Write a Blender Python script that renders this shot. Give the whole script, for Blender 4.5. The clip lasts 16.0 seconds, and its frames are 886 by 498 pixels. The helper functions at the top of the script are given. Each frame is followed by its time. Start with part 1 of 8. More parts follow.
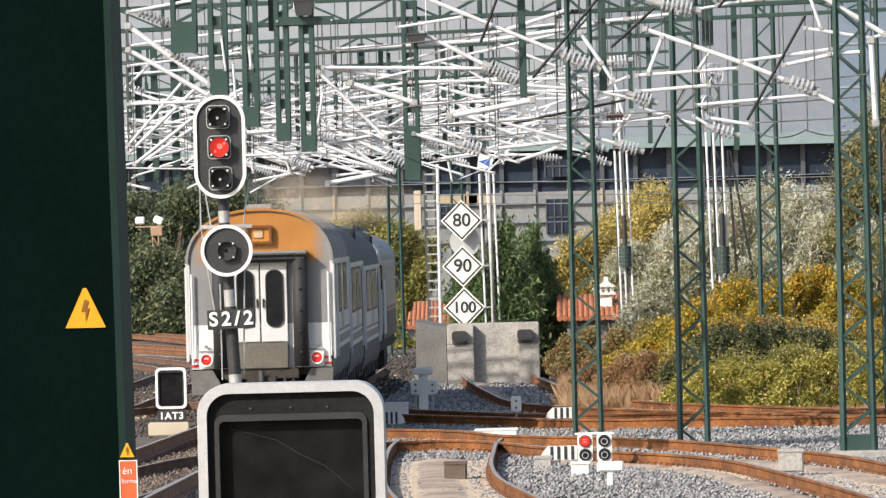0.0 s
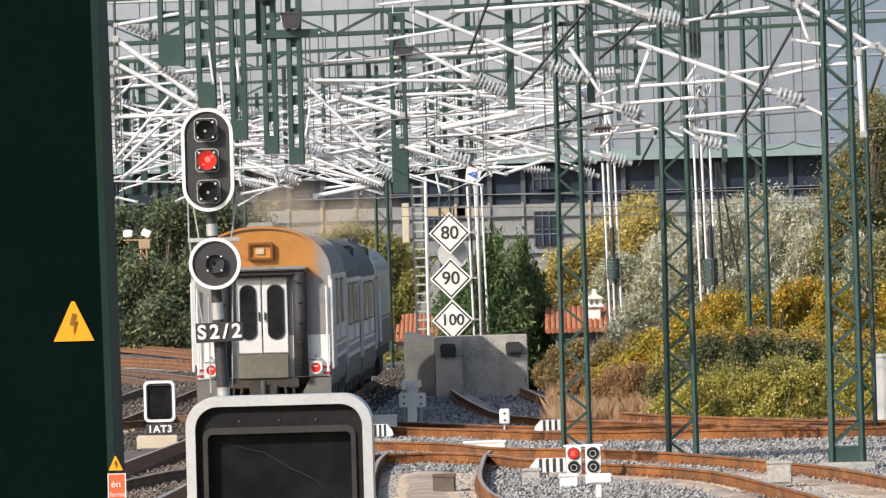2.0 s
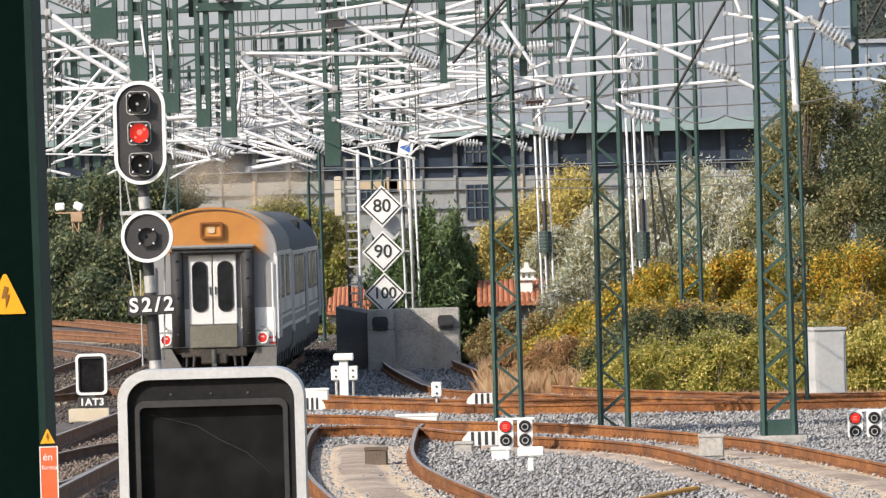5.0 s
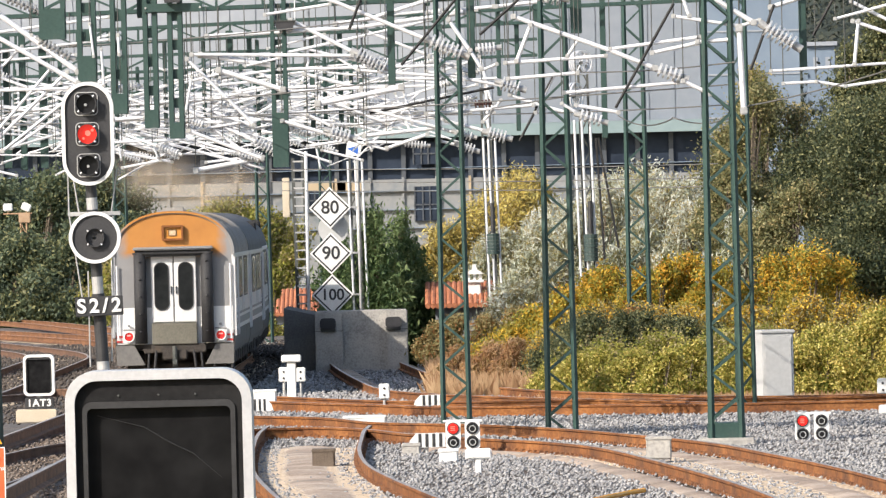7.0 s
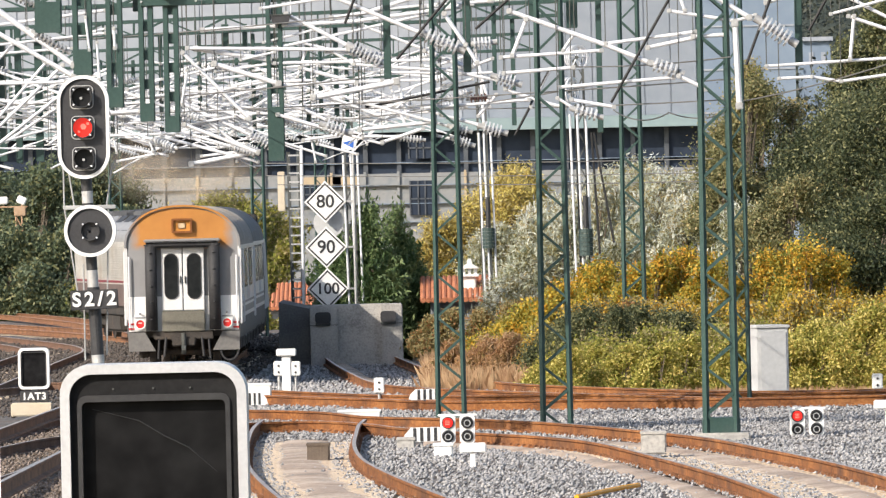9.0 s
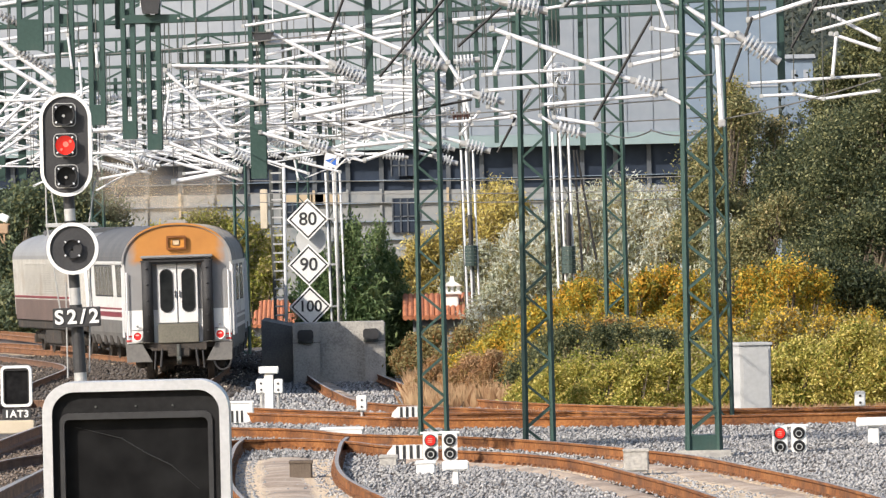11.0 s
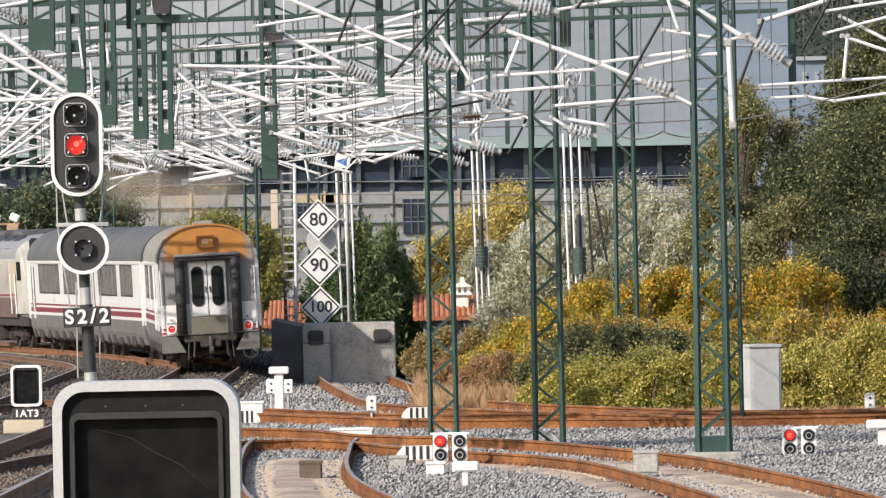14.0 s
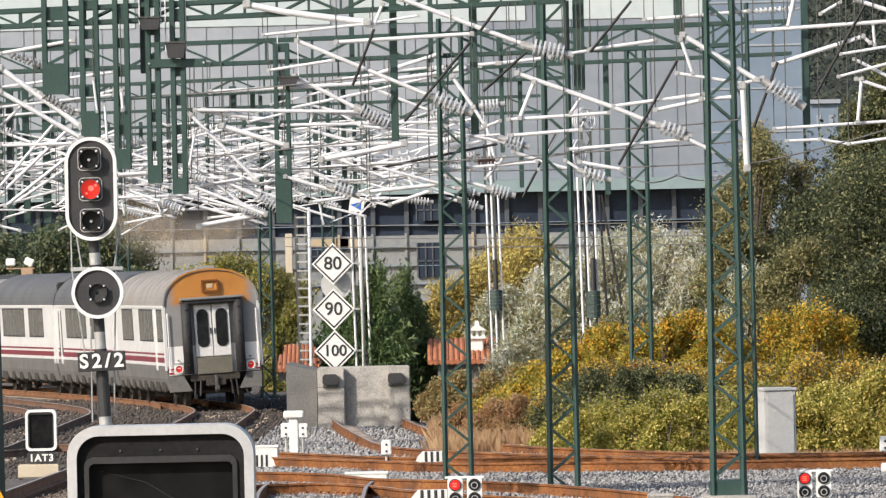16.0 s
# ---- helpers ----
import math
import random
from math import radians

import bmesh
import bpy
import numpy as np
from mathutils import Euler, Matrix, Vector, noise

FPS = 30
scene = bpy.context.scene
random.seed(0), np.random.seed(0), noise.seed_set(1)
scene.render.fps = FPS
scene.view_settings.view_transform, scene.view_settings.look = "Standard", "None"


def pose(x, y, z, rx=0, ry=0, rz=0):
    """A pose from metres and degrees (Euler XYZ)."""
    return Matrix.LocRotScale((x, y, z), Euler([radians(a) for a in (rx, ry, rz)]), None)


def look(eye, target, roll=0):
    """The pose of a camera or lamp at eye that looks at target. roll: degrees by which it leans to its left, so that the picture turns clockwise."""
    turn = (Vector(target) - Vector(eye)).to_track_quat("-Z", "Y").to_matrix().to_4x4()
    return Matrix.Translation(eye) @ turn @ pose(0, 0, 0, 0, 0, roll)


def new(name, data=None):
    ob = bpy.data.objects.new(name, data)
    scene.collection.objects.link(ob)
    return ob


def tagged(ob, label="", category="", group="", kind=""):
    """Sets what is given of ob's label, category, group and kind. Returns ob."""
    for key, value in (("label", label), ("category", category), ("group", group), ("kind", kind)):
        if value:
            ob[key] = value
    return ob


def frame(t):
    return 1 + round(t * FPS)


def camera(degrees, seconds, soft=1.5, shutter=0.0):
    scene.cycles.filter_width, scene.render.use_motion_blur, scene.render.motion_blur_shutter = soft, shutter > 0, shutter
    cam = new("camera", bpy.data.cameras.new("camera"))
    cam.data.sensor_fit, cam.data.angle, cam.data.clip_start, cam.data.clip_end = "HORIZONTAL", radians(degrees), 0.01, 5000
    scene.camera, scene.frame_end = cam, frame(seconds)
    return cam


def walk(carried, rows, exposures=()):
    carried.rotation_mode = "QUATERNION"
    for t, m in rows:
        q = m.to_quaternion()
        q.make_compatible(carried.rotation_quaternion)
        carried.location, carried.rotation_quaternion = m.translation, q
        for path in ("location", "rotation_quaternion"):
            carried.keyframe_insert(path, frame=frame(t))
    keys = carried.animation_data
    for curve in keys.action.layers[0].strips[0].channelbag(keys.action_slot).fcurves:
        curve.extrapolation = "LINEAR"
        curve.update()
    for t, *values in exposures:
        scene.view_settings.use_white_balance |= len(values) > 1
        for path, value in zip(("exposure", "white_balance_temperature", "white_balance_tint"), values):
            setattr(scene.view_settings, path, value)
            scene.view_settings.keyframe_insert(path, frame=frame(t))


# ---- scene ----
# Camera: stands still on the platform, turned by the holder's arms.
EYE = (0.0, 0.0, 3.9)
cam = camera(7.476, 16.0, soft=1.3)
walk(cam, [
    (0, look(EYE, (-1.9370, 100.0, 3.6530), -1.468)),
    (0.5, look(EYE, (-2.0050, 100.0, 3.7130), -1.629)),
    (1, look(EYE, (-1.6870, 100.0, 3.8700), -1.237)),
    (1.5, look(EYE, (-1.5830, 100.0, 4.0580), -1.581)),
    (2, look(EYE, (-1.7570, 100.0, 3.8330), -1.596)),
    (2.5, look(EYE, (-1.9180, 100.0, 3.7080), -1.625)),
    (3, look(EYE, (-1.5850, 100.0, 3.7590), -1.492)),
    (3.5, look(EYE, (-1.5850, 100.0, 3.8510), -1.467)),
    (4, look(EYE, (-1.6520, 100.0, 3.7190), -1.657)),
    (4.5, look(EYE, (-1.2310, 100.0, 3.4900), -1.628)),
    (6.8, look(EYE, (0.0080, 100.0, 3.3340), -1.412)),
    (7, look(EYE, (0.0000, 100.0, 3.4170), -1.4)),
    (7.5, look(EYE, (0.2370, 100.0, 3.5260), -1.344)),
    (8, look(EYE, (0.0570, 100.0, 3.5150), -1.373)),
    (8.2, look(EYE, (0.0610, 100.0, 3.3290), -1.334)),
    (10.5, look(EYE, (0.1020, 100.0, 3.3750), -1.224)),
    (11, look(EYE, (0.3320, 100.0, 3.5840), -1.283)),
    (11.5, look(EYE, (0.5960, 100.0, 3.8180), -1.417)),
    (12, look(EYE, (0.2370, 100.0, 3.7950), -1.349)),
    (12.5, look(EYE, (0.0740, 100.0, 3.7400), -1.4)),
    (13, look(EYE, (0.1330, 100.0, 3.6870), -1.425)),
    (13.5, look(EYE, (0.1550, 100.0, 3.5650), -1.213)),
    (14, look(EYE, (0.1780, 100.0, 3.6000), -1.103)),
    (14.5, look(EYE, (0.1800, 100.0, 3.8980), -1.122)),
    (15, look(EYE, (0.0670, 100.0, 3.9340), -1.105)),
    (15.5, look(EYE, (0.0100, 100.0, 4.0340), -1.304)),
    (16, look(EYE, (-0.0220, 100.0, 4.2490), -1.198)),
], exposures=((0.0, 0.21), (0.5, 0.15), (4.5, 0.18), (7.0, 0.42), (11.0, 0.34), (12.0, 0.20), (14.5, 0.12), (16.0, 0.10)))

# World, sun
SUN_DIR = Vector((0.85, 0.80, -0.74)).normalized()      # the way the light travels
world = bpy.data.worlds.new("sky")
scene.world = world
world.use_nodes = True
wt = world.node_tree
sky = wt.nodes.new("ShaderNodeTexSky")
sky.sky_type = "NISHITA"
sky.sun_disc = False
sky.sun_elevation = math.asin(-SUN_DIR.z)
sky.sun_rotation = math.atan2(-SUN_DIR.x, -SUN_DIR.y)
sky.dust_density = 2.0
wt.nodes["Background"].inputs["Strength"].default_value = 0.155
wt.links.new(sky.outputs[0], wt.nodes["Background"].inputs["Color"])
sun = new("sun", bpy.data.lights.new("sun", "SUN"))
sun.data.energy = 4.5
sun.data.angle = radians(0.5)
sun.data.color = (1.0, 0.91, 0.80)
sun.matrix_world = look((0, 0, 60), Vector((0, 0, 60)) + SUN_DIR)


# ---- materials ----
def material(name, colors, rough=0.6, metal=0.0, scale=3.0, fine=40.0, bump=0.2, dirt=None, dirt_amount=0.0,
             island=False, dist=0.02, spec=0.5):
    """colors: two or more base colours, mixed by coarse and fine noise; island: also by piece."""
    m = bpy.data.materials.new(name)
    m.use_nodes = True
    t = m.node_tree
    N, L = t.nodes, t.links
    b = N["Principled BSDF"]
    b.inputs["Roughness"].default_value = rough
    b.inputs["Metallic"].default_value = metal
    b.inputs["Specular IOR Level"].default_value = spec
    co = N.new("ShaderNodeTexCoord")
    n1 = N.new("ShaderNodeTexNoise")
    n1.inputs["Scale"].default_value = scale
    n1.inputs["Detail"].default_value = 6
    n2 = N.new("ShaderNodeTexNoise")
    n2.inputs["Scale"].default_value = fine
    n2.inputs["Detail"].default_value = 4
    L.new(co.outputs["Object"], n1.inputs["Vector"])
    L.new(co.outputs["Object"], n2.inputs["Vector"])
    mix = N.new("ShaderNodeMath")
    mix.operation = "MULTIPLY_ADD"
    mix.inputs[1].default_value = 0.45
    L.new(n2.outputs["Fac"], mix.inputs[0])
    half = N.new("ShaderNodeMath")
    half.operation = "MULTIPLY"
    half.inputs[1].default_value = 0.55
    L.new(n1.outputs["Fac"], half.inputs[0])
    L.new(half.outputs[0], mix.inputs[2])
    fac = mix.outputs[0]
    if island:
        g = N.new("ShaderNodeNewGeometry")
        add = N.new("ShaderNodeMath")
        add.operation = "MULTIPLY_ADD"
        add.inputs[1].default_value = 0.24
        L.new(g.outputs["Random Per Island"], add.inputs[0])
        h2 = N.new("ShaderNodeMath")
        h2.operation = "MULTIPLY_ADD"
        h2.inputs[1].default_value = 2.1
        h2.inputs[2].default_value = -0.545
        L.new(fac, h2.inputs[0])
        L.new(h2.outputs[0], add.inputs[2])
        fac = add.outputs[0]
    r = N.new("ShaderNodeValToRGB")
    e = r.color_ramp.elements
    lo, hi = (0.2, 0.8) if island else (0.36, 0.64)
    e[0].position, e[0].color = lo, (*colors[0], 1)
    e[1].position, e[1].color = hi, (*colors[-1], 1)
    for i, c in enumerate(colors[1:-1], 1):
        k = e.new(lo + (hi - lo) * i / (len(colors) - 1))
        k.color = (*c, 1)
    L.new(fac, r.inputs["Fac"])
    out = r.outputs["Color"]
    if dirt:
        n3 = N.new("ShaderNodeTexNoise")
        n3.inputs["Scale"].default_value = scale * 0.6
        n3.inputs["Detail"].default_value = 8
        n3.inputs["Roughness"].default_value = 0.7
        L.new(co.outputs["Object"], n3.inputs["Vector"])
        mr = N.new("ShaderNodeMapRange")
        mr.inputs["From Min"].default_value = 0.62 - dirt_amount * 0.3
        mr.inputs["From Max"].default_value = 0.75
        mr.inputs["To Max"].default_value = min(1.0, 0.5 + dirt_amount)
        L.new(n3.outputs["Fac"], mr.inputs["Value"])
        mx = N.new("ShaderNodeMix")
        mx.data_type = "RGBA"
        L.new(mr.outputs["Result"], mx.inputs["Factor"])
        L.new(out, mx.inputs["A"])
        mx.inputs["B"].default_value = (*dirt, 1)
        out = mx.outputs["Result"]
    L.new(out, b.inputs["Base Color"])
    if bump:
        bp = N.new("ShaderNodeBump")
        bp.inputs["Strength"].default_value = bump
        bp.inputs["Distance"].default_value = dist
        L.new(n2.outputs["Fac"], bp.inputs["Height"])
        L.new(bp.outputs["Normal"], b.inputs["Normal"])
    return m


def leaf_material(name, colors, trans=0.35):
    m = material(name, colors, rough=0.55, scale=0.5, fine=2.0, bump=0.0, island=True, spec=0.3)
    t = m.node_tree
    b = t.nodes["Principled BSDF"]
    src = b.inputs["Base Color"].links[0].from_socket
    tr = t.nodes.new("ShaderNodeBsdfTranslucent")
    mx = t.nodes.new("ShaderNodeMixShader")
    mx.inputs[0].default_value = trans
    t.links.new(src, tr.inputs["Color"])
    t.links.new(b.outputs[0], mx.inputs[1])
    t.links.new(tr.outputs[0], mx.inputs[2])
    t.links.new(mx.outputs[0], t.nodes["Material Output"].inputs["Surface"])
    return m


def glow(name, color, strength):
    m = bpy.data.materials.new(name)
    m.use_nodes = True
    b = m.node_tree.nodes["Principled BSDF"]
    b.inputs["Base Color"].default_value = (*color, 1)
    b.inputs["Emission Color"].default_value = (*color, 1)
    b.inputs["Emission Strength"].default_value = strength
    b.inputs["Roughness"].default_value = 0.15
    return m


M_BALLAST = material("ballast", [(0.045, 0.042, 0.04), (0.11, 0.10, 0.092), (0.23, 0.21, 0.19)], 0.95, scale=0.6, fine=16, bump=1.0,
                     dirt=(0.15, 0.085, 0.05), dirt_amount=0.45, dist=0.06)
M_STONE = material("ballast_stone", [(0.115, 0.115, 0.122), (0.225, 0.223, 0.225), (0.42, 0.41, 0.40)], 0.9, scale=2, fine=30, bump=0.3, island=True)
M_STONE_DARK = material("sooty_stone", [(0.026, 0.023, 0.021), (0.062, 0.052, 0.045), (0.12, 0.10, 0.085)], 0.9, scale=2, fine=30, bump=0.3, island=True)
M_STONE_BROWN = material("brown_stone", [(0.06, 0.045, 0.035), (0.14, 0.105, 0.08), (0.24, 0.20, 0.17)], 0.9, scale=2, fine=30, bump=0.3, island=True)
M_EARTH = material("dry_earth", [(0.12, 0.10, 0.05), (0.24, 0.18, 0.10), (0.14, 0.15, 0.05)], 0.95, scale=0.3, fine=5, bump=0.8, dist=0.1)
M_RAIL = material("rail_rust", [(0.10, 0.036, 0.012), (0.22, 0.082, 0.022), (0.34, 0.145, 0.045)], 0.9, scale=1.4, fine=18, bump=0.5,
                  dirt=(0.055, 0.028, 0.02), dirt_amount=0.55)
M_RAIL_MAIN = material("rail_brown", [(0.09, 0.042, 0.020), (0.19, 0.085, 0.038), (0.27, 0.13, 0.06)], 0.8, scale=2, fine=25, bump=0.3)
M_RAIL_OLD = material("rail_dark_rust", [(0.06, 0.035, 0.025), (0.14, 0.075, 0.045), (0.20, 0.11, 0.07)], 0.8, scale=2, fine=25, bump=0.3)
M_RAILTOP = material("rail_head", [(0.42, 0.33, 0.27), (0.62, 0.55, 0.49)], 0.45, 0.7, scale=3, fine=40, bump=0.1)
M_SLEEPER = material("sleeper_concrete", [(0.34, 0.26, 0.18), (0.56, 0.46, 0.35), (0.46, 0.39, 0.31)], 0.95, scale=2, fine=14, bump=0.6,
                     dirt=(0.25, 0.15, 0.09), dirt_amount=0.2)
M_SAND = material("pale_sand", [(0.24, 0.175, 0.13), (0.42, 0.33, 0.255), (0.53, 0.44, 0.355)], 0.95, scale=0.9, fine=14, bump=0.6,
                  dirt=(0.16, 0.13, 0.11), dirt_amount=0.5)
M_CONCRETE = material("weathered_concrete", [(0.28, 0.27, 0.25), (0.42, 0.40, 0.37), (0.50, 0.48, 0.44)], 0.9, scale=1.2, fine=18, bump=0.5,
                      dirt=(0.12, 0.12, 0.12), dirt_amount=0.35)
M_DARKWALL = material("sooty_concrete", [(0.11, 0.11, 0.11), (0.20, 0.195, 0.185)], 0.95, scale=1.2, fine=18, bump=0.4)
M_GREEN = material("green_paint", [(0.020, 0.050, 0.042), (0.033, 0.072, 0.062)], 0.5, scale=2, fine=20, bump=0.1,
                   dirt=(0.06, 0.07, 0.06), dirt_amount=0.2)
M_WEIGHT = material("weight_iron", [(0.030, 0.055, 0.050), (0.055, 0.080, 0.072)], 0.6, scale=3, fine=20, bump=0.1)
# Same mast paint twice: web darkened for its shade, flange kept lighter.
M_GREEN_SHADED = material("shaded_green_paint", [(0.0016, 0.0060, 0.0052), (0.0026, 0.0084, 0.0072)], 0.95, scale=2, fine=30, bump=0.1, spec=0.02)
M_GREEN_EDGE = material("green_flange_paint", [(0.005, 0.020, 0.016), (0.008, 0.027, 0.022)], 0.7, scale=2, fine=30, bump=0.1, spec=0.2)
M_STEEL_DARK = material("dark_steel", [(0.05, 0.055, 0.05), (0.10, 0.105, 0.10)], 0.6, 0.2, scale=2, fine=20, bump=0.2)
M_GALV = material("galvanised_tube", [(0.64, 0.648, 0.675), (0.80, 0.806, 0.83)], 0.38, 0.10, scale=3, fine=20, bump=0.05)
M_GALV_DIM = material("galvanised_dull", [(0.36, 0.36, 0.36), (0.52, 0.52, 0.51)], 0.5, 0.4, scale=3, fine=20, bump=0.1)
M_INSUL = material("insulator_glass", [(0.52, 0.53, 0.54), (0.74, 0.745, 0.76)], 0.25, scale=5, fine=20, bump=0.0)
M_INSUL_BROWN = material("insulator_brown", [(0.06, 0.03, 0.025), (0.12, 0.06, 0.045)], 0.3, scale=5, fine=20, bump=0.0)
M_WIRE = material("wire", [(0.16, 0.16, 0.15), (0.24, 0.23, 0.22)], 0.6, 0.5, bump=0)
M_WIRE_BLACK = material("black_cable", [(0.010, 0.010, 0.011), (0.018, 0.018, 0.018)], 0.7, bump=0)
M_WHITE = material("white_paint", [(0.70, 0.70, 0.68), (0.82, 0.82, 0.80)], 0.45, scale=2, fine=25, bump=0.05, dirt=(0.42, 0.39, 0.34), dirt_amount=0.12)
M_RIM = material("white_rim", [(0.70, 0.70, 0.69), (0.80, 0.80, 0.79)], 0.5, scale=4, fine=60, bump=0.05, dirt=(0.4, 0.4, 0.39), dirt_amount=0.05)
M_RIM_GREY = material("grey_rim", [(0.47, 0.475, 0.49), (0.57, 0.575, 0.59)], 0.5, scale=6, fine=60, bump=0.05, dirt=(0.26, 0.26, 0.26), dirt_amount=0.1)
M_BLACK = material("black_paint", [(0.022, 0.022, 0.024), (0.040, 0.040, 0.042)], 0.55, scale=4, fine=40, bump=0.08)
M_BLACK_SOFT = material("faded_black_paint", [(0.024, 0.024, 0.027), (0.040, 0.040, 0.043)], 0.6, scale=4, fine=40, bump=0.08)
M_BEZEL = material("matt_black_bezel", [(0.010, 0.010, 0.011), (0.019, 0.019, 0.020)], 0.75, scale=5, fine=40, bump=0.1, spec=0.2)
M_GLASS_DARK = material("dark_glass", [(0.004, 0.004, 0.0045), (0.017, 0.017, 0.018)], 0.4, scale=2.2, fine=9, bump=0.02, spec=0.12)
M_STREAK = material("dull_streak", [(0.016, 0.0165, 0.017), (0.03, 0.031, 0.032)], 0.5, bump=0)
M_LENS = material("dark_lens", [(0.012, 0.013, 0.014), (0.02, 0.02, 0.022)], 0.3, bump=0, spec=0.15)
M_RED_LIT = glow("lit_red_lens", (0.80, 0.020, 0.015), 0.5)
M_RED_GLINT = glow("lit_red_glint", (1.0, 0.16, 0.12), 0.9)
M_YELLOW = material("yellow_sign", [(0.80, 0.33, 0.004), (0.86, 0.38, 0.006)], 0.5, bump=0.02)
M_REDSIGN = material("red_sign", [(0.75, 0.10, 0.03), (0.82, 0.13, 0.04)], 0.5, bump=0.02)
M_BLUE = material("blue_sign", [(0.03, 0.12, 0.45), (0.05, 0.16, 0.55)], 0.5, bump=0.02)
M_CREAM = material("cream_plastic", [(0.50, 0.43, 0.32), (0.58, 0.51, 0.40)], 0.5, bump=0.05)

M_CAR_WHITE = material("train_white", [(0.58, 0.58, 0.58), (0.67, 0.67, 0.67)], 0.35, scale=1.2, fine=12, bump=0.03,
                       dirt=(0.42, 0.40, 0.37), dirt_amount=0.12)
M_CAR_GREY = material("train_grey", [(0.21, 0.21, 0.215), (0.27, 0.27, 0.275)], 0.5, scale=1.2, fine=12, bump=0.05,
                      dirt=(0.15, 0.14, 0.13), dirt_amount=0.15)
M_SKIRT = material("train_skirt", [(0.11, 0.107, 0.103), (0.17, 0.163, 0.155)], 0.7, scale=1.5, fine=15, bump=0.1,
                   dirt=(0.11, 0.09, 0.07), dirt_amount=0.3)
M_ROOF_DARK = material("roof_dark", [(0.075, 0.078, 0.085), (0.115, 0.118, 0.125)], 0.75, scale=0.8, fine=10, bump=0.1,
                       dirt=(0.16, 0.15, 0.14), dirt_amount=0.15)
M_ROOF_LIGHT = material("roof_light", [(0.21, 0.20, 0.19), (0.30, 0.285, 0.265)], 0.7, scale=0.8, fine=10, bump=0.1,
                        dirt=(0.30, 0.20, 0.12), dirt_amount=0.25)
M_STRIPE = material("maroon_stripe", [(0.16, 0.022, 0.035), (0.22, 0.035, 0.05)], 0.45, bump=0.02)
M_UNDER = material("underframe", [(0.025, 0.022, 0.02), (0.06, 0.05, 0.042)], 0.85, scale=3, fine=20, bump=0.4,
                   dirt=(0.12, 0.08, 0.05), dirt_amount=0.2)
M_RUBBER = material("rubber", [(0.016, 0.016, 0.018), (0.032, 0.032, 0.034)], 0.7, scale=3, fine=20, bump=0.15)
M_PANE = material("coach_glass", [(0.010, 0.012, 0.013), (0.024, 0.026, 0.027)], 0.3, scale=1, fine=6, bump=0, spec=0.0)
M_CURTAIN = material("curtained_glass", [(0.085, 0.085, 0.085), (0.17, 0.168, 0.165)], 0.25, scale=3, fine=20, bump=0)
M_STEP = material("dull_step_plate", [(0.10, 0.095, 0.075), (0.16, 0.15, 0.12)], 0.7, scale=3, fine=20, bump=0.1)
M_LOCO_WHITE = material("loco_stained_white", [(0.34, 0.325, 0.30), (0.50, 0.485, 0.455)], 0.45, scale=1.5, fine=12, bump=0.05,
                        dirt=(0.24, 0.16, 0.09), dirt_amount=0.35)
M_LOCO_RED = material("loco_brown_red", [(0.10, 0.070, 0.062), (0.15, 0.105, 0.092)], 0.6, scale=1.2, fine=12, bump=0.1,
                      dirt=(0.12, 0.09, 0.07), dirt_amount=0.2)
M_CLAD = material("grey_cladding", [(0.265, 0.292, 0.335), (0.325, 0.352, 0.395)], 0.7, scale=0.08, fine=1.5, bump=0.05)
M_CLAD_BLUE = material("bluish_cladding", [(0.15, 0.20, 0.27), (0.19, 0.245, 0.315)], 0.6, scale=0.1, fine=1.5, bump=0.05)
M_CLAD_MID = material("blue_grey_cladding", [(0.185, 0.215, 0.258), (0.235, 0.265, 0.308)], 0.7, scale=0.08, fine=1.5, bump=0.05)
M_TEAL = material("teal_fascia", [(0.19, 0.26, 0.275), (0.235, 0.31, 0.325)], 0.6, scale=0.2, fine=2, bump=0.05)
M_SLATE = material("dark_glazing", [(0.018, 0.026, 0.042), (0.034, 0.046, 0.070)], 0.5, scale=0.3, fine=2, bump=0.0, spec=0.15)
M_FACADE = material("beige_facade", [(0.150, 0.172, 0.190), (0.245, 0.250, 0.250), (0.190, 0.208, 0.225)], 0.8, scale=0.15, fine=2, bump=0.05)
M_FACADE_TAN = material("tan_facade", [(0.36, 0.28, 0.18), (0.44, 0.35, 0.24)], 0.8, scale=0.2, fine=2, bump=0.05)
M_TILE = material("roof_tile", [(0.30, 0.105, 0.050), (0.46, 0.175, 0.085), (0.38, 0.145, 0.075)], 0.8, scale=1, fine=8, bump=0.4)
M_BARK = material("bark", [(0.10, 0.08, 0.055), (0.20, 0.16, 0.12)], 0.9, scale=3, fine=20, bump=0.6)

L_DARK = leaf_material("leaf_dark_green", [(0.024, 0.036, 0.022), (0.052, 0.070, 0.036), (0.100, 0.115, 0.056)])
L_CYPRESS = leaf_material("leaf_conifer", [(0.036, 0.070, 0.032), (0.100, 0.160, 0.062), (0.235, 0.300, 0.125)], 0.35)
L_GREEN = leaf_material("leaf_green", [(0.085, 0.115, 0.020), (0.215, 0.230, 0.043), (0.390, 0.350, 0.075)])
L_OLIVE = leaf_material("leaf_olive", [(0.123, 0.121, 0.048), (0.258, 0.231, 0.097), (0.443, 0.363, 0.181)])
L_ORANGE = leaf_material("leaf_autumn_orange", [(0.270, 0.130, 0.026), (0.620, 0.320, 0.040), (0.680, 0.480, 0.070), (0.300, 0.270, 0.055)])
L_YELLOW = leaf_material("leaf_yellow", [(0.300, 0.245, 0.065), (0.560, 0.430, 0.120), (0.680, 0.590, 0.200)])
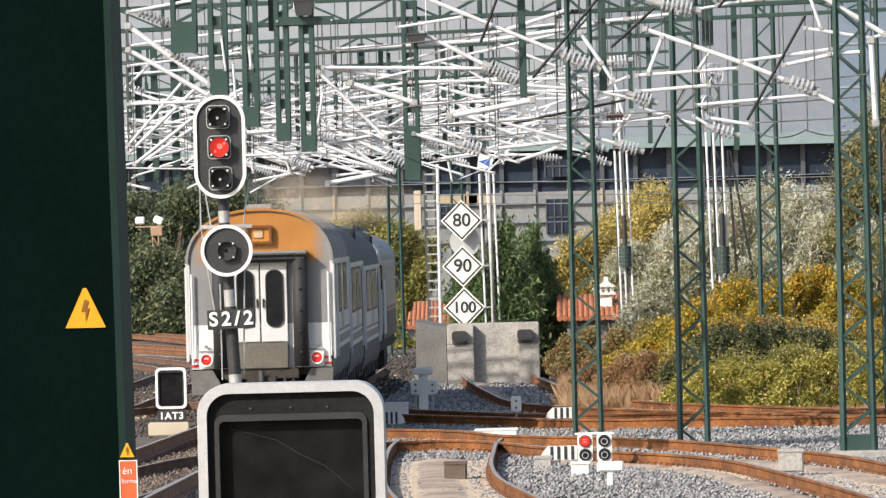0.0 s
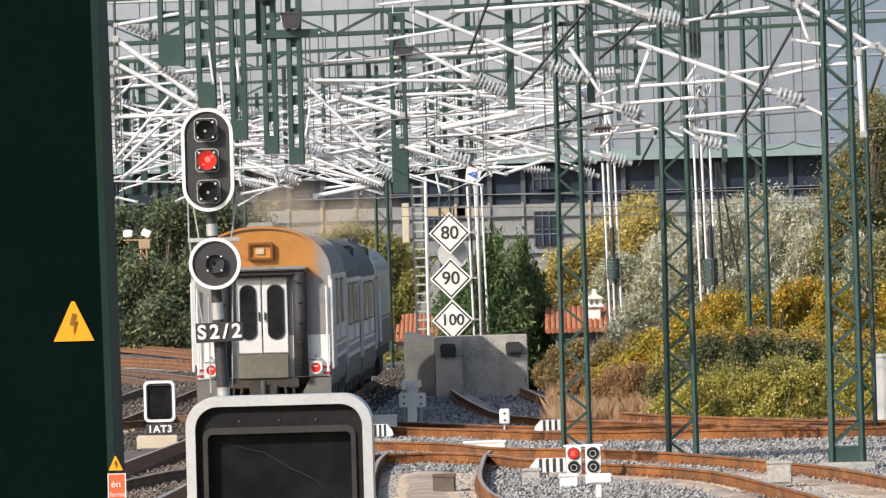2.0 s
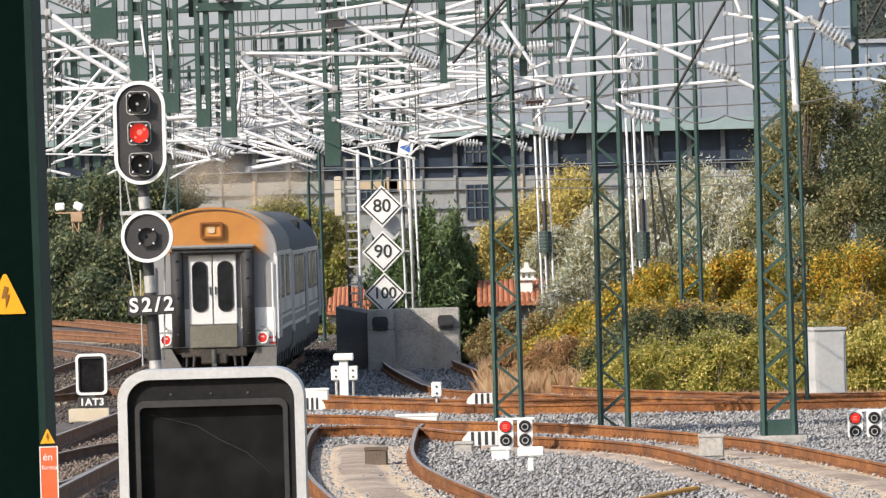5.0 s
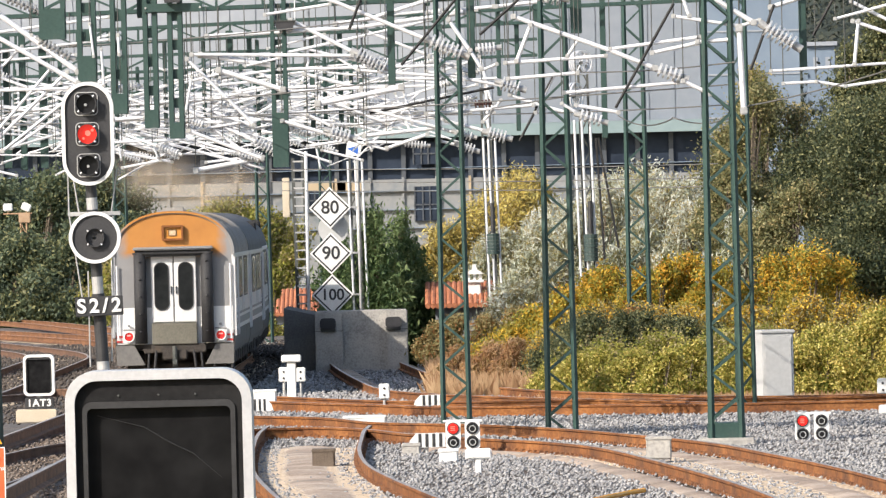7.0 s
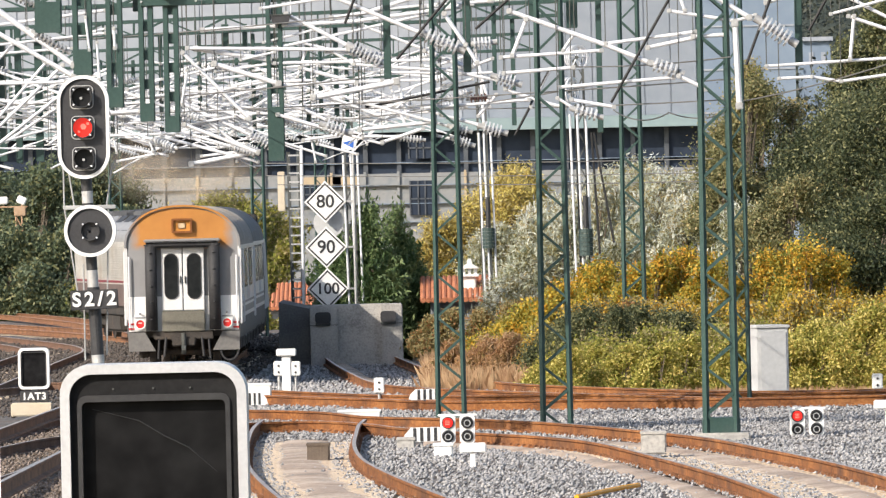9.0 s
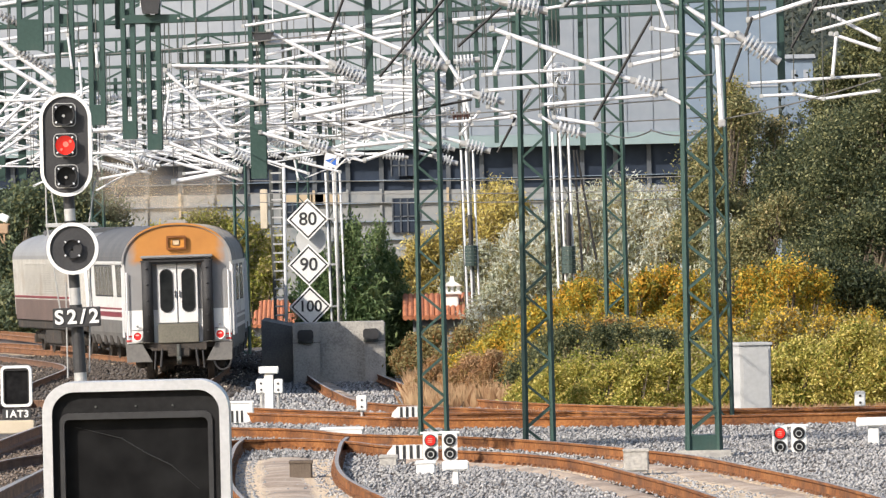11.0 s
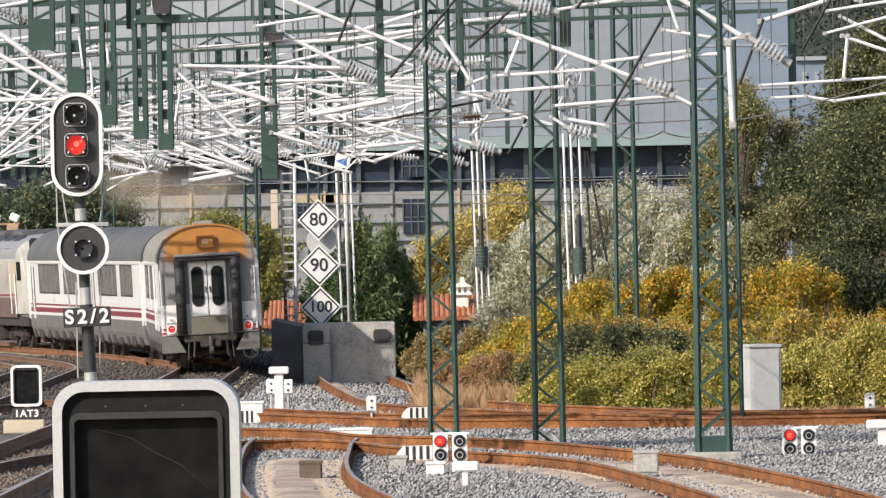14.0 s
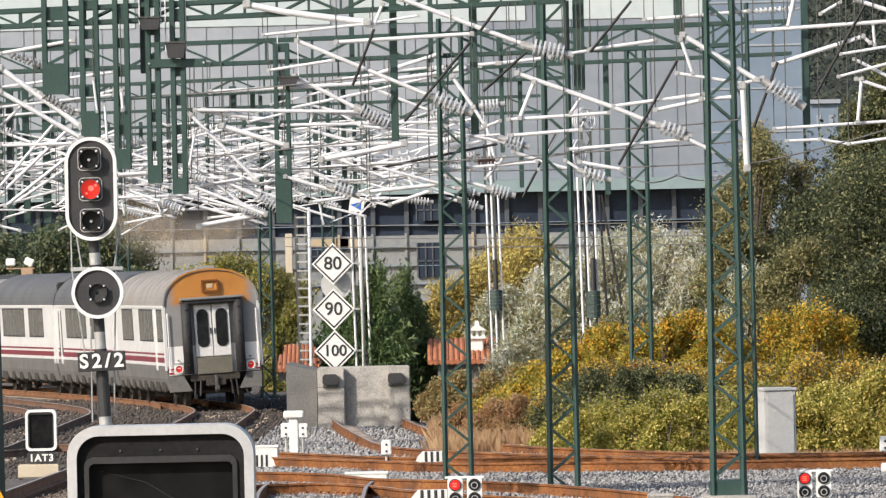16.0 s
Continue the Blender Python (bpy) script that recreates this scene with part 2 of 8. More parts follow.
L_MID = leaf_material("leaf_mid_green", [(0.056, 0.070, 0.032), (0.145, 0.152, 0.068), (0.285, 0.282, 0.135)])
# The haze over the far trees is mixed into these leaf colours.
L_FAR = leaf_material("leaf_far_hazed", [(0.040, 0.058, 0.044), (0.072, 0.098, 0.062), (0.120, 0.150, 0.082)], 0.25)
L_HILL = leaf_material("leaf_hill", [(0.022, 0.028, 0.024), (0.042, 0.050, 0.040), (0.070, 0.078, 0.058)], 0.2)
L_SILVER = leaf_material("leaf_silver", [(0.250, 0.285, 0.185), (0.500, 0.520, 0.390), (0.740, 0.750, 0.690)])
L_STRAW = leaf_material("straw_grass", [(0.232, 0.128, 0.072), (0.377, 0.225, 0.120), (0.522, 0.360, 0.208)])
L_BROWN = leaf_material("leaf_brown", [(0.193, 0.096, 0.035), (0.350, 0.175, 0.070), (0.210, 0.175, 0.061)])


# ---- mesh helpers ----
def part(name, bm, mat, parent=None, label="", smooth=False):
    me = bpy.data.meshes.new(name)
    if smooth:
        for f in bm.faces:
            f.smooth = True
    bm.to_mesh(me)
    bm.free()
    me.materials.append(mat)
    ob = new(name, me)
    if parent is not None:
        ob.parent = parent
    if label:
        ob["label"] = label
    return ob


def thing(name, label, category, at=(0, 0, 0), group="", kind=""):
    ob = new(name)
    ob.location = at
    ob.empty_display_size = 0.2
    return tagged(ob, label, category, group, kind)


def box(bm, lo, hi, m=None, bevel=0.0):
    c = [(a + b) / 2 for a, b in zip(lo, hi)]
    s = [max(abs(b - a), 1e-4) for a, b in zip(lo, hi)]
    mat = Matrix.LocRotScale(c, None, s)
    r = bmesh.ops.create_cube(bm, size=1, matrix=(m @ mat) if m else mat)
    if bevel:
        es = list({e for v in r["verts"] for e in v.link_edges})
        bmesh.ops.bevel(bm, geom=es, offset=bevel, segments=2, affect="EDGES", clamp_overlap=True)
    return bm


def bar(bm, a, b, r=0.03, n=6, r2=None):
    """A round bar from a to b."""
    a, b = Vector(a), Vector(b)
    d = b - a
    if d.length < 1e-5:
        return bm
    q = d.to_track_quat("Z", "Y").to_matrix().to_4x4()
    bmesh.ops.create_cone(bm, cap_ends=True, segments=n, radius1=r, radius2=r if r2 is None else r2, depth=d.length,
                          matrix=Matrix.Translation((a + b) / 2) @ q)
    return bm


def strip(bm, a, b, w=0.05, t=0.02):
    """A flat bar from a to b."""
    a, b = Vector(a), Vector(b)
    d = b - a
    q = d.to_track_quat("Z", "Y").to_matrix().to_4x4()
    bmesh.ops.create_cube(bm, size=1, matrix=Matrix.Translation((a + b) / 2) @ q @ Matrix.Diagonal((w, t, d.length, 1)))
    return bm


def plate(bm, pts, y0, y1):
    """A plate of outline pts (x, z), from y0 to y1."""
    a = [bm.verts.new((x, y0, z)) for x, z in pts]
    b = [bm.verts.new((x, y1, z)) for x, z in pts]
    bm.faces.new(a)
    bm.faces.new(b[::-1])
    for i in range(len(pts)):
        j = (i + 1) % len(pts)
        bm.faces.new((a[j], a[i], b[i], b[j]))
    bmesh.ops.recalc_face_normals(bm, faces=bm.faces[:])
    return bm


def ring_plate(bm, outer, inner, y0, y1):
    n = len(outer)
    vs = [[bm.verts.new((x, y, z)) for x, z in pts] for pts in (outer, inner) for y in (y0, y1)]
    oa, ob_, ia, ib = vs
    for i in range(n):
        j = (i + 1) % n
        bm.faces.new((oa[i], oa[j], ia[j], ia[i]))
        bm.faces.new((ob_[j], ob_[i], ib[i], ib[j]))
        bm.faces.new((oa[j], oa[i], ob_[i], ob_[j]))
        bm.faces.new((ia[i], ia[j], ib[j], ib[i]))
    bmesh.ops.recalc_face_normals(bm, faces=bm.faces[:])
    return bm


def rounded(w, h, r, cx=0.0, cz=0.0, n=6):
    pts = []
    for sx, sz, a0 in ((1, 1, 0), (-1, 1, 90), (-1, -1, 180), (1, -1, 270)):
        for i in range(n + 1):
            a = radians(a0 + 90 * i / n)
            pts.append((cx + sx * (w / 2 - r) + r * math.cos(a), cz + sz * (h / 2 - r) + r * math.sin(a)))
    return pts


def circle(r, cx=0.0, cz=0.0, n=28):
    return [(cx + r * math.cos(2 * math.pi * i / n), cz + r * math.sin(2 * math.pi * i / n)) for i in range(n)]


def words(body, size, mat, parent, at, bold=0.0, name="lettering", facing=None, stretch=1.0, spacing=1.0):
    """Raised lettering facing the camera side (-y)."""
    cu = bpy.data.curves.new(name, "FONT")
    cu.body, cu.size, cu.extrude, cu.offset = body, size, min(0.004, size * 0.03), bold
    cu.space_character = spacing
    cu.align_x, cu.align_y = "CENTER", "CENTER"
    tmp = bpy.data.objects.new(name, cu)
    scene.collection.objects.link(tmp)
    dg = bpy.context.evaluated_depsgraph_get()
    me = bpy.data.meshes.new_from_object(tmp.evaluated_get(dg))
    bpy.data.objects.remove(tmp)
    me.materials.clear()
    me.materials.append(mat)
    ob = new(name, me)
    ob.parent = parent
    ob.matrix_basis = Matrix.Translation(at) @ (facing or pose(0, 0, 0, 90, 0, 0)) @ Matrix.Diagonal((stretch, 1, 1, 1))
    return ob


# ---- the ground and the tracks ----
def build_ground():
    bm = bmesh.new()
    xs = [-1500, -400, -120, -60, -30, -20, -14, -10, -6, -3, 0, 3, 6, 9, 12, 20, 30, 60, 120, 400, 1500]
    ys = [-200, 0, 30, 60, 85, 100, 115, 130, 145, 160, 180, 200, 230, 270, 330, 500, 1000, 3000]
    grid = [[bm.verts.new((x, y, -0.85)) for x in xs] for y in ys]
    for i in range(len(ys) - 1):
        for j in range(len(xs) - 1):
            bm.faces.new((grid[i][j], grid[i][j + 1], grid[i + 1][j + 1], grid[i + 1][j]))
    g = part("ground", bm, M_EARTH)
    tagged(g, "dry brown earth with thin grass under the yard", "ground", kind="structure")
    # the ballast bed, raised and slightly uneven
    bm = bmesh.new()
    nx, ny = 120, 300
    vs = {}
    for i in range(ny + 1):
        y = 60 + 215 * i / ny
        for j in range(nx + 1):
            x = -24 + 37 * j / nx
            edge = min(1.0, max(0.0, (13.0 - x) / 1.2), max(0.0, (y - 60) / 2))
            far = 2.4 + max(0.0, (y - 148) * 0.02) if y > 139 else 13.0      # the bed narrows behind the sidings
            if y > 139:
                edge = min(edge, max(0.0, min(1.0, (far - x) / 1.5)))
            dip = 0.42 * max(0.0, min(1.0, (y - 150) / 40)) * max(0.0, min(1.0, (x + 5.3) / 1.2))
            z = -0.80 + 0.60 * edge - dip + 0.05 * noise.noise((x * 0.6, y * 0.6, 0)) * edge + 0.02 * noise.noise((x * 4, y * 4, 3))
            vs[i, j] = bm.verts.new((x, y, z))
    for i in range(ny):
        for j in range(nx):
            bm.faces.new((vs[i, j], vs[i, j + 1], vs[i + 1, j + 1], vs[i + 1, j]))
    b = part("ballast_bed", bm, M_BALLAST, smooth=True)
    tagged(b, "grey crushed-stone ballast bed with rusty stains", "ballast", kind="structure")


def smooth_line(pts, step=0.7):
    """A Catmull-Rom line through pts, in even steps."""
    p = [Vector(q) for q in pts]
    p = [2 * p[0] - p[1]] + p + [2 * p[-1] - p[-2]]
    out = []
    for i in range(1, len(p) - 2):
        n = max(2, int((p[i + 1] - p[i]).length / step))
        for k in range(n):
            t = k / n
            a, b, c, d = p[i - 1], p[i], p[i + 1], p[i + 2]
            out.append(0.5 * (2 * b + (c - a) * t + (2 * a - 5 * b + 4 * c - d) * t * t + (3 * b - a - 3 * c + d) * t ** 3))
    out.append(p[-2])
    return out


RAIL_PROFILE = [(-0.075, -0.172), (0.075, -0.172), (0.075, -0.155), (0.012, -0.135), (0.012, -0.045), (0.036, -0.032), (0.036, -0.006),
                (0.028, 0.0), (-0.028, 0.0), (-0.036, -0.006), (-0.036, -0.032), (-0.012, -0.045), (-0.012, -0.135), (-0.075, -0.155)]


def rail(line, parent, mat=None, z=0.0):
    bm = bmesh.new()
    rings = []
    siding = mat is None
    for i, p in enumerate(line):
        d = (line[min(i + 1, len(line) - 1)] - line[max(i - 1, 0)])
        d.z = 0
        d.normalize()
        s = Vector((d.y, -d.x, 0))
        kx, kz, up = (1.15, 1.22, 0.045) if siding else (1.0, 1.15, 0.02)
        rings.append([bm.verts.new((p.x + s.x * a * kx, p.y + s.y * a * kx, p.z + z + up + b * kz)) for a, b in RAIL_PROFILE])
    n = len(RAIL_PROFILE)
    for a, b in zip(rings, rings[1:]):
        for k in range(n):
            f = bm.faces.new((a[k], a[(k + 1) % n], b[(k + 1) % n], b[k]))
            f.material_index = 1 if k == 7 else 0
    bm.faces.new(rings[0])
    bm.faces.new(rings[-1][::-1])
    bmesh.ops.recalc_face_normals(bm, faces=bm.faces[:])
    ob = part("rail", bm, mat or M_RAIL, parent)
    ob.data.materials.append(M_RAILTOP)
    return ob


def rail_clips(line, parent):
    """The small clips along both sides of a rail's foot."""
    bm = bmesh.new()
    acc = 0.0
    for p, q in zip(line, line[1:]):
        d = q - p
        while acc < d.length:
            c = p + d * (acc / d.length)
            h = math.atan2(d.y, d.x)
            for s in (-1, 1):
                box(bm, (-0.035, s * 0.07 - 0.025, -0.17), (0.035, s * 0.07 + 0.025, -0.105), Matrix.Translation(c) @ Matrix.Rotation(h, 4, "Z"))
            acc += 0.3
        acc -= d.length
    return tagged(part("rail_clip", bm, M_RAIL_MAIN, parent), kind="stuff")


def sleeper_mesh():
    bm = bmesh.new()
    box(bm, (-1.3, -0.13, -0.36), (1.3, 0.13, -0.145), bevel=0.025)
    me = bpy.data.meshes.new("sleeper")
    bm.to_mesh(me)
    bm.free()
    me.materials.append(M_SLEEPER)
    return me


SLEEPER = sleeper_mesh()


def sleepers(mid, parent, step=0.6, half=1.3, z=0.0):
    acc = 0.0
    for a, b in zip(mid, mid[1:]):
        d = (b - a).length
        while acc < d:
            p = a.lerp(b, acc / d)
            ob = new("sleeper", SLEEPER)
            ob.parent = parent
            ob.matrix_basis = Matrix.Translation((p.x, p.y, p.z + z)) @ pose(0, 0, 0, 0, 0, math.degrees(math.atan2((b - a).y, (b - a).x)) + 90 + random.uniform(-1, 1)) @ Matrix.Diagonal((half / 1.3, 1, 1, 1))
            acc += step
        acc -= d


# the main line: straight, then a tight and an easier left-hand curve
LINE_X, CURVE_AT, EASE_AT, RADIUS, EASE_RADIUS = -6.48, 195.0, 212.0, 98.0, 420.0


def on_line(s, off=0.0):
    """Place and heading (radians to the left) at s metres from the camera along the main line, off metres to its right."""
    if s <= CURVE_AT:
        return Vector((LINE_X + off + max(0.0, 160 - s) * 0.008, s, max(0.0, 160 - s) * 0.0115)), 0.0
    a = (min(s, EASE_AT) - CURVE_AT) / RADIUS
    p = Vector((LINE_X - RADIUS + RADIUS * math.cos(a), CURVE_AT + RADIUS * math.sin(a), 0))
    if s > EASE_AT:
        e = a + (s - EASE_AT) / EASE_RADIUS
        p += Vector((EASE_RADIUS * (math.cos(e) - math.cos(a)), EASE_RADIUS * (math.sin(e) - math.sin(a)), 0))
        a = e
    return p + off * Vector((math.cos(a), math.sin(a), 0)), a


SANDY = []      # lines along which pale dust lies over the stones: points and half width


def sand_strip(line, off, half, parent):
    """A thin uneven strip of pale dusty sand beside a rail."""
    bm = bmesh.new()
    rows = []
    mid = []
    for i, p in enumerate(line):
        d = line[min(i + 1, len(line) - 1)] - line[max(i - 1, 0)]
        d.z = 0
        d.normalize()
        s = Vector((d.y, -d.x, 0))
        row = []
        for k in range(7):
            u = k / 3 - 1
            w = half * (1 + 0.45 * noise.noise((p.x * 0.9, p.y * 0.9, off + (3 if u > 0 else 0))))
            z = -0.125 - 0.07 * u * u + 0.012 * noise.noise((p.x * 5 + k, p.y * 3, 1))
            row.append(bm.verts.new(p + s * (off + u * w) + Vector((0, 0, z))))
        rows.append(row)
        mid.append(p + s * off)
    for a, b in zip(rows, rows[1:]):
        for k in range(6):
            bm.faces.new((a[k], b[k], b[k + 1], a[k + 1]))
    bmesh.ops.recalc_face_normals(bm, faces=bm.faces[:])
    SANDY.extend((q.x, q.y, half * 0.8) for q in mid)
    return part("sand_strip", bm, M_SAND, parent, "pale dusty sand", smooth=True)


def build_tracks():
    for nm, off, lab, mat in (("main_track", 0.0, "brown-railed curving main line on concrete sleepers", M_RAIL_MAIN), ("inner_track", -4.8, "dark-railed track curving beside the main line", M_RAIL_OLD),
                              ("outer_track", -8.3, "dark-railed track at the far side of the yard", M_RAIL_OLD)):
        tr = tagged(new(nm), lab, "railway track", "running lines", "structure")
        for side in (-0.87, 0.87):
            rail([on_line(s, off + side)[0] for s in np.arange(70, 300, 1.5)], tr, mat)
        if off > -5:
            sleepers([on_line(s, off)[0] for s in np.arange(150 if off else 140, 272, 3)], tr, 0.62 if off == 0 else 0.9, 1.3, -0.05)
    tr = tagged(new("far_track"), "brown-railed track beyond the curving main line", "railway track", "running lines", "structure")
    for side in (0.0, 1.6):
        rail(smooth_line([(-24.2 + side * 0.4, 305.0 + side, 0.05), (-17.97 + side * 0.5, 276.0 + side, 0.05), (-16.03 + side * 0.6, 265.6 + side, 0.05), (-13.42 + side * 0.7, 249.5 + side, 0.05), (-10.94 + side * 0.8, 231.1 + side, 0.03), (-8.9 + side * 0.9, 210.0 + side, 0.0)]), tr, M_RAIL_MAIN)
    # the sidings that cross in front
    tr = tagged(new("buffer_track"), "rusty siding that bends to the concrete buffer stop", "railway track", "sidings", "structure")
    near = smooth_line([(-3.805, 210.69, -0.45), (-2.978, 188.84, -0.34), (-2.207, 170.09, -0.2), (-1.597, 157.06, -0.08), (-0.737, 149.22, 0.0), (1.041, 144.36, 0.0), (3.367, 139.64, 0.0), (5.747, 135.45, 0.0)])
    far = smooth_line([(-1.714, 208.26, -0.45), (-0.849, 187.93, -0.34), (-0.137, 170.93, -0.2), (0.503, 158.67, -0.08), (1.383, 151.08, 0.0), (2.264, 147.84, 0.0), (3.953, 143.94, 0.0), (5.562, 140.68, 0.0), (7.151, 139.23, 0.0), (9.835, 138.94, 0.0)])
    rail(near, tr)
    rail(far, tr)
    sand_strip(near[:-9], -0.42, 0.26, tr)
    sand_strip(far[:-12], -0.42, 0.24, tr)
    tr = tagged(new("crossing_track"), "rusty siding that crosses the yard on ballast", "railway track", "sidings", "structure")
    rail(smooth_line([(-5.794, 151.05, 0.0), (-3.732, 144.66, 0.0), (-1.374, 140.03, 0.0), (-0.01, 137.22, 0.0), (2.354, 136.39, 0.0), (5.333, 135.0, 0.0), (8.733, 134.84, 0.0), (10.891, 136.24, 0.0)]), tr)
    rail(smooth_line([(-4.528, 150.83, 0.0), (-2.814, 146.5, 0.0), (-1.078, 142.74, 0.0), (0.696, 140.74, 0.0), (2.45, 140.46, 0.0), (5.478, 138.6, 0.0), (8.151, 137.88, 0.0), (11.086, 138.66, 0.0)]), tr)
    tr = tagged(new("front_track"), "rusty diverging siding on pale dusty sleepers", "railway track", "sidings", "structure")
    rail(smooth_line([(-5.231, 136.12, 0.0), (-3.85, 134.22, 0.0), (-2.367, 131.89, 0.0), (-1.471, 128.31, 0.0), (-0.641, 126.96, 0.0), (0.783, 124.82, 0.0), (2.107, 121.5, 0.0), (3.366, 116.84, 0.0), (4.411, 112.06, 0.0), (5.088, 106.58, 0.0), (5.685, 101.17, 0.0), (6.157, 95.5, 0.0), (6.68, 86.71, 0.0)]), tr)
    b = smooth_line([(-1.145, 122.72, 0.0), (-0.705, 120.81, 0.0), (0.728, 117.02, 0.0), (1.604, 114.93, 0.0), (2.496, 111.25, 0.0), (3.224, 104.66, 0.0), (3.845, 97.98, 0.0), (4.284, 91.61, 0.0), (4.612, 84.61, 0.0)])
    rail(b, tr)
    rail_clips(b, tr)
    c = smooth_line([(-3.717, 125.59, 0.0), (-2.994, 126.03, 0.0), (-2.361, 125.89, 0.0), (-1.716, 124.73, 0.0), (-1.145, 122.72, 0.0)])
    rail(c, tr)
    rail_clips(c, tr)
    a = smooth_line([(2.107, 121.5, 0.0), (3.366, 116.84, 0.0), (4.411, 112.06, 0.0), (5.088, 106.58, 0.0), (5.685, 101.17, 0.0), (6.157, 95.5, 0.0), (6.68, 86.71, 0.0)])
    mid = [(p + b[min(len(b) - 1, int(len(b) * (0.35 + 0.65 * i / len(a))))]) / 2 for i, p in enumerate(a)]
    rail_clips(a, tr)
    sleepers(mid, tr, 0.55, 1.0)
    sand_strip([p for p in a if p.y < 117], 0.55, 0.42, tr)
    sand_strip([p for p in b if p.y < 119], 0.42, 0.30, tr)
    tr = tagged(new("near_track"), "rusty turnout rails on pale dusty sleepers", "railway track", "sidings", "structure")
    rr = smooth_line([(-1.438, 126.23, 0.0), (-1.51, 123.32, 0.0), (-1.509, 118.97, 0.0), (-1.469, 112.43, 0.0), (-1.269, 106.22, 0.0), (-0.854, 100.51, 0.0), (-0.273, 94.3, 0.0), (0.398, 87.73, 0.0)])
    ll = smooth_line([(-3.373, 127.41, 0.0), (-3.419, 122.86, 0.0), (-3.335, 116.5, 0.0), (-3.159, 109.19, 0.0), (-2.931, 102.91, 0.0), (-2.475, 95.6, 0.0), (-1.861, 87.33, 0.0)])
    rail(rr, tr)
    rail(ll, tr)
    rail_clips(rr, tr)
    rail_clips(ll, tr)
    sand_strip([(p + q) / 2 for p, q in zip([v for v in ll if 90 < v.y < 121][::2], [v for v in rr if 90 < v.y < 121][::2])], 0.0, 0.62, tr)
    sleepers([Vector((-2.321, y, 0)) + Vector((0.02 * (112 - y) if y > 104 else 0.05 * (107.2 - y), 0, 0)) for y in np.arange(90, 121, 1.0)], tr, 0.55, 1.0)
    tr = tagged(new("left_turnout"), "dark turnout rails on oily ballast", "railway track", "sidings", "structure")
    for pts in ([(-9.481, 107.99, 0.0), (-8.39, 118.1, 0.0), (-7.482, 132.74, 0.0), (-6.355, 135.9, 0.0)], [(-8.911, 101.44, 0.0), (-7.566, 115.85, 0.0), (-6.833, 121.07, 0.0), (-5.182, 126.46, 0.0)], [(-7.897, 89.77, 0.0), (-6.684, 102.84, 0.0), (-6.333, 112.08, 0.0), (-5.115, 124.77, 0.0)], [(-12.546, 152.01, 0.0), (-9.931, 156.78, 0.0), (-9.058, 161.06, 0.0), (-5.794, 151.05, 0.0)]):
        rail(smooth_line(pts), tr, M_RAIL_OLD)


# ---- the train ----
HALF, SHOULDER, ROOF = 1.45, 3.12, 4.16


def section(hw=HALF, z0=0.55, sh=SHOULDER, top=ROOF, n=12):
    """Outline of a coach, from the lower right round the roof to the lower left."""
    pts = [(hw - 0.12, z0), (hw - 0.02, z0 + 0.35), (hw, 1.3), (hw, 2.2), (hw, sh)]
    for i in range(1, 2 * n):
        a = math.pi * i / (2 * n)
        pts.append((hw * math.cos(a) ** 0.9 if math.cos(a) > 0 else -hw * (-math.cos(a)) ** 0.9, sh + (top - sh) * math.sin(a) ** 0.92))
    pts += [(-x, z) for x, z in pts[:5][::-1]]
    return pts


def shell(prof, y0, y1, keep, cuts=1):
    """A length of coach skin, of those outline edges for which keep(z) holds, with thickness."""
    bm = bmesh.new()
    for i in range(len(prof) - 1):
        (x0, z0), (x1, z1) = prof[i], prof[i + 1]
        if not keep((x0 + x1) / 2, (z0 + z1) / 2):
            continue
        for k in range(cuts):
            ya, yb = y0 + (y1 - y0) * k / cuts, y0 + (y1 - y0) * (k + 1) / cuts
            bm.faces.new([bm.verts.new(c) for c in ((x0, ya, z0), (x1, ya, z1), (x1, yb, z1), (x0, yb, z0))])
    bmesh.ops.remove_doubles(bm, verts=bm.verts[:], dist=0.001)
    bmesh.ops.recalc_face_normals(bm, faces=bm.faces[:])
    bmesh.ops.solidify(bm, geom=bm.faces[:], thickness=0.05)
    return bm


def bogie(parent, y):
    bm = bmesh.new()
    for s in (-1, 1):
        box(bm, (s * 1.0 - 0.09, y - 1.5, 0.45), (s * 1.0 + 0.09, y + 1.5, 0.72), bevel=0.03)
        for k in (-1, 1):
            box(bm, (s * 1.05 - 0.13, y + k * 1.1 - 0.18, 0.32), (s * 1.05 + 0.13, y + k * 1.1 + 0.18, 0.62), bevel=0.03)
            bar(bm, (s * 1.02, y + k * 0.5, 0.5), (s * 1.02, y + k * 0.5, 0.95), 0.1, 8)
    box(bm, (-1.0, y - 0.25, 0.5), (1.0, y + 0.25, 0.75))
    part("bogie_frame", bm, M_UNDER, parent)
    for k in (-1, 1):
        bm = bmesh.new()
        for s in (-1, 1):
            bar(bm, (s * 0.77, y + k * 1.1, 0.46), (s * 0.90, y + k * 1.1, 0.46), 0.46, 20)
            bar(bm, (s * 0.73, y + k * 1.1, 0.46), (s * 0.77, y + k * 1.1, 0.46), 0.50, 20)
        bar(bm, (-0.8, y + k * 1.1, 0.46), (0.8, y + k * 1.1, 0.46), 0.09, 10)
        part("wheelset", bm, M_UNDER, parent)


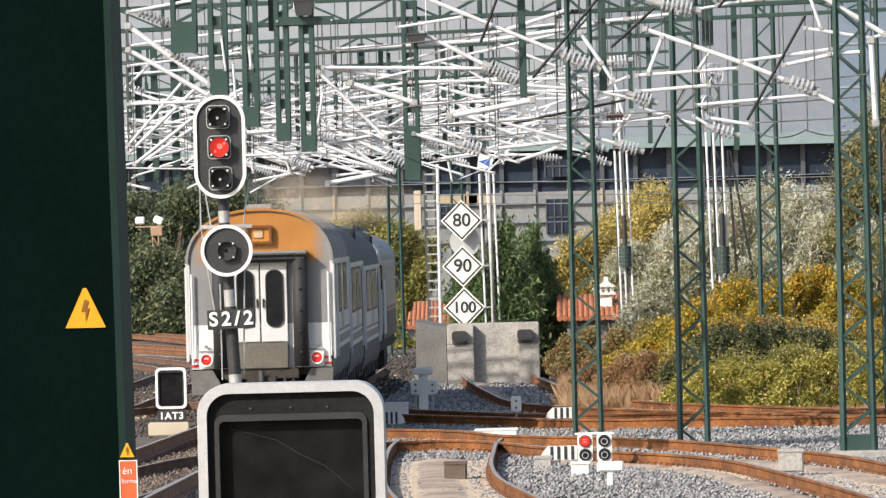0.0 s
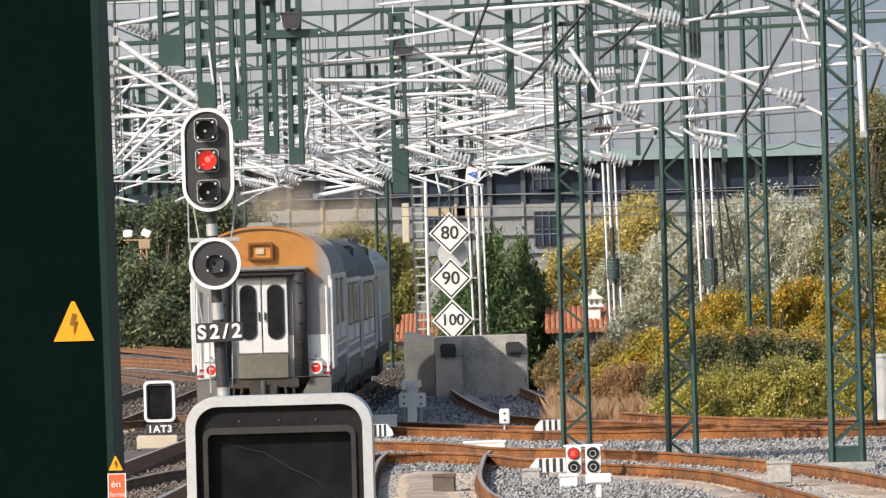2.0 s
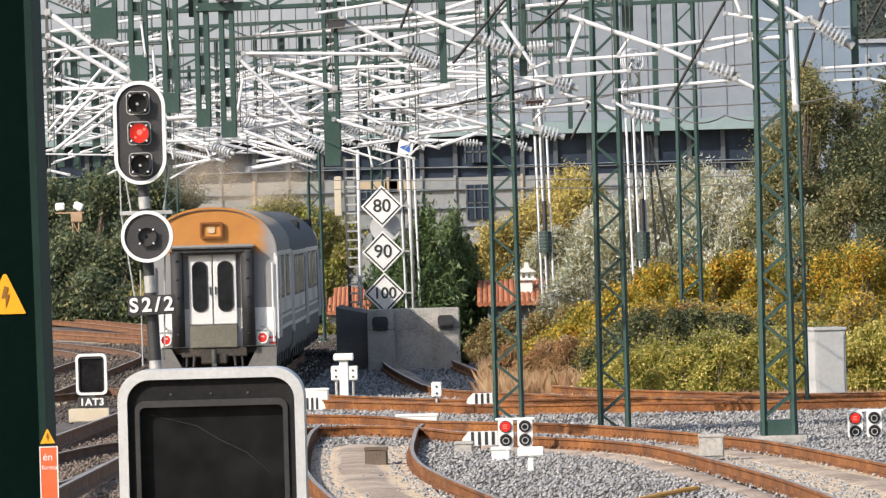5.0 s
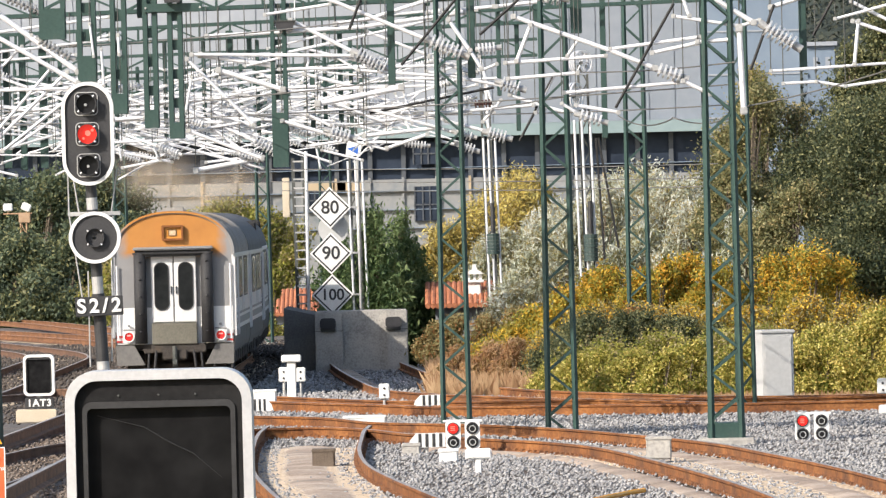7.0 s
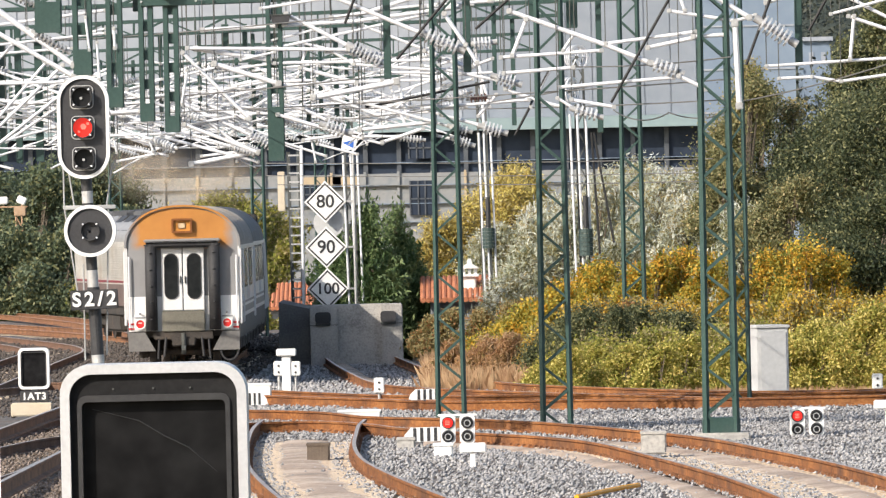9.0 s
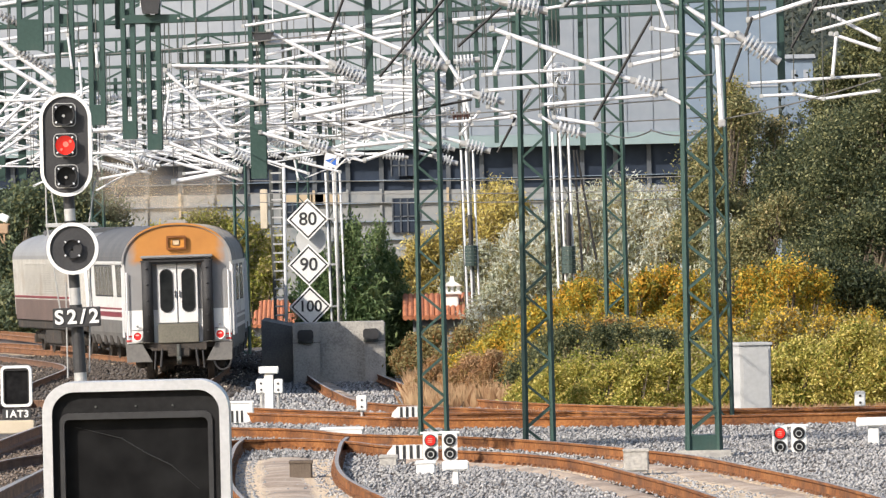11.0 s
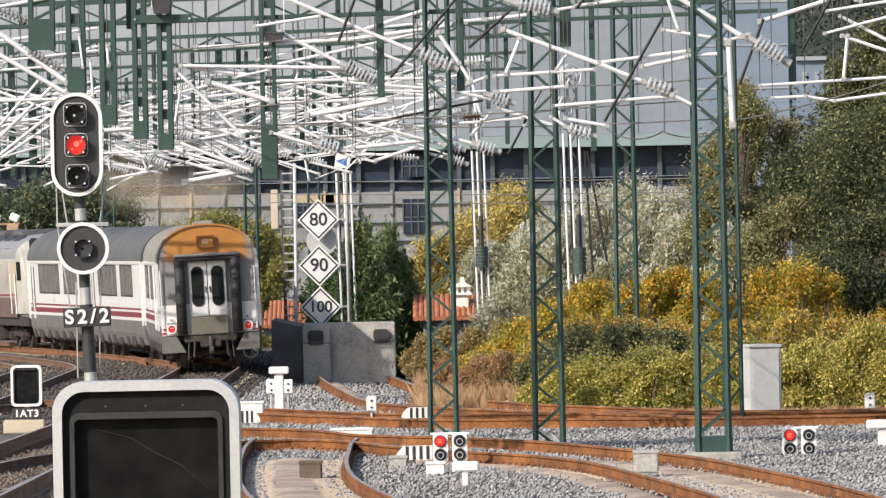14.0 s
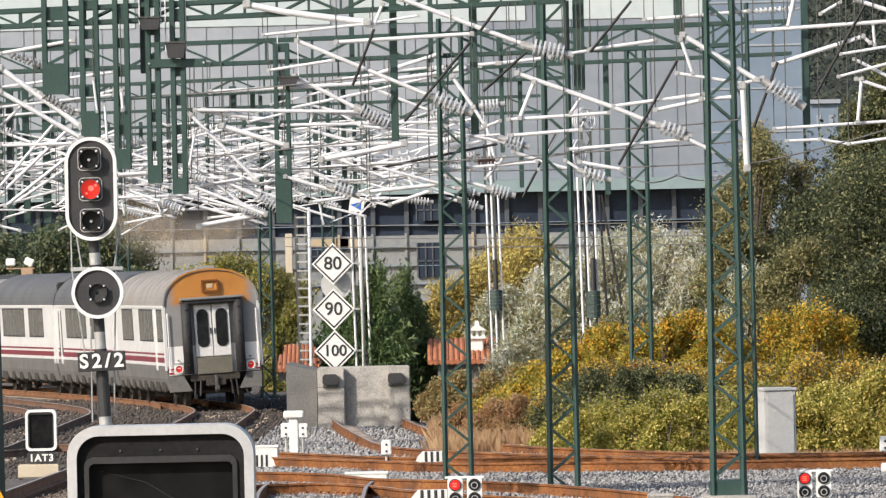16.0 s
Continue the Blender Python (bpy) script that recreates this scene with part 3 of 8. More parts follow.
def end_wall_material():
    """Grey end, white below, with the sprayed orange dome."""
    m = bpy.data.materials.new("end_wall_paint")
    m.use_nodes = True
    t = m.node_tree
    N, L = t.nodes, t.links
    b = N["Principled BSDF"]
    b.inputs["Roughness"].default_value = 0.55
    co = N.new("ShaderNodeTexCoord")
    sep = N.new("ShaderNodeSeparateXYZ")
    L.new(co.outputs["Object"], sep.inputs[0])
    no = N.new("ShaderNodeTexNoise")
    no.inputs["Scale"].default_value = 2.5
    no.inputs["Detail"].default_value = 7
    L.new(co.outputs["Object"], no.inputs["Vector"])

    def ma(op, a, b_=0.0):
        n = N.new("ShaderNodeMath")
        n.operation = op
        for i, v in enumerate((a, b_)):
            if isinstance(v, (int, float)):
                n.inputs[i].default_value = v
            else:
                L.new(v, n.inputs[i])
        return n.outputs[0]

    def mapped(v, lo, hi):
        n = N.new("ShaderNodeMapRange")
        n.inputs["From Min"].default_value = lo
        n.inputs["From Max"].default_value = hi
        L.new(v, n.inputs["Value"])
        return n.outputs["Result"]

    def mixed(f, a, b_):
        n = N.new("ShaderNodeMix")
        n.data_type = "RGBA"
        L.new(f, n.inputs["Factor"])
        for k, v in (("A", a), ("B", b_)):
            if isinstance(v, tuple):
                n.inputs[k].default_value = (*v, 1)
            else:
                L.new(v, n.inputs[k])
        return n.outputs["Result"]

    wob = ma("MULTIPLY", ma("SUBTRACT", no.outputs["Fac"], 0.5), 0.35)
    white = mapped(sep.outputs["Z"], 1.885, 1.875)
    grey = mixed(no.outputs["Fac"], (0.19, 0.19, 0.195), (0.28, 0.28, 0.285))
    base = mixed(white, grey, (0.72, 0.72, 0.71))
    ax = ma("ADD", ma("ABSOLUTE", sep.outputs["X"]), wob)
    orange = ma("MULTIPLY", mapped(ma("ADD", sep.outputs["Z"], wob), 3.03, 3.20), mapped(ax, 1.32, 1.08))
    oc = mixed(no.outputs["Fac"], (0.34, 0.135, 0.028), (0.50, 0.225, 0.048))
    L.new(mixed(orange, base, oc), b.inputs["Base Color"])
    bp = N.new("ShaderNodeBump")
    bp.inputs["Strength"].default_value = 0.1
    L.new(no.outputs["Fac"], bp.inputs["Height"])
    L.new(bp.outputs["Normal"], b.inputs["Normal"])
    return m


M_END = end_wall_material()
CAR = 13.0


def side_window(parent, y0, y1, bars=0, mat=None, z0=2.08, z1=2.98):
    for s in (-1, 1):
        bm = bmesh.new()
        box(bm, (s * 1.445, y0 - 0.05, z0 - 0.05), (s * 1.462, y1 + 0.05, z1 + 0.05), bevel=0.006)
        w = part("window", bm, M_BLACK, parent)
        bm = bmesh.new()
        box(bm, (s * 1.46, y0, z0), (s * 1.467, y1, z1))
        part("pane", bm, mat or M_CURTAIN, w)
        for k in range(1, bars):
            bm = bmesh.new()
            y = y0 + (y1 - y0) * k / bars
            box(bm, (s * 1.46, y - 0.03, z0), (s * 1.472, y + 0.03, z1))
            part("mullion", bm, M_SKIRT, w)


def coach(last):
    lab = "white short coach with grey roof, maroon stripes and orange-domed end wall" if last else "white short coach with dark grey roof and maroon stripes"
    car = thing("passenger_coach", lab, "coach", group="train")
    prof = section()
    y0, y1 = 0.0, CAR - 0.35
    part("body_side", shell(prof, y0, y1, lambda x, z: 1.2 < z < SHOULDER - 0.01), M_CAR_WHITE, car)
    part("skirt", shell(prof, y0 + 0.05, y1, lambda x, z: z < 1.2), M_SKIRT, car)
    part("roof", shell(prof, y0, y1, lambda x, z: z > SHOULDER - 0.01), M_ROOF_LIGHT if last else M_ROOF_DARK, car, "sooty light grey roof" if last else "", smooth=False)
    bm = bmesh.new()
    box(bm, (-1.38, 0.1, 0.85), (1.38, y1 - 0.1, 1.0))
    for k in range(5):
        box(bm, (-1.15, 2.8 + k * 1.6, 0.4), (1.15, 4.0 + k * 1.6, 0.85), bevel=0.05)
    part("underframe", bm, M_UNDER, car)
    inner = [(x * 0.97, z) for x, z in prof]
    for nm, y in (("end_wall", 0.02), ("front_wall", y1 - 0.06)):
        bm = bmesh.new()
        plate(bm, [(x, max(z, 1.0)) for x, z in inner], y, y + 0.05)
        part(nm, bm, M_END if last and nm == "end_wall" else M_CAR_GREY, car)
    for z0, z1 in ((1.63, 1.69), (1.40, 1.56)):
        for s in (-1, 1):
            bm = bmesh.new()
            box(bm, (s * 1.44, y0 + 0.35, z0), (s * 1.455, y1 - 0.3, z1))
            part("stripe", bm, M_STRIPE if s < 0 else M_CAR_GREY, car)
    for s in (-1, 1):
        # cantrail, door posts, handrails
        bm = bmesh.new()
        box(bm, (s * 1.43, y0, 3.05), (s * 1.475, y1, 3.14), bevel=0.01)
        part("cantrail", bm, M_CAR_WHITE, car)
        for y in ((0.06, 2.2, y1 - 0.12) if last else (0.12, y1 - 0.12, y1 - 1.2)):
            bm = bmesh.new()
            box(bm, (s * 1.43, y - 0.07, 1.15), (s * 1.50, y + 0.07, 3.05), bevel=0.02)
            part("door_post", bm, M_CAR_WHITE, car)
        for y in (6.0, 7.3):
            bm = bmesh.new()
            box(bm, (s * 1.445, y - 0.06, 1.7), (s * 1.475, y + 0.06, 2.03), bevel=0.01)
            part("vent_strip", bm, M_CAR_WHITE, car)
        for y in np.arange(1.0, y1, 1.55):
            bm = bmesh.new()
            box(bm, (s * 1.33, y, 0.5), (s * 1.40, y + random.uniform(0.4, 1.0), random.uniform(0.75, 0.95)), bevel=0.02)
            part("underfloor_box", bm, M_UNDER, car)
    if last:
        side_window(car, 0.5, 1.8)
        side_window(car, 2.9, 6.2, 4)
        side_window(car, 7.9, 10.6, 4)
    else:
        side_window(car, 2.2, 4.9, 3)
        side_window(car, 5.9, 10.2, 5)
        side_window(car, 11.3, 11.9, 0, None, 1.5, 2.9)
        bm = bmesh.new()
        box(bm, (-1.3, y1, 1.0), (1.3, y1 + 0.36, 3.9), bevel=0.05)
        part("bellows", bm, M_RUBBER, car)
    for y in np.arange(0.9, y1, 1.15) if last else ():
        bm = bmesh.new()
        for a, b in zip(prof[4:-5], prof[5:-4]):
            strip(bm, (a[0], y, a[1] + 0.008), (b[0], y, b[1] + 0.008), 0.03, 0.012)
        part("roof_rib", bm, M_ROOF_LIGHT if last else M_ROOF_DARK, car)
    bogie(car, 1.9)
    bogie(car, y1 - 1.9)
    if last:
        tail_end(car)
    return car


def tail_end(car):
    # dome edge
    bm = bmesh.new()
    for a, b in zip(section()[4:-5], section()[5:-4]):
        strip(bm, (a[0], -0.005, a[1]), (b[0], -0.005, b[1]), 0.06, 0.05)
    part("dome_rim", bm, M_END, car)
    # gangway: hood, two rubber tubes, double door, step plate
    bm = bmesh.new()
    box(bm, (-0.97, -0.34, 3.25), (0.97, 0.03, 3.33), bevel=0.03)
    part("gangway_hood", bm, M_CAR_GREY, car, "ribbed grey hood")
    bm = bmesh.new()
    box(bm, (-0.97, -0.30, 3.10), (0.97, 0.03, 3.255), bevel=0.06)
    part("gangway_seal", bm, M_RUBBER, car)
    for s in (-1, 1):
        bm = bmesh.new()
        bar(bm, (s * 0.80, -0.16, 1.02), (s * 0.80, -0.16, 3.2), 0.15, 14)
        for k in range(5):
            bar(bm, (s * 0.80 - 0.03, -0.31, 1.3 + k * 0.42), (s * 0.80 + 0.03, -0.305, 1.3 + k * 0.42), 0.025, 6)
        part("gangway_tube", bm, M_RUBBER, car, "black rubber gangway tube", smooth=True)
        # door leaf with its long window and handle
        bm = bmesh.new()
        box(bm, (s * 0.012, -0.08, 1.52), (s * 0.54, 0.0, 3.10), bevel=0.012)
        d = part("door", bm, M_CAR_WHITE, car)
        bm = bmesh.new()
        ring_plate(bm, rounded(0.36, 1.16, 0.17, s * 0.29, 2.38), rounded(0.31, 1.11, 0.15, s * 0.29, 2.38), -0.10, -0.07)
        part("window_frame", bm, M_RUBBER, d)
        bm = bmesh.new()
        plate(bm, rounded(0.32, 1.12, 0.155, s * 0.29, 2.38), -0.088, -0.078)
        part("pane", bm, M_PANE, d)
        bm = bmesh.new()
        box(bm, (s * 0.06 - 0.015, -0.12, 2.2), (s * 0.06 + 0.015, -0.08, 2.38), bevel=0.006)
        part("handle", bm, M_BLACK, d)
        # tail lamp in its plate, with the red bars beside it
        bm = bmesh.new()
        plate(bm, rounded(0.30, 0.36, 0.05, s * 1.10, 1.20), -0.06, 0.03)
        lp = part("tail_lamp", bm, M_CAR_WHITE, car)
        bm = bmesh.new()
        ring_plate(bm, circle(0.135, s * 1.10, 1.19, 20), circle(0.105, s * 1.10, 1.19, 20), -0.12, -0.05)
        part("bezel", bm, M_WHITE, lp)
        bm = bmesh.new()
        plate(bm, circle(0.108, s * 1.10, 1.19, 20), -0.09, -0.055)
        part("lens", bm, M_TAIL, lp)
        bm = bmesh.new()
        box(bm, (s * 1.10 - 0.05, -0.098, 1.20), (s * 1.10 + 0.045, -0.088, 1.235))
        part("reflection_strip", bm, M_TAILGLINT, lp)
        bm = bmesh.new()
        box(bm, (s * 1.10 - 0.03, -0.09, 1.42), (s * 1.10 + 0.03, -0.02, 1.48), bevel=0.008)
        box(bm, (s * 1.10 - 0.14, -0.08, 1.34), (s * 1.10 + 0.14, -0.06, 1.37))
        part("lamp_bracket", bm, M_CAR_GREY, lp)
        for z in (1.05, 1.17):
            bm = bmesh.new()
            box(bm, (s * 0.88, -0.012, z), (s * 1.40, 0.021, z + 0.045))
            part("red_bar", bm, M_REDBAR, car)
        # flared buffer-beam cheek
        bm = bmesh.new()
        plate(bm, [(s * 0.72, 0.50), (s * 1.40, 0.50), (s * 1.42, 0.98), (s * 0.98, 0.98)], -0.10, 0.12)
        part("buffer_cheek", bm, M_SKIRT, car, "dirty grey flared cheek")
        bm = bmesh.new()
        for k in range(12):
            a0, a1 = math.pi * (1 + k / 12), math.pi * (1 + (k + 1) / 12)
            bar(bm, (s * 1.15 + 0.22 * math.cos(a0), -0.05, 0.5 + 0.26 * math.sin(a0)), (s * 1.15 + 0.22 * math.cos(a1), -0.05, 0.5 + 0.26 * math.sin(a1)), 0.03, 6)
        if s > 0:
            part("brake_hose", bm, M_RUBBER, car)
        else:
            bm.free()
        bm = bmesh.new()
        bar(bm, (s * 0.45, -0.12, 0.85), (s * 0.50, -0.16, 0.35), 0.035, 8)
        bar(bm, (s * 0.62, -0.10, 0.85), (s * 0.66, -0.12, 0.3), 0.03, 8)
        part("air_pipe", bm, M_RUBBER, car)
    bm = bmesh.new()
    box(bm, (-0.54, -0.2, 0.99), (0.54, 0.0, 1.50), bevel=0.015)
    part("step_plate", bm, M_STEP, car, "dull olive folded step plate")
    bm = bmesh.new()
    box(bm, (-0.75, -0.15, 0.78), (0.75, 0.1, 1.0), bevel=0.02)
    box(bm, (-0.3, -0.3, 0.62), (0.3, 0.1, 0.85), bevel=0.03)
    part("buffer_beam", bm, M_UNDER, car)
    bm = bmesh.new()
    bar(bm, (0.0, -0.34, 0.95), (0.0, -0.34, 0.5), 0.06, 10)
    bar(bm, (-0.05, -0.4, 0.55), (0.05, -0.4, 0.55), 0.09, 10)
    box(bm, (-0.06, -0.38, 0.42), (0.06, -0.28, 0.66), bevel=0.02)
    part("coupling_hook", bm, M_STEEL_DARK, car)
    # lamp box in the dome, tail chimney cowl
    bm = bmesh.new()
    ring_plate(bm, rounded(0.52, 0.37, 0.03, 0, 3.66), rounded(0.42, 0.27, 0.02, 0, 3.66), -0.10, 0.03)
    lb = part("dome_lamp", bm, M_DOMEBOX, car, "dark-edged orange lamp box")
    bm = bmesh.new()
    plate(bm, rounded(0.43, 0.28, 0.02, 0, 3.66), -0.03, 0.01)
    part("backing", bm, M_DOMEORANGE, lb)
    bm = bmesh.new()
    box(bm, (-0.10, -0.06, 3.58), (0.10, -0.02, 3.74), bevel=0.02)
    part("lens", bm, M_DOMELENS, lb)
    bm = bmesh.new()
    box(bm, (-0.30, 0.5, ROOF - 0.06), (0.30, 1.1, ROOF + 0.11), bevel=0.05)
    part("roof_cowl", bm, M_ROOF_LIGHT, car)
    for x in (-1.36, 1.36):
        bm = bmesh.new()
        bar(bm, (x, -0.06, 1.1), (x, -0.06, 2.9), 0.022, 8)
        part("grab_rail", bm, M_GALV, car)


M_TAIL = glow("tail_lens", (0.62, 0.03, 0.03), 0.12)
M_TAILGLINT = material("lamp_glint", [(0.75, 0.35, 0.33), (0.85, 0.5, 0.48)], 0.3, bump=0)
M_REDBAR = material("red_bar", [(0.50, 0.03, 0.03), (0.60, 0.05, 0.05)], 0.5, bump=0.02)
M_DOMEBOX = material("dome_box_edge", [(0.16, 0.05, 0.01), (0.22, 0.08, 0.015)], 0.5, bump=0.05)
M_DOMEORANGE = material("dome_box_orange", [(0.46, 0.18, 0.03), (0.56, 0.25, 0.04)], 0.5, bump=0.05)
M_DOMELENS = material("dome_box_lens", [(0.50, 0.36, 0.22), (0.66, 0.50, 0.34)], 0.3, bump=0.02)


def locomotive():
    car = thing("diesel_locomotive", "white diesel locomotive with grey roof and brown lower band", "locomotive", group="train")
    prof = section(1.46, 1.15, 3.2, 4.0)
    y0, y1 = 0.35, 15.2
    part("body_side", shell(prof, y0 + 1.6, y1, lambda x, z: 1.25 < z < 3.21), M_LOCO_WHITE, car)
    part("roof", shell(prof, y0 + 1.6, y1, lambda x, z: z > 3.2), M_CAR_GREY, car)
    bm = bmesh.new()
    plate(bm, [(x * 0.99, z) for x, z in prof], y0 + 1.55, y0 + 1.6)
    part("bulkhead", bm, M_LOCO_WHITE, car)
    # raked cab end
    bm = bmesh.new()
    rings = []
    for y, k, lift in ((y0, 0.86, 2.3), (y0 + 0.25, 0.93, 2.5), (y0 + 0.9, 0.98, 3.6), (y0 + 1.6, 1.0, 4.0)):
        rings.append([bm.verts.new((x * k, y, min(z, lift - 0.12 * abs(x)))) for x, z in prof])
    for a, b in zip(rings, rings[1:]):
        for i in range(len(prof) - 1):
            bm.faces.new((a[i], a[i + 1], b[i + 1], b[i]))
    bm.faces.new(rings[0])
    bmesh.ops.recalc_face_normals(bm, faces=bm.faces[:])
    part("cab", bm, M_LOCO_WHITE, car)
    for s in (-1, 1):
        bm = bmesh.new()
        box(bm, (s * 1.44, y0 + 1.9, 1.15), (s * 1.475, y1 - 0.2, 1.85), bevel=0.01)
        part("lower_band", bm, M_LOCO_RED, car)
        bm = bmesh.new()
        box(bm, (s * 1.44, y0 + 1.8, 1.9), (s * 1.478, y1 - 0.2, 1.97))
        part("stripe", bm, M_STRIPE, car)
        bm = bmesh.new()
        box(bm, (s * 1.44, y0 + 0.9, 2.45), (s * 1.47, y0 + 1.5, 3.1), bevel=0.02)
        part("cab_window", bm, M_PANE, car)
        bm = bmesh.new()
        box(bm, (s * 1.44, y0 + 1.75, 1.5), (s * 1.475, y0 + 2.5, 3.1), bevel=0.02)
        part("cab_door", bm, M_LOCODOOR, car)
        for y in (y0 + 1.72, y0 + 2.55):
            bm = bmesh.new()
            bar(bm, (s * 1.51, y, 1.3), (s * 1.51, y, 2.7), 0.025, 8)
            part("handrail", bm, M_GALV, car)
        for k in range(14):
            bm = bmesh.new()
            z = 2.05 + k * 0.075
            box(bm, (s * 1.45, y0 + 3.2, z), (s * 1.49, y0 + 12.2, z + 0.045), bevel=0.008)
            part("louvre", bm, M_LOCO_WHITE, car)
        for k in range(5):
            bm = bmesh.new()
            y = y0 + 3.0 + k * 1.7
            m = pose(s * 1.02, y + 0.7, 3.72, 0, s * 38, 0)
            box(bm, (-0.38, -0.65, -0.02), (0.38, 0.65, 0.07), m, 0.02)
            part("roof_grille", bm, M_BLACK_SOFT if k < 3 else M_CAR_GREY, car)
    bm = bmesh.new()
    box(bm, (-1.4, y0 + 0.2, 0.85), (1.4, y1, 1.2), bevel=0.03)
    box(bm, (-1.35, 6.2, 0.3), (1.35, 9.6, 0.9), bevel=0.08)
    part("underframe", bm, M_UNDER, car)
    for k in range(3):
        bm = bmesh.new()
        box(bm, (-0.7, 4.4 + k * 3.3, 3.95), (0.7, 6.2 + k * 3.3, 4.14), bevel=0.04)
        part("roof_fan", bm, M_ROOF_DARK, car)
    bogie(car, 4.2)
    bogie(car, 12.0)
    return car


# ---- masts, portals, catenary ----
def lattice(bm, a, b, w=0.45, w2=None, pitch=0.55, t=0.07, depth=None):
    """A four-legged lattice from a to b (nearly upright): four angles and zigzag lacing."""
    a, b = Vector(a), Vector(b)
    w2 = w2 or w
    dp = depth or w
    n = max(2, int((b - a).length / pitch))
    legs = []
    for sx, sy in ((-1, -1), (1, -1), (1, 1), (-1, 1)):
        p, q = a + Vector((sx * w / 2, sy * dp / 2, 0)), b + Vector((sx * w2 / 2, sy * dp / 2 * w2 / w, 0))
        strip(bm, p, q, t, t)
        legs.append((p, q))
    for f in range(4):
        (p0, q0), (p1, q1) = legs[f], legs[(f + 1) % 4]
        for k in range(n):
            u, v = k / n, (k + 1) / n
            c, d = (p0.lerp(q0, u), p1.lerp(q1, v)) if (k + (f > 1)) % 2 else (p1.lerp(q1, u), p0.lerp(q0, v))
            strip(bm, c, d, t * 0.62, t * 0.62)
    return bm


def lattice_mast(x, y, h, w=0.45, lean=0.0, label="green lattice steel catenary mast on a concrete footing", w2=None, base=-0.25, mat=None):
    m = thing("catenary_mast", label, "mast", (x, y, base), "catenary masts")
    bm = bmesh.new()
    lattice(bm, (0, 0, 0), (lean * h, 0, h), w, w2 or w * 0.84, 0.40, 0.072 if w > 0.4 else 0.055)
    part("lattice", bm, mat or M_GREEN, m)
    if w > 0.51:
        bm = bmesh.new()
        box(bm, (-w * 0.62, -w * 0.5, 0.06), (w * 0.62, w * 0.5, 0.36), bevel=0.02)
        part("base_plate", bm, M_GREEN, m)
    bm = bmesh.new()
    box(bm, (-w * 0.95, -w * 0.8, -0.3), (w * 0.95, w * 0.8, 0.10), bevel=0.04)
    part("footing", bm, M_CONCRETE, m)
    return m


def beam(a, b, h=0.55, d=0.5):
    """A lattice crossbeam of a portal; a, b: ends of its lower chords."""
    a, b = Vector(a), Vector(b)
    m = thing("portal_beam", "green lattice crossbeam spanning the tracks between masts", "gantry beam", (a + b) / 2, "portal beams")
    half_way = (b - a) / 2
    n = max(3, int((b - a).length / (h * 2.1)))
    for s in (-1, 1):
        off = Vector((0, s * d / 2, 0))
        for k in (0, 1):
            bm = bmesh.new()
            up = off + Vector((0, 0, k * h))
            strip(bm, up - half_way, up + half_way, 0.075, 0.075)
            part("chord", bm, M_GREEN, m)
        bm = bmesh.new()
        for i in range(n):
            p, q = off + half_way * (2 * i / n - 1), off + half_way * (2 * (i + 1) / n - 1)
            lift = Vector((0, 0, h))
            strip(bm, p + (lift if i % 2 == 0 else lift * 0), q + (lift if i % 2 else lift * 0), 0.045, 0.035)
            strip(bm, p, p + lift, 0.035, 0.035)
        part("lacing", bm, M_GREEN, m)
    return m


def dropper_post(x, y, z_top, z_bot, w, plate_h, solid=False):
    """A ladder-like post that hangs from a portal, with a plate at its foot."""
    m = thing("hanging_post", "green steel ladder post hanging from the portal beam", "hanging post", (x, y, z_bot), "hanging posts")
    h = z_top - z_bot
    if solid:
        bm = bmesh.new()
        box(bm, (-w / 2, -0.08, 0), (w / 2, 0.08, h), bevel=0.01)
        part("post", bm, M_GREEN, m)
        return m
    for s in (-1, 1):
        bm = bmesh.new()
        box(bm, (s * w / 2 - 0.045, -0.12, 0), (s * w / 2 + 0.045, 0.12, h), bevel=0.01)
        part("upright", bm, M_GREEN, m)
    for k in range(int(h / 0.5)):
        z = plate_h + 0.25 + k * 0.5
        if z < h:
            bm = bmesh.new()
            box(bm, (-w / 2, -0.05, z), (w / 2, 0.05, z + 0.17))
            part("rung", bm, M_GREEN, m)
    bm = bmesh.new()
    box(bm, (-w / 2 - 0.03, -0.14, 0), (w / 2 + 0.03, -0.10, plate_h))
    part("foot_plate", bm, M_GREEN, m)
    return m


def swept(bm, pts, radii, n=8):
    """One closed tube through pts with a radius at each."""
    rings = []
    for i, p in enumerate(pts):
        d = (pts[min(i + 1, len(pts) - 1)] - pts[max(i - 1, 0)]).normalized()
        q = d.to_track_quat("Z", "Y")
        rings.append([bm.verts.new(p + q @ Vector((radii[i] * math.cos(6.2832 * k / n), radii[i] * math.sin(6.2832 * k / n), 0))) for k in range(n)])
    for a, b in zip(rings, rings[1:]):
        for k in range(n):
            bm.faces.new((a[k], a[(k + 1) % n], b[(k + 1) % n], b[k]))
    bm.faces.new(rings[0][::-1])
    bm.faces.new(rings[-1])
    bmesh.ops.recalc_face_normals(bm, faces=bm.faces[:])
    return bm


def insulator(bm, a, b, r=0.085, n=9):
    """A ribbed insulator from a to b, turned in one piece."""
    a, b = Vector(a), Vector(b)
    pts, rad = [a], [r * 0.45]
    for k in range(n):
        for u, q in ((0.14, 0.40), (0.20, 1.12), (0.62, 1.05), (0.70, 0.40)):
            pts.append(a.lerp(b, (k + u) / n))
            rad.append(r * q)
    return swept(bm, pts + [b], rad + [r * 0.45], 10)


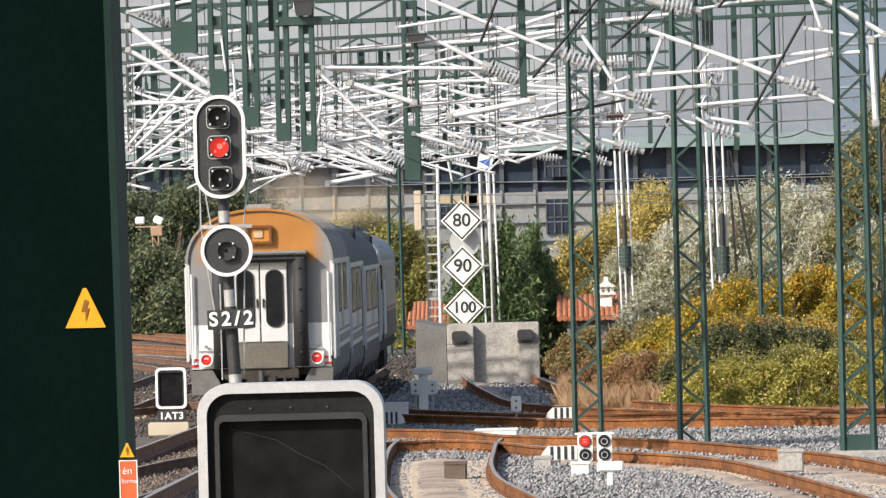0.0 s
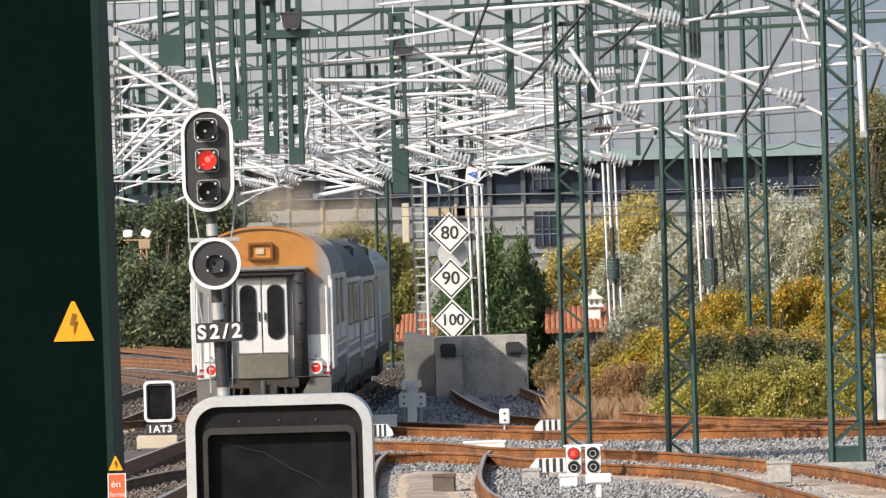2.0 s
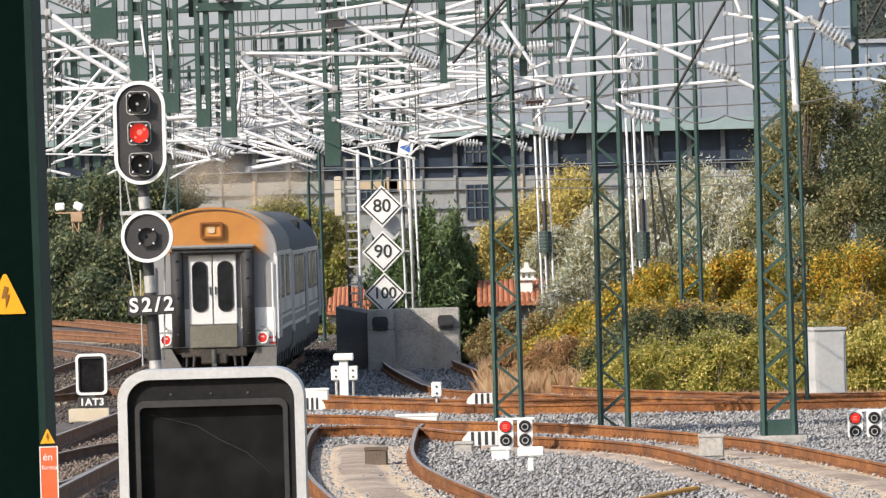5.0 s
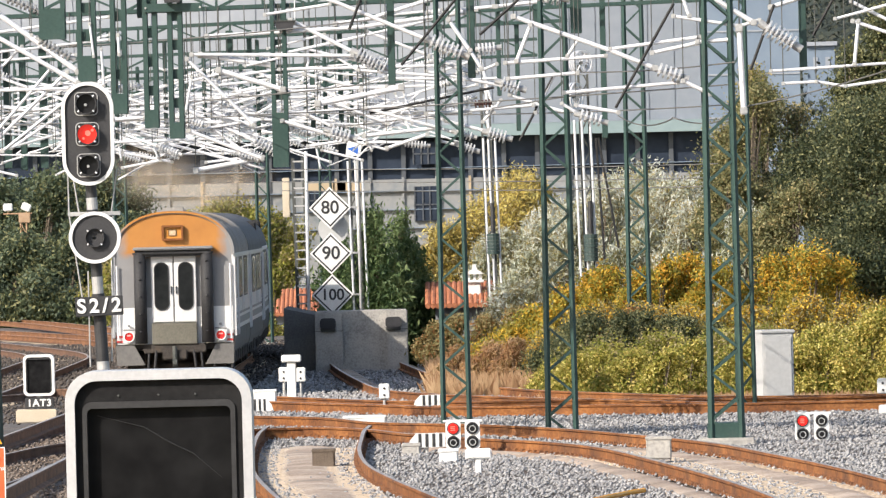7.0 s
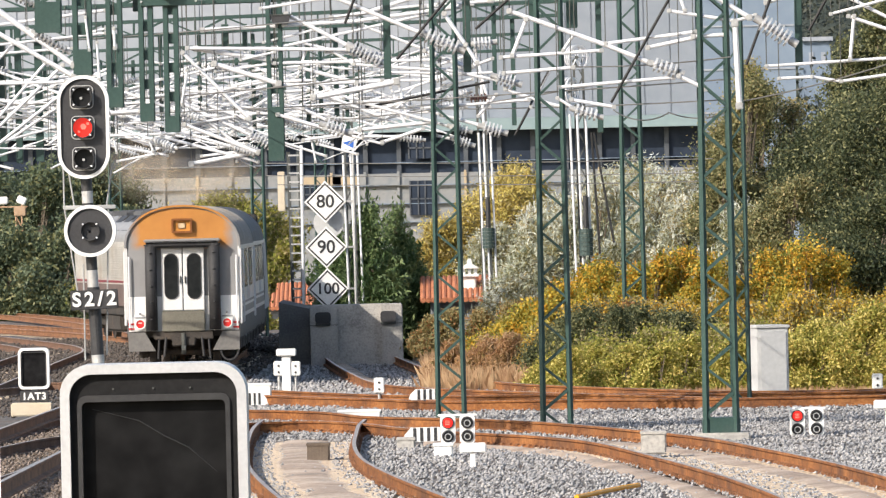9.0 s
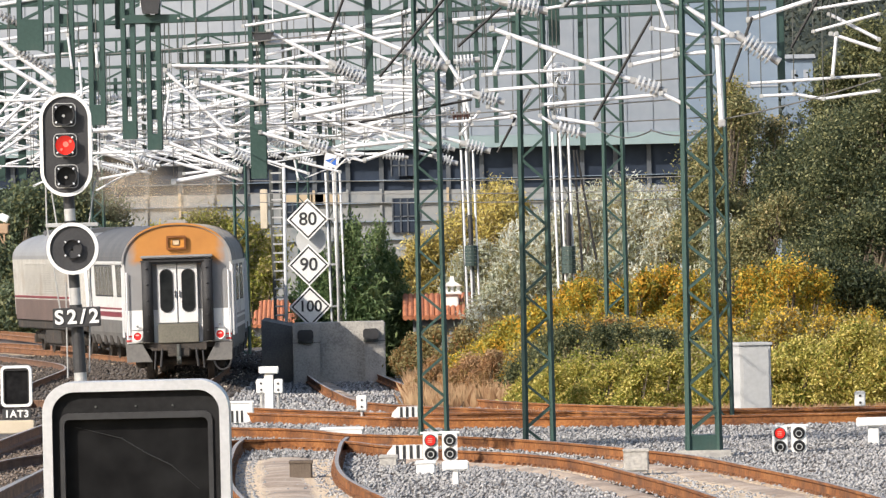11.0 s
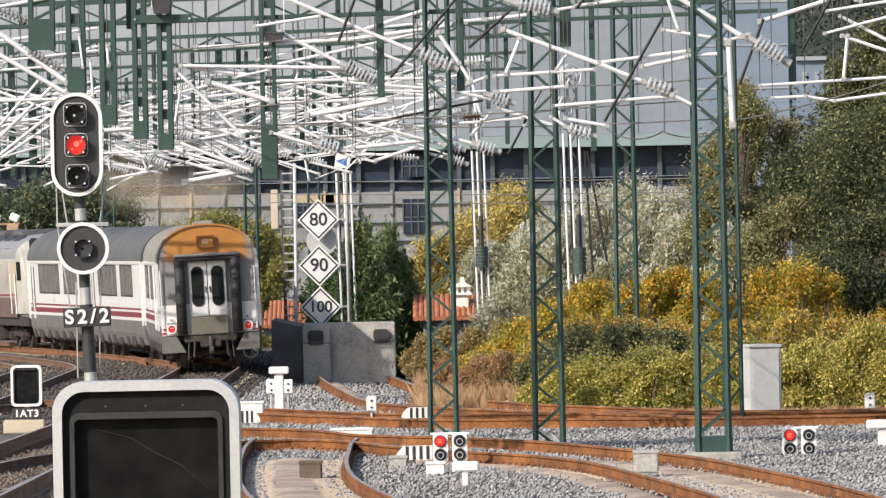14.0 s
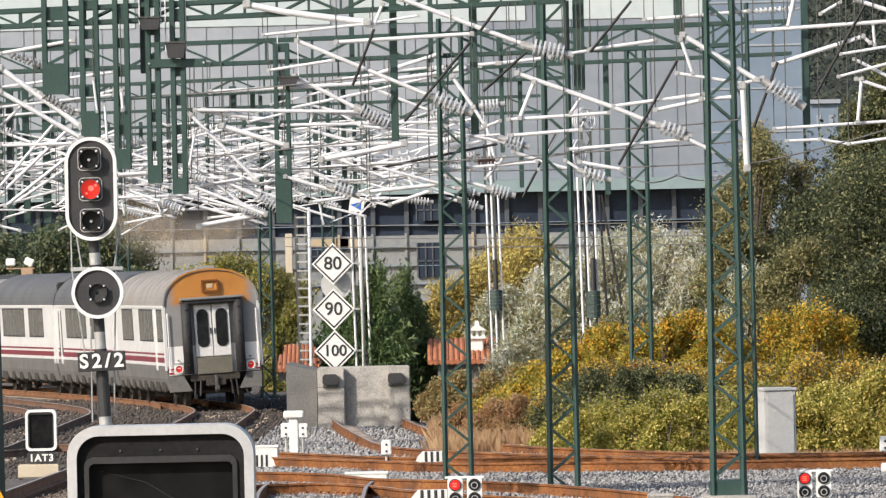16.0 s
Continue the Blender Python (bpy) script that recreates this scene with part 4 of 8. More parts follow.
def cantilever(pts, r=0.036, ins=None, ins_r=0.1, ins_mat=None, extra=(), hang=0.0, label="bright galvanised steel catenary bracket tube"):
    """A bracket of galvanised tubes; ins: ends of its insulator, hang: height of the beam that carries it."""
    base = Vector(pts[0])
    m = thing("catenary_bracket", label, "bracket", base, "catenary brackets")
    for a, b in zip(pts, pts[1:]):
        bm = bmesh.new()
        bar(bm, Vector(a) - base, Vector(b) - base, r * 0.88, 10)
        part("tube", bm, M_GALV, m, smooth=False)
    for a, b in extra:
        bm = bmesh.new()
        bar(bm, Vector(a) - base, Vector(b) - base, r * 0.6, 6)
        part("stay", bm, M_GALV, m)
    if ins:
        ia, ib = Vector(ins[0]) - base, Vector(ins[1]) - base
        d = (ib - ia).normalized()
        bm = bmesh.new()
        insulator(bm, ia, ib, ins_r, max(5, int((ib - ia).length / 0.078)))
        i_ = part("insulator", bm, ins_mat or M_INSUL, m, "ribbed insulator")
        for e, o in ((ia, -1), (ib, 1)):
            bm = bmesh.new()
            bar(bm, e, e + d * o * ins_r * 1.0, ins_r * 0.5, 10)
            part("end_cap", bm, M_GALV_DIM, i_)
    if hang > base.z:
        bm = bmesh.new()
        bar(bm, (0, 0, 0), (0, 0, hang - base.z + 0.03), 0.010, 6)
        part("hanger", bm, M_STEEL_DARK, m)
    for p in (pts[0], pts[-1]):
        bm = bmesh.new()
        q = Vector(p) - base
        box(bm, q - Vector((r * 1.1, r * 1.3, r * 1.1)), q + Vector((r * 1.1, r * 1.3, r * 1.1)), bevel=r * 0.3)
        part("clamp", bm, M_GALV_DIM, m)
    return m


def tension_pulley(at, r, turn):
    """A grooved tension wheel of a catenary weight, seen nearly edge-on."""
    m = thing("tension_pulley", "galvanised spoked tension pulley on the weight mast", "pulley", at, "tension pulleys")
    rot = Matrix.Rotation(radians(turn), 4, "Z")
    for k, y in enumerate((-0.09, 0.0, 0.09)):
        bm = bmesh.new()
        ring_plate(bm, circle(r, 0, 0, 28), circle(r * 0.84, 0, 0, 28), y - 0.018, y + 0.018)
        bm.transform(rot)
        part("rim", bm, M_GALV, m)
    for k in range(6):
        bm = bmesh.new()
        a = k * math.pi / 3
        bar(bm, (0, 0, 0), (r * 0.86 * math.cos(a), 0, r * 0.86 * math.sin(a)), 0.02, 6)
        bm.transform(rot)
        part("spoke", bm, M_GALV, m)
    bm = bmesh.new()
    bar(bm, (0, -0.12, 0), (0, 0.75, 0), 0.05, 10)
    part("axle", bm, M_STEEL_DARK, m)
    return m


def hanging_box(at, w, h):
    """A dark junction box on two rods under a beam."""
    m = thing("hanging_box", "dark steel junction box hanging on two rods", "junction box", at, "hanging boxes")
    bm = bmesh.new()
    plate(bm, [(-w / 2, h / 2), (w / 2, h / 2), (w * 0.38, -h / 2), (-w * 0.38, -h / 2)], -0.08, 0.08)
    part("case", bm, M_BLACK_SOFT, m)
    bm = bmesh.new()
    box(bm, (-w * 0.56, -0.1, h / 2), (w * 0.56, 0.1, h / 2 + 0.03), bevel=0.008)
    part("lid", bm, M_STEEL_DARK, m)
    for s in (-1, 1):
        bm = bmesh.new()
        bar(bm, (s * w * 0.5, 0.2, 0), (s * w * 0.5, 0.2, 0.9), 0.012, 6)
        part("rod", bm, M_GALV, m)
    return m


def cross_plate(at, w, h):
    m = thing("cross_plate", "green steel plate bolted across the hanging posts", "plate", at)
    bm = bmesh.new()
    box(bm, (-w / 2, -0.02, -h / 2), (w / 2, 0.02, h / 2), bevel=0.006)
    part("plate", bm, M_GREEN, m)
    for s in (-1, 1):
        bm = bmesh.new()
        bar(bm, (s * w * 0.46, -0.04, 0), (s * w * 0.46, 0.0, 0), 0.02, 8)
        part("bolt", bm, M_GALV_DIM, m)


def wire(a, b, r=0.012, sag=0.0, mat=None, label="thin grey overhead line wire between masts", n=14, name="overhead_wire"):
    a, b = Vector(a), Vector(b)
    bm = bmesh.new()
    pts = [(b - a) * (k / n) - Vector((0, 0, 4 * sag * (k / n) * (1 - k / n))) for k in range(n + 1)]
    swept(bm, pts, [r] * (n + 1), 5)
    ob = part(name, bm, mat or M_WIRE)
    ob.location = a
    return tagged(ob, label, "wire", "overhead wires")


# ---- plants ----
def leaves(seed, blobs, n, size, shape=(1.0, 0.55), droop=0.0, spread=1.0):
    """n leaf blades on the skins of the blobs (x, y, z, rx, ry, rz), uneven, with gaps."""
    rng = np.random.default_rng(seed)
    bl = np.array(blobs, float)
    wgt = bl[:, 3] * bl[:, 5]
    which = rng.choice(len(bl), n, p=wgt / wgt.sum())
    d = rng.normal(size=(n, 3))
    d /= np.linalg.norm(d, axis=1)[:, None]
    rad = 1.02 - 0.60 * rng.random(n) ** 1.7
    # lumps: the radius swells and shrinks over the skin
    lump = np.sin(d[:, 0] * 5 + which * 1.7) * np.sin(d[:, 1] * 5 + which) * np.sin(d[:, 2] * 6 + which * 0.6)
    rad *= 1 + 0.42 * lump * spread
    c = bl[which, :3] + d * bl[which, 3:6] * rad[:, None]
    c += rng.normal(size=(n, 3)) * bl[which, 3:6] * 0.36
    u = rng.normal(size=(n, 3))
    u[:, 2] -= droop
    u /= np.linalg.norm(u, axis=1)[:, None]
    v = np.cross(u, rng.normal(size=(n, 3)))
    v /= np.linalg.norm(v, axis=1)[:, None] + 1e-9
    s = size * (0.55 + 0.9 * rng.random(n))[:, None]
    a, b = u * s * shape[0], v * s * shape[1] * 0.5
    verts = np.stack([c - a * 0.5, c + b, c + a * 0.5, c - b], axis=1).reshape(-1, 3)
    return verts


def leaf_object(name, verts, mat, parent=None):
    n = len(verts) // 4
    me = bpy.data.meshes.new(name)
    me.vertices.add(len(verts))
    me.vertices.foreach_set("co", verts.astype(np.float32).ravel())
    me.loops.add(4 * n)
    me.loops.foreach_set("vertex_index", np.arange(4 * n, dtype=np.int32))
    me.polygons.add(n)
    me.polygons.foreach_set("loop_start", np.arange(0, 4 * n, 4, dtype=np.int32))
    me.update()
    me.validate()
    me.materials.append(mat)
    ob = new(name, me)
    ob.parent = parent
    return ob


SEED = [10]


def plant(name, label, cat, at, h, w, mat, n, size, kind="bush", clumps=32, shape=(1.0, 0.55), droop=0.0, depth=None, second=None):
    """A tree or bush: tapered trunk, limbs, and a crown of leaf blades round many uneven clumps."""
    SEED[0] += 1
    rng = random.Random(SEED[0])
    m = thing(name, label, cat, at)
    dp = depth or w * 0.8
    bm = bmesh.new()
    th = h * (0.45 if kind == "tree" else 0.9 if kind == "cone" else 0.3)
    bar(bm, (0, 0, -0.3), (rng.uniform(-0.1, 0.1), 0, th), 0.035 * h ** 0.8, 8, 0.02 * h ** 0.8)
    blobs = []
    for k in range(clumps):
        u = (k + 0.5) / clumps
        if kind == "cone":
            z = h * (0.08 + 0.92 * u)
            r = w / 2 * (1 - u) ** 0.75 + 0.12 * w
            a = rng.uniform(0, 6.28)
            q = rng.uniform(0.1, 0.5) * r
            blobs.append((q * math.cos(a), q * math.sin(a), z, r * 0.75, r * 0.7, h / clumps * 1.7))
        else:
            lo = 0.42 if kind == "tree" else 0.10
            a = k * 2.4 + rng.uniform(-0.5, 0.5)
            z = h * (lo + (0.88 - lo) * ((k * 0.618) % 1.0))
            zz = (z / h - lo) / (1.0 - lo)
            q = math.sqrt(rng.uniform(0.15, 1.0)) * (1.0 - 0.75 * max(0, zz - 0.35) / 0.65)
            r = w * rng.uniform(0.10, 0.20)
            blobs.append((q * math.cos(a) * w * 0.40, q * math.sin(a) * dp * 0.40, z, r, r * 0.9, r * rng.uniform(0.6, 0.95)))
        bx, by, bz = blobs[-1][:3]
        bar(bm, (0, 0, min(th, bz * 0.6)), (bx * 0.9, by * 0.9, bz), 0.012 * h ** 0.8, 5, 0.004 * h ** 0.8)
    part("trunk", bm, M_BARK, m)
    v = leaves(SEED[0], blobs, n, size, shape, droop)
    leaf_object("crown", v, mat, m)
    if second:
        v = leaves(SEED[0] + 500, blobs, int(n * second[1]), size, shape, droop, 1.4)
        leaf_object("crown", v, second[0], m)
    return m

M_LOCODOOR = material("loco_door", [(0.40, 0.30, 0.20), (0.52, 0.42, 0.30)], 0.5, bump=0.05)


# ---- signals and signs ----
def lamp_unit(parent, x, z, r, lit=None, square=True):
    """A signal lamp: square bezel, hood ring, lens with its bright centre."""
    bm = bmesh.new()
    ring_plate(bm, circle(1.10 * r, x, z, 28), circle(0.99 * r, x, z, 28), -0.15, -0.045)
    u = part("lamp_unit", bm, M_BLACK, parent, "black lamp hood")
    if square:
        bm = bmesh.new()
        ring_plate(bm, rounded(2.42 * r, 2.42 * r, 0.5 * r, x, z), rounded(2.24 * r, 2.24 * r, 0.42 * r, x, z), -0.066, -0.045)
        part("bezel", bm, M_GALV_DIM, u)
    bm = bmesh.new()
    plate(bm, circle(r, x, z, 28), -0.07, -0.05)
    part("lens", bm, lit or M_LENS, u, "lit red lens" if lit else "")
    bm = bmesh.new()
    if lit:
        # Small glowing discs imitate the glints on the lit lens.
        for dx, dz, q in ((0.05, 0.1, 0.30), (0.52, 0.40, 0.16), (-0.40, -0.42, 0.13)):
            plate(bm, circle(r * q, x + dx * r, z + dz * r, 10), -0.078, -0.071)
        part("lens_glint", bm, M_RED_GLINT, u)
    else:
        plate(bm, circle(r * 0.15, x - 0.05 * r, z - 0.1 * r, 10), -0.09, -0.071)
        part("reflector_glint", bm, M_GALV_DIM, u)
    for a in (45, 135, 225, 315):
        bm = bmesh.new()
        c, s = math.cos(radians(a)), math.sin(radians(a))
        bar(bm, (x + c * r * 0.98, -0.16, z + s * r * 0.98), (x + c * r * 1.2, -0.16, z + s * r * 1.2), r * 0.09, 6)
        part("bezel_screw", bm, M_GALV, u)
    return u


def main_signal():
    d = 73.0
    foot = (-3.697, 73.0, 2.427)
    lean = (-3.755 - -3.697) / (3.767 - 2.427)
    m = thing("main_signal", "black colour-light signal with white rim, red lamp lit", "railway signal", (foot[0], d, foot[2]))

    def at(z):
        return lean * (z - foot[2])

    # banded pole
    z_top = 4.339
    bands = (-0.3, 2.335, 2.426, 2.913, 3.157, 3.34, 3.505, 4.064, 4.192, z_top)
    for i, (z0, z1) in enumerate(zip(bands, bands[1:])):
        bm = bmesh.new()
        bar(bm, (at(z0), 0.1, z0 - foot[2]), (at(z1), 0.1, z1 - foot[2]), 0.068 if i < 4 else 0.06, 16)
        part("pole", bm, M_GALV_DIM if i in (1, 4, 7) else M_BLACK, m, smooth=False)
    # head
    zc = 4.881 - foot[2]
    xc = -3.789 - foot[0]
    w, h = 0.56, 1.115
    bm = bmesh.new()
    plate(bm, rounded(w - 0.07, h - 0.07, w / 2 - 0.036, xc, zc, 10), -0.05, 0.03)
    head = part("signal_head", bm, M_BLACK_SOFT, m)
    bm = bmesh.new()
    ring_plate(bm, rounded(w, h, w / 2 - 0.001, xc, zc, 10), rounded(w - 0.075, h - 0.075, w / 2 - 0.04, xc, zc, 10), -0.075, 0.03)
    part("rim", bm, M_RIM, head, "white rim")
    for k, lit in ((0.327, None), (0.0, M_RED_LIT), (-0.335, None)):
        lamp_unit(head, xc - 0.005 - 0.02 * k, zc + k - 0.005, 0.105, lit)
    # lower round signal
    zd, xd = 3.763 - foot[2], -3.74 - foot[0]
    bm = bmesh.new()
    plate(bm, circle(0.25, xd, zd, 36), -0.09, 0.0)
    disc = part("disc_signal", bm, M_BLACK_SOFT, m)
    bm = bmesh.new()
    ring_plate(bm, circle(0.28, xd, zd, 36), circle(0.243, xd, zd, 36), -0.115, 0.0)
    part("rim", bm, M_RIM, disc, "white rim")
    lamp_unit(disc, xd, zd, 0.095, None, False)
    # number plate
    zp, xp = 3.023 - foot[2], -3.713 - foot[0]
    tilt = pose(xp, -0.02, zp, 0, -1.5, 0)
    bm = bmesh.new()
    box(bm, (-0.257, -0.02, -0.105), (0.257, 0.0, 0.105), tilt, 0.006)
    pl = part("sign_plate", bm, M_BLACK, m, "black plate with white characters")
    words("S2/2", 0.21, M_WHITE, pl, (xp, -0.05, zp), 0.006, stretch=1.0, spacing=1.35, facing=tilt.to_3x3().to_4x4() @ pose(0, 0, 0, 90, 0, 0))
    # bracket arm, stays and cables
    zb = 4.016 - foot[2]
    bm = bmesh.new()
    box(bm, (-4.035 - foot[0], 0.1, zb - 0.02), (-3.469 - foot[0], 0.16, zb + 0.025), bevel=0.006)
    part("cross_arm", bm, M_GALV_DIM, m)
    for a, b in (((-4.024, 73.0, 4.473), (-4.023, 73.0, 4.023)), ((-3.981, 73.0, 4.502), (-3.913, 73.0, 4.02)), ((-3.494, 73.0, 4.491), (-3.566, 73.0, 4.03)), ((-4.023, 73.0, 4.023), (-3.873, 73.0, 2.918)), ((-3.548, 73.0, 4.029), (-3.599, 73.0, 2.424)), ((-3.831, 73.0, 3.403), (-3.832, 73.0, 2.369))):
        bm = bmesh.new()
        bar(bm, Vector(a) - Vector(foot) + Vector((0, 0.12, 0)), Vector(b) - Vector(foot) + Vector((0, 0.12, 0)), 0.009, 6)
        part("stay", bm, M_GALV_DIM, m)


def box_signal(name, label, x0, x1, z0, z1, y, rim, depth, rim_mat, inner, drop=0.02):
    """A box-shaped indicator with a broad rounded rim, a recessed inner frame and a dark screen."""
    w, h = x1 - x0, z1 - z0
    m = thing(name, label, "route indicator", ((x0 + x1) / 2, y, z0))
    cz = h / 2
    bm = bmesh.new()
    ring_plate(bm, rounded(w, h, 0.16 * w, 0, cz, 8), rounded(w - 2 * rim, h - 2 * rim, 0.12 * w, 0, cz, 8), -0.02, depth)
    part("rim", bm, rim_mat, m, "light rounded rim")
    bm = bmesh.new()
    ring_plate(bm, rounded(w - 2 * rim, h - 2 * rim, 0.12 * w, 0, cz, 8), rounded(w * inner, h - w * (1 - inner), 0.05 * w, 0, cz - drop * w, 8), 0.004, depth)
    part("bezel", bm, M_BEZEL, m)
    bm = bmesh.new()
    ring_plate(bm, rounded(w * inner, h - w * (1 - inner), 0.05 * w, 0, cz - drop * w, 8), rounded(w * inner - 0.05 * w, h - w * (1 - inner) - 0.05 * w, 0.03 * w, 0, cz - (drop + 0.01) * w, 8), -0.004, depth)
    part("inner_frame", bm, M_BLACK, m)
    bm = bmesh.new()
    plate(bm, rounded(w * inner, h - w * (1 - inner), 0.04 * w, 0, cz - drop * w, 8), 0.035, depth)
    part("screen", bm, M_GLASS_DARK, m)
    bm = bmesh.new()
    plate(bm, rounded(w, h, 0.16 * w, 0, cz, 8), depth, depth + 0.03)
    part("back_plate", bm, M_BLACK, m)
    return m


def dwarf_signal(px, pz, y, lit_left=True, s=1.0):
    """A low ground signal: two white boxes with two lamps each, on a low stand."""
    m = thing("ground_signal", "low white twin ground signal, one red lamp lit", "railway signal", (px, y, 0), "ground signals")
    for k, x in enumerate((-0.165, 0.165)):
        bm = bmesh.new()
        plate(bm, rounded(0.26 * s, 0.47 * s, 0.05, x * s, pz), -0.06, 0.06)
        b = part("lamp_box", bm, M_WHITE, m)
        for j, dz in enumerate((0.115, -0.115)):
            bm = bmesh.new()
            plate(bm, circle(0.105 * s, x * s, pz + dz * s, 20), -0.085, -0.055)
            part("hood", bm, M_BLACK, b)
            bm = bmesh.new()
            plate(bm, circle(0.085 * s, x * s, pz + dz * s, 20), -0.095, -0.080)
            part("lens", bm, M_RED_LIT if (k == 0 and j == 0) else M_LENS, b, "lit red lens" if (k == 0 and j == 0) else "")
            if (k, j) != (0, 0):
                bm = bmesh.new()
                # A pale ring imitates the light glinting on an unlit lens.
                ring_plate(bm, circle(0.06 * s, x * s, pz + dz * s - 0.01, 16), circle(0.045 * s, x * s, pz + dz * s - 0.01, 16), -0.1, -0.094)
                part("reflector_glint", bm, M_GALV_DIM, b)
            if k == 0 and j == 0:
                bm = bmesh.new()
                # Three glowing bars imitate glints on the lit lens.
                for q in (-0.03, 0.0, 0.03):
                    box(bm, (x * s - 0.045, -0.101, pz + dz * s + q - 0.006), (x * s + 0.03, -0.095, pz + dz * s + q + 0.006))
                part("lens_glint", bm, M_RED_GLINT, b)
    bm = bmesh.new()
    box(bm, (-0.34 * s, 0.0, pz + 0.22 * s), (0.34 * s, 0.05, pz + 0.26 * s), bevel=0.01)
    part("top_rail", bm, M_WHITE, m)
    bm = bmesh.new()
    for x in (-0.16, 0.16):
        bar(bm, (x * s, 0.03, -0.3), (x * s, 0.03, pz), 0.04, 8)
    part("stand", bm, M_GALV_DIM, m)
    return m


def striped_board(x, y, z, w, h, flip=False):
    """A white pointed marker with black stripes."""
    m = thing("striped_marker", "low white marker board with black stripes", "marker", (x, y, z), "striped markers")
    s = -1 if flip else 1
    bm = bmesh.new()
    plate(bm, [(-s * w / 2, h * 0.1), (-s * w / 2 + s * 0.12 * w, 0), (s * w / 2, 0), (s * w / 2, h), (-s * w / 2 + s * 0.22 * w, h), (-s * w / 2 + s * 0.05 * w, h * 0.5)], -0.03, 0.03)
    part("board", bm, M_WHITE, m)
    for k in range(4):
        bm = bmesh.new()
        xa = -w / 2 + w * (0.28 + 0.185 * k)
        box(bm, (s * xa, -0.036, 0.03 * h), (s * (xa + 0.085 * w), -0.03, 0.97 * h))
        part("stripe", bm, M_BLACK, m)
    bm = bmesh.new()
    bar(bm, (0, 0.05, -0.4), (0, 0.05, h * 0.6), 0.03, 8)
    part("stake", bm, M_GALV_DIM, m)
    return m


def post_box(x, y, z0, hw, h, cap, mat=None):
    """A small white post with a broad cap."""
    m = thing("trackside_post", "low white trackside post with a broad flat cap", "post", (x, y, z0), "trackside posts")
    bm = bmesh.new()
    box(bm, (-hw, -hw, -0.3), (hw, hw, h), bevel=0.015)
    part("post", bm, mat or M_WHITE, m)
    bm = bmesh.new()
    box(bm, (-cap, -hw * 1.6, h), (cap, hw * 1.6, h + 0.16), bevel=0.02)
    part("cap", bm, mat or M_WHITE, m)
    return m


def diamond_sign(body, x, y, z, r):
    m = thing("speed_sign", "white diamond speed board with black border and number " + body, "sign", (x, y, z), "speed boards")
    bm = bmesh.new()
    plate(bm, [(r, 0), (0, r), (-r, 0), (0, -r)], -0.02, 0.02)
    part("board", bm, M_WHITE, m)
    bm = bmesh.new()
    q, p = r * 0.90, r * 0.80
    ring_plate(bm, [(q, 0), (0, q), (-q, 0), (0, -q)], [(p, 0), (0, p), (-p, 0), (0, -p)], -0.026, -0.02)
    part("border", bm, M_BLACK, m)
    bm = bmesh.new()
    box(bm, (-0.1, 0.02, -0.03), (0.85, 0.08, 0.03), bevel=0.006)
    part("bracket", bm, M_GALV_DIM, m)
    words(body, r * (0.86 if len(body) == 2 else 0.74), M_BLACK, m, (0, -0.028, 0), 0.008)
    return m


def buffer_stop():
    y = 199.0
    x0, x1 = -3.811, -1.092
    zt = 1.189
    m = thing("buffer_stop", "weathered grey concrete buffer stop with two dark buffers", "buffer stop", ((x0 + x1) / 2, y, -0.62))
    hw, h = (x1 - x0) / 2, zt + 0.62
    bm = bmesh.new()
    box(bm, (-hw + 0.02, 0.35, 0), (hw - 0.02, 1.9, h), bevel=0.03)
    part("block", bm, M_CONCRETE, m)
    for a, b, hh in ((-hw, -hw + 0.80, h - 0.02), (hw - 0.62, hw, h)):
        bm = bmesh.new()
        box(bm, (a, 0, 0), (b, 0.35, hh), bevel=0.03)
        part("pier", bm, M_CONCRETE, m)
        bm = bmesh.new()
        box(bm, (a - 0.006, -0.008, hh - 0.57), (b + 0.006, 0.36, hh - 0.55), bevel=0.004)
        part("ledge", bm, M_DARKWALL, m)
    for x in (-hw + 0.38, hw - 0.42):
        bm = bmesh.new()
        plate(bm, rounded(0.46, 0.32, 0.10, x, h - 0.36), -0.16, 0.0)
        b = part("buffer", bm, M_BLACK_SOFT, m, "dark rounded buffer block")
        bm = bmesh.new()
        box(bm, (x - 0.22, -0.1, h - 0.60), (x + 0.22, 0.0, h - 0.48), bevel=0.02)
        part("bracket", bm, M_STEEL_DARK, b)
    m2 = thing("side_wall", "low sooty dark concrete wall beside the buffer stop", "wall", (-4.297, 200.0, -0.62), kind="structure")
    bm = bmesh.new()
    hw2 = 0.45
    plate(bm, [(-hw2, 0), (hw2, 0), (hw2, h - 0.1), (-hw2, h + 0.1)], 0, 6.0)
    part("slab", bm, M_DARKWALL, m2)


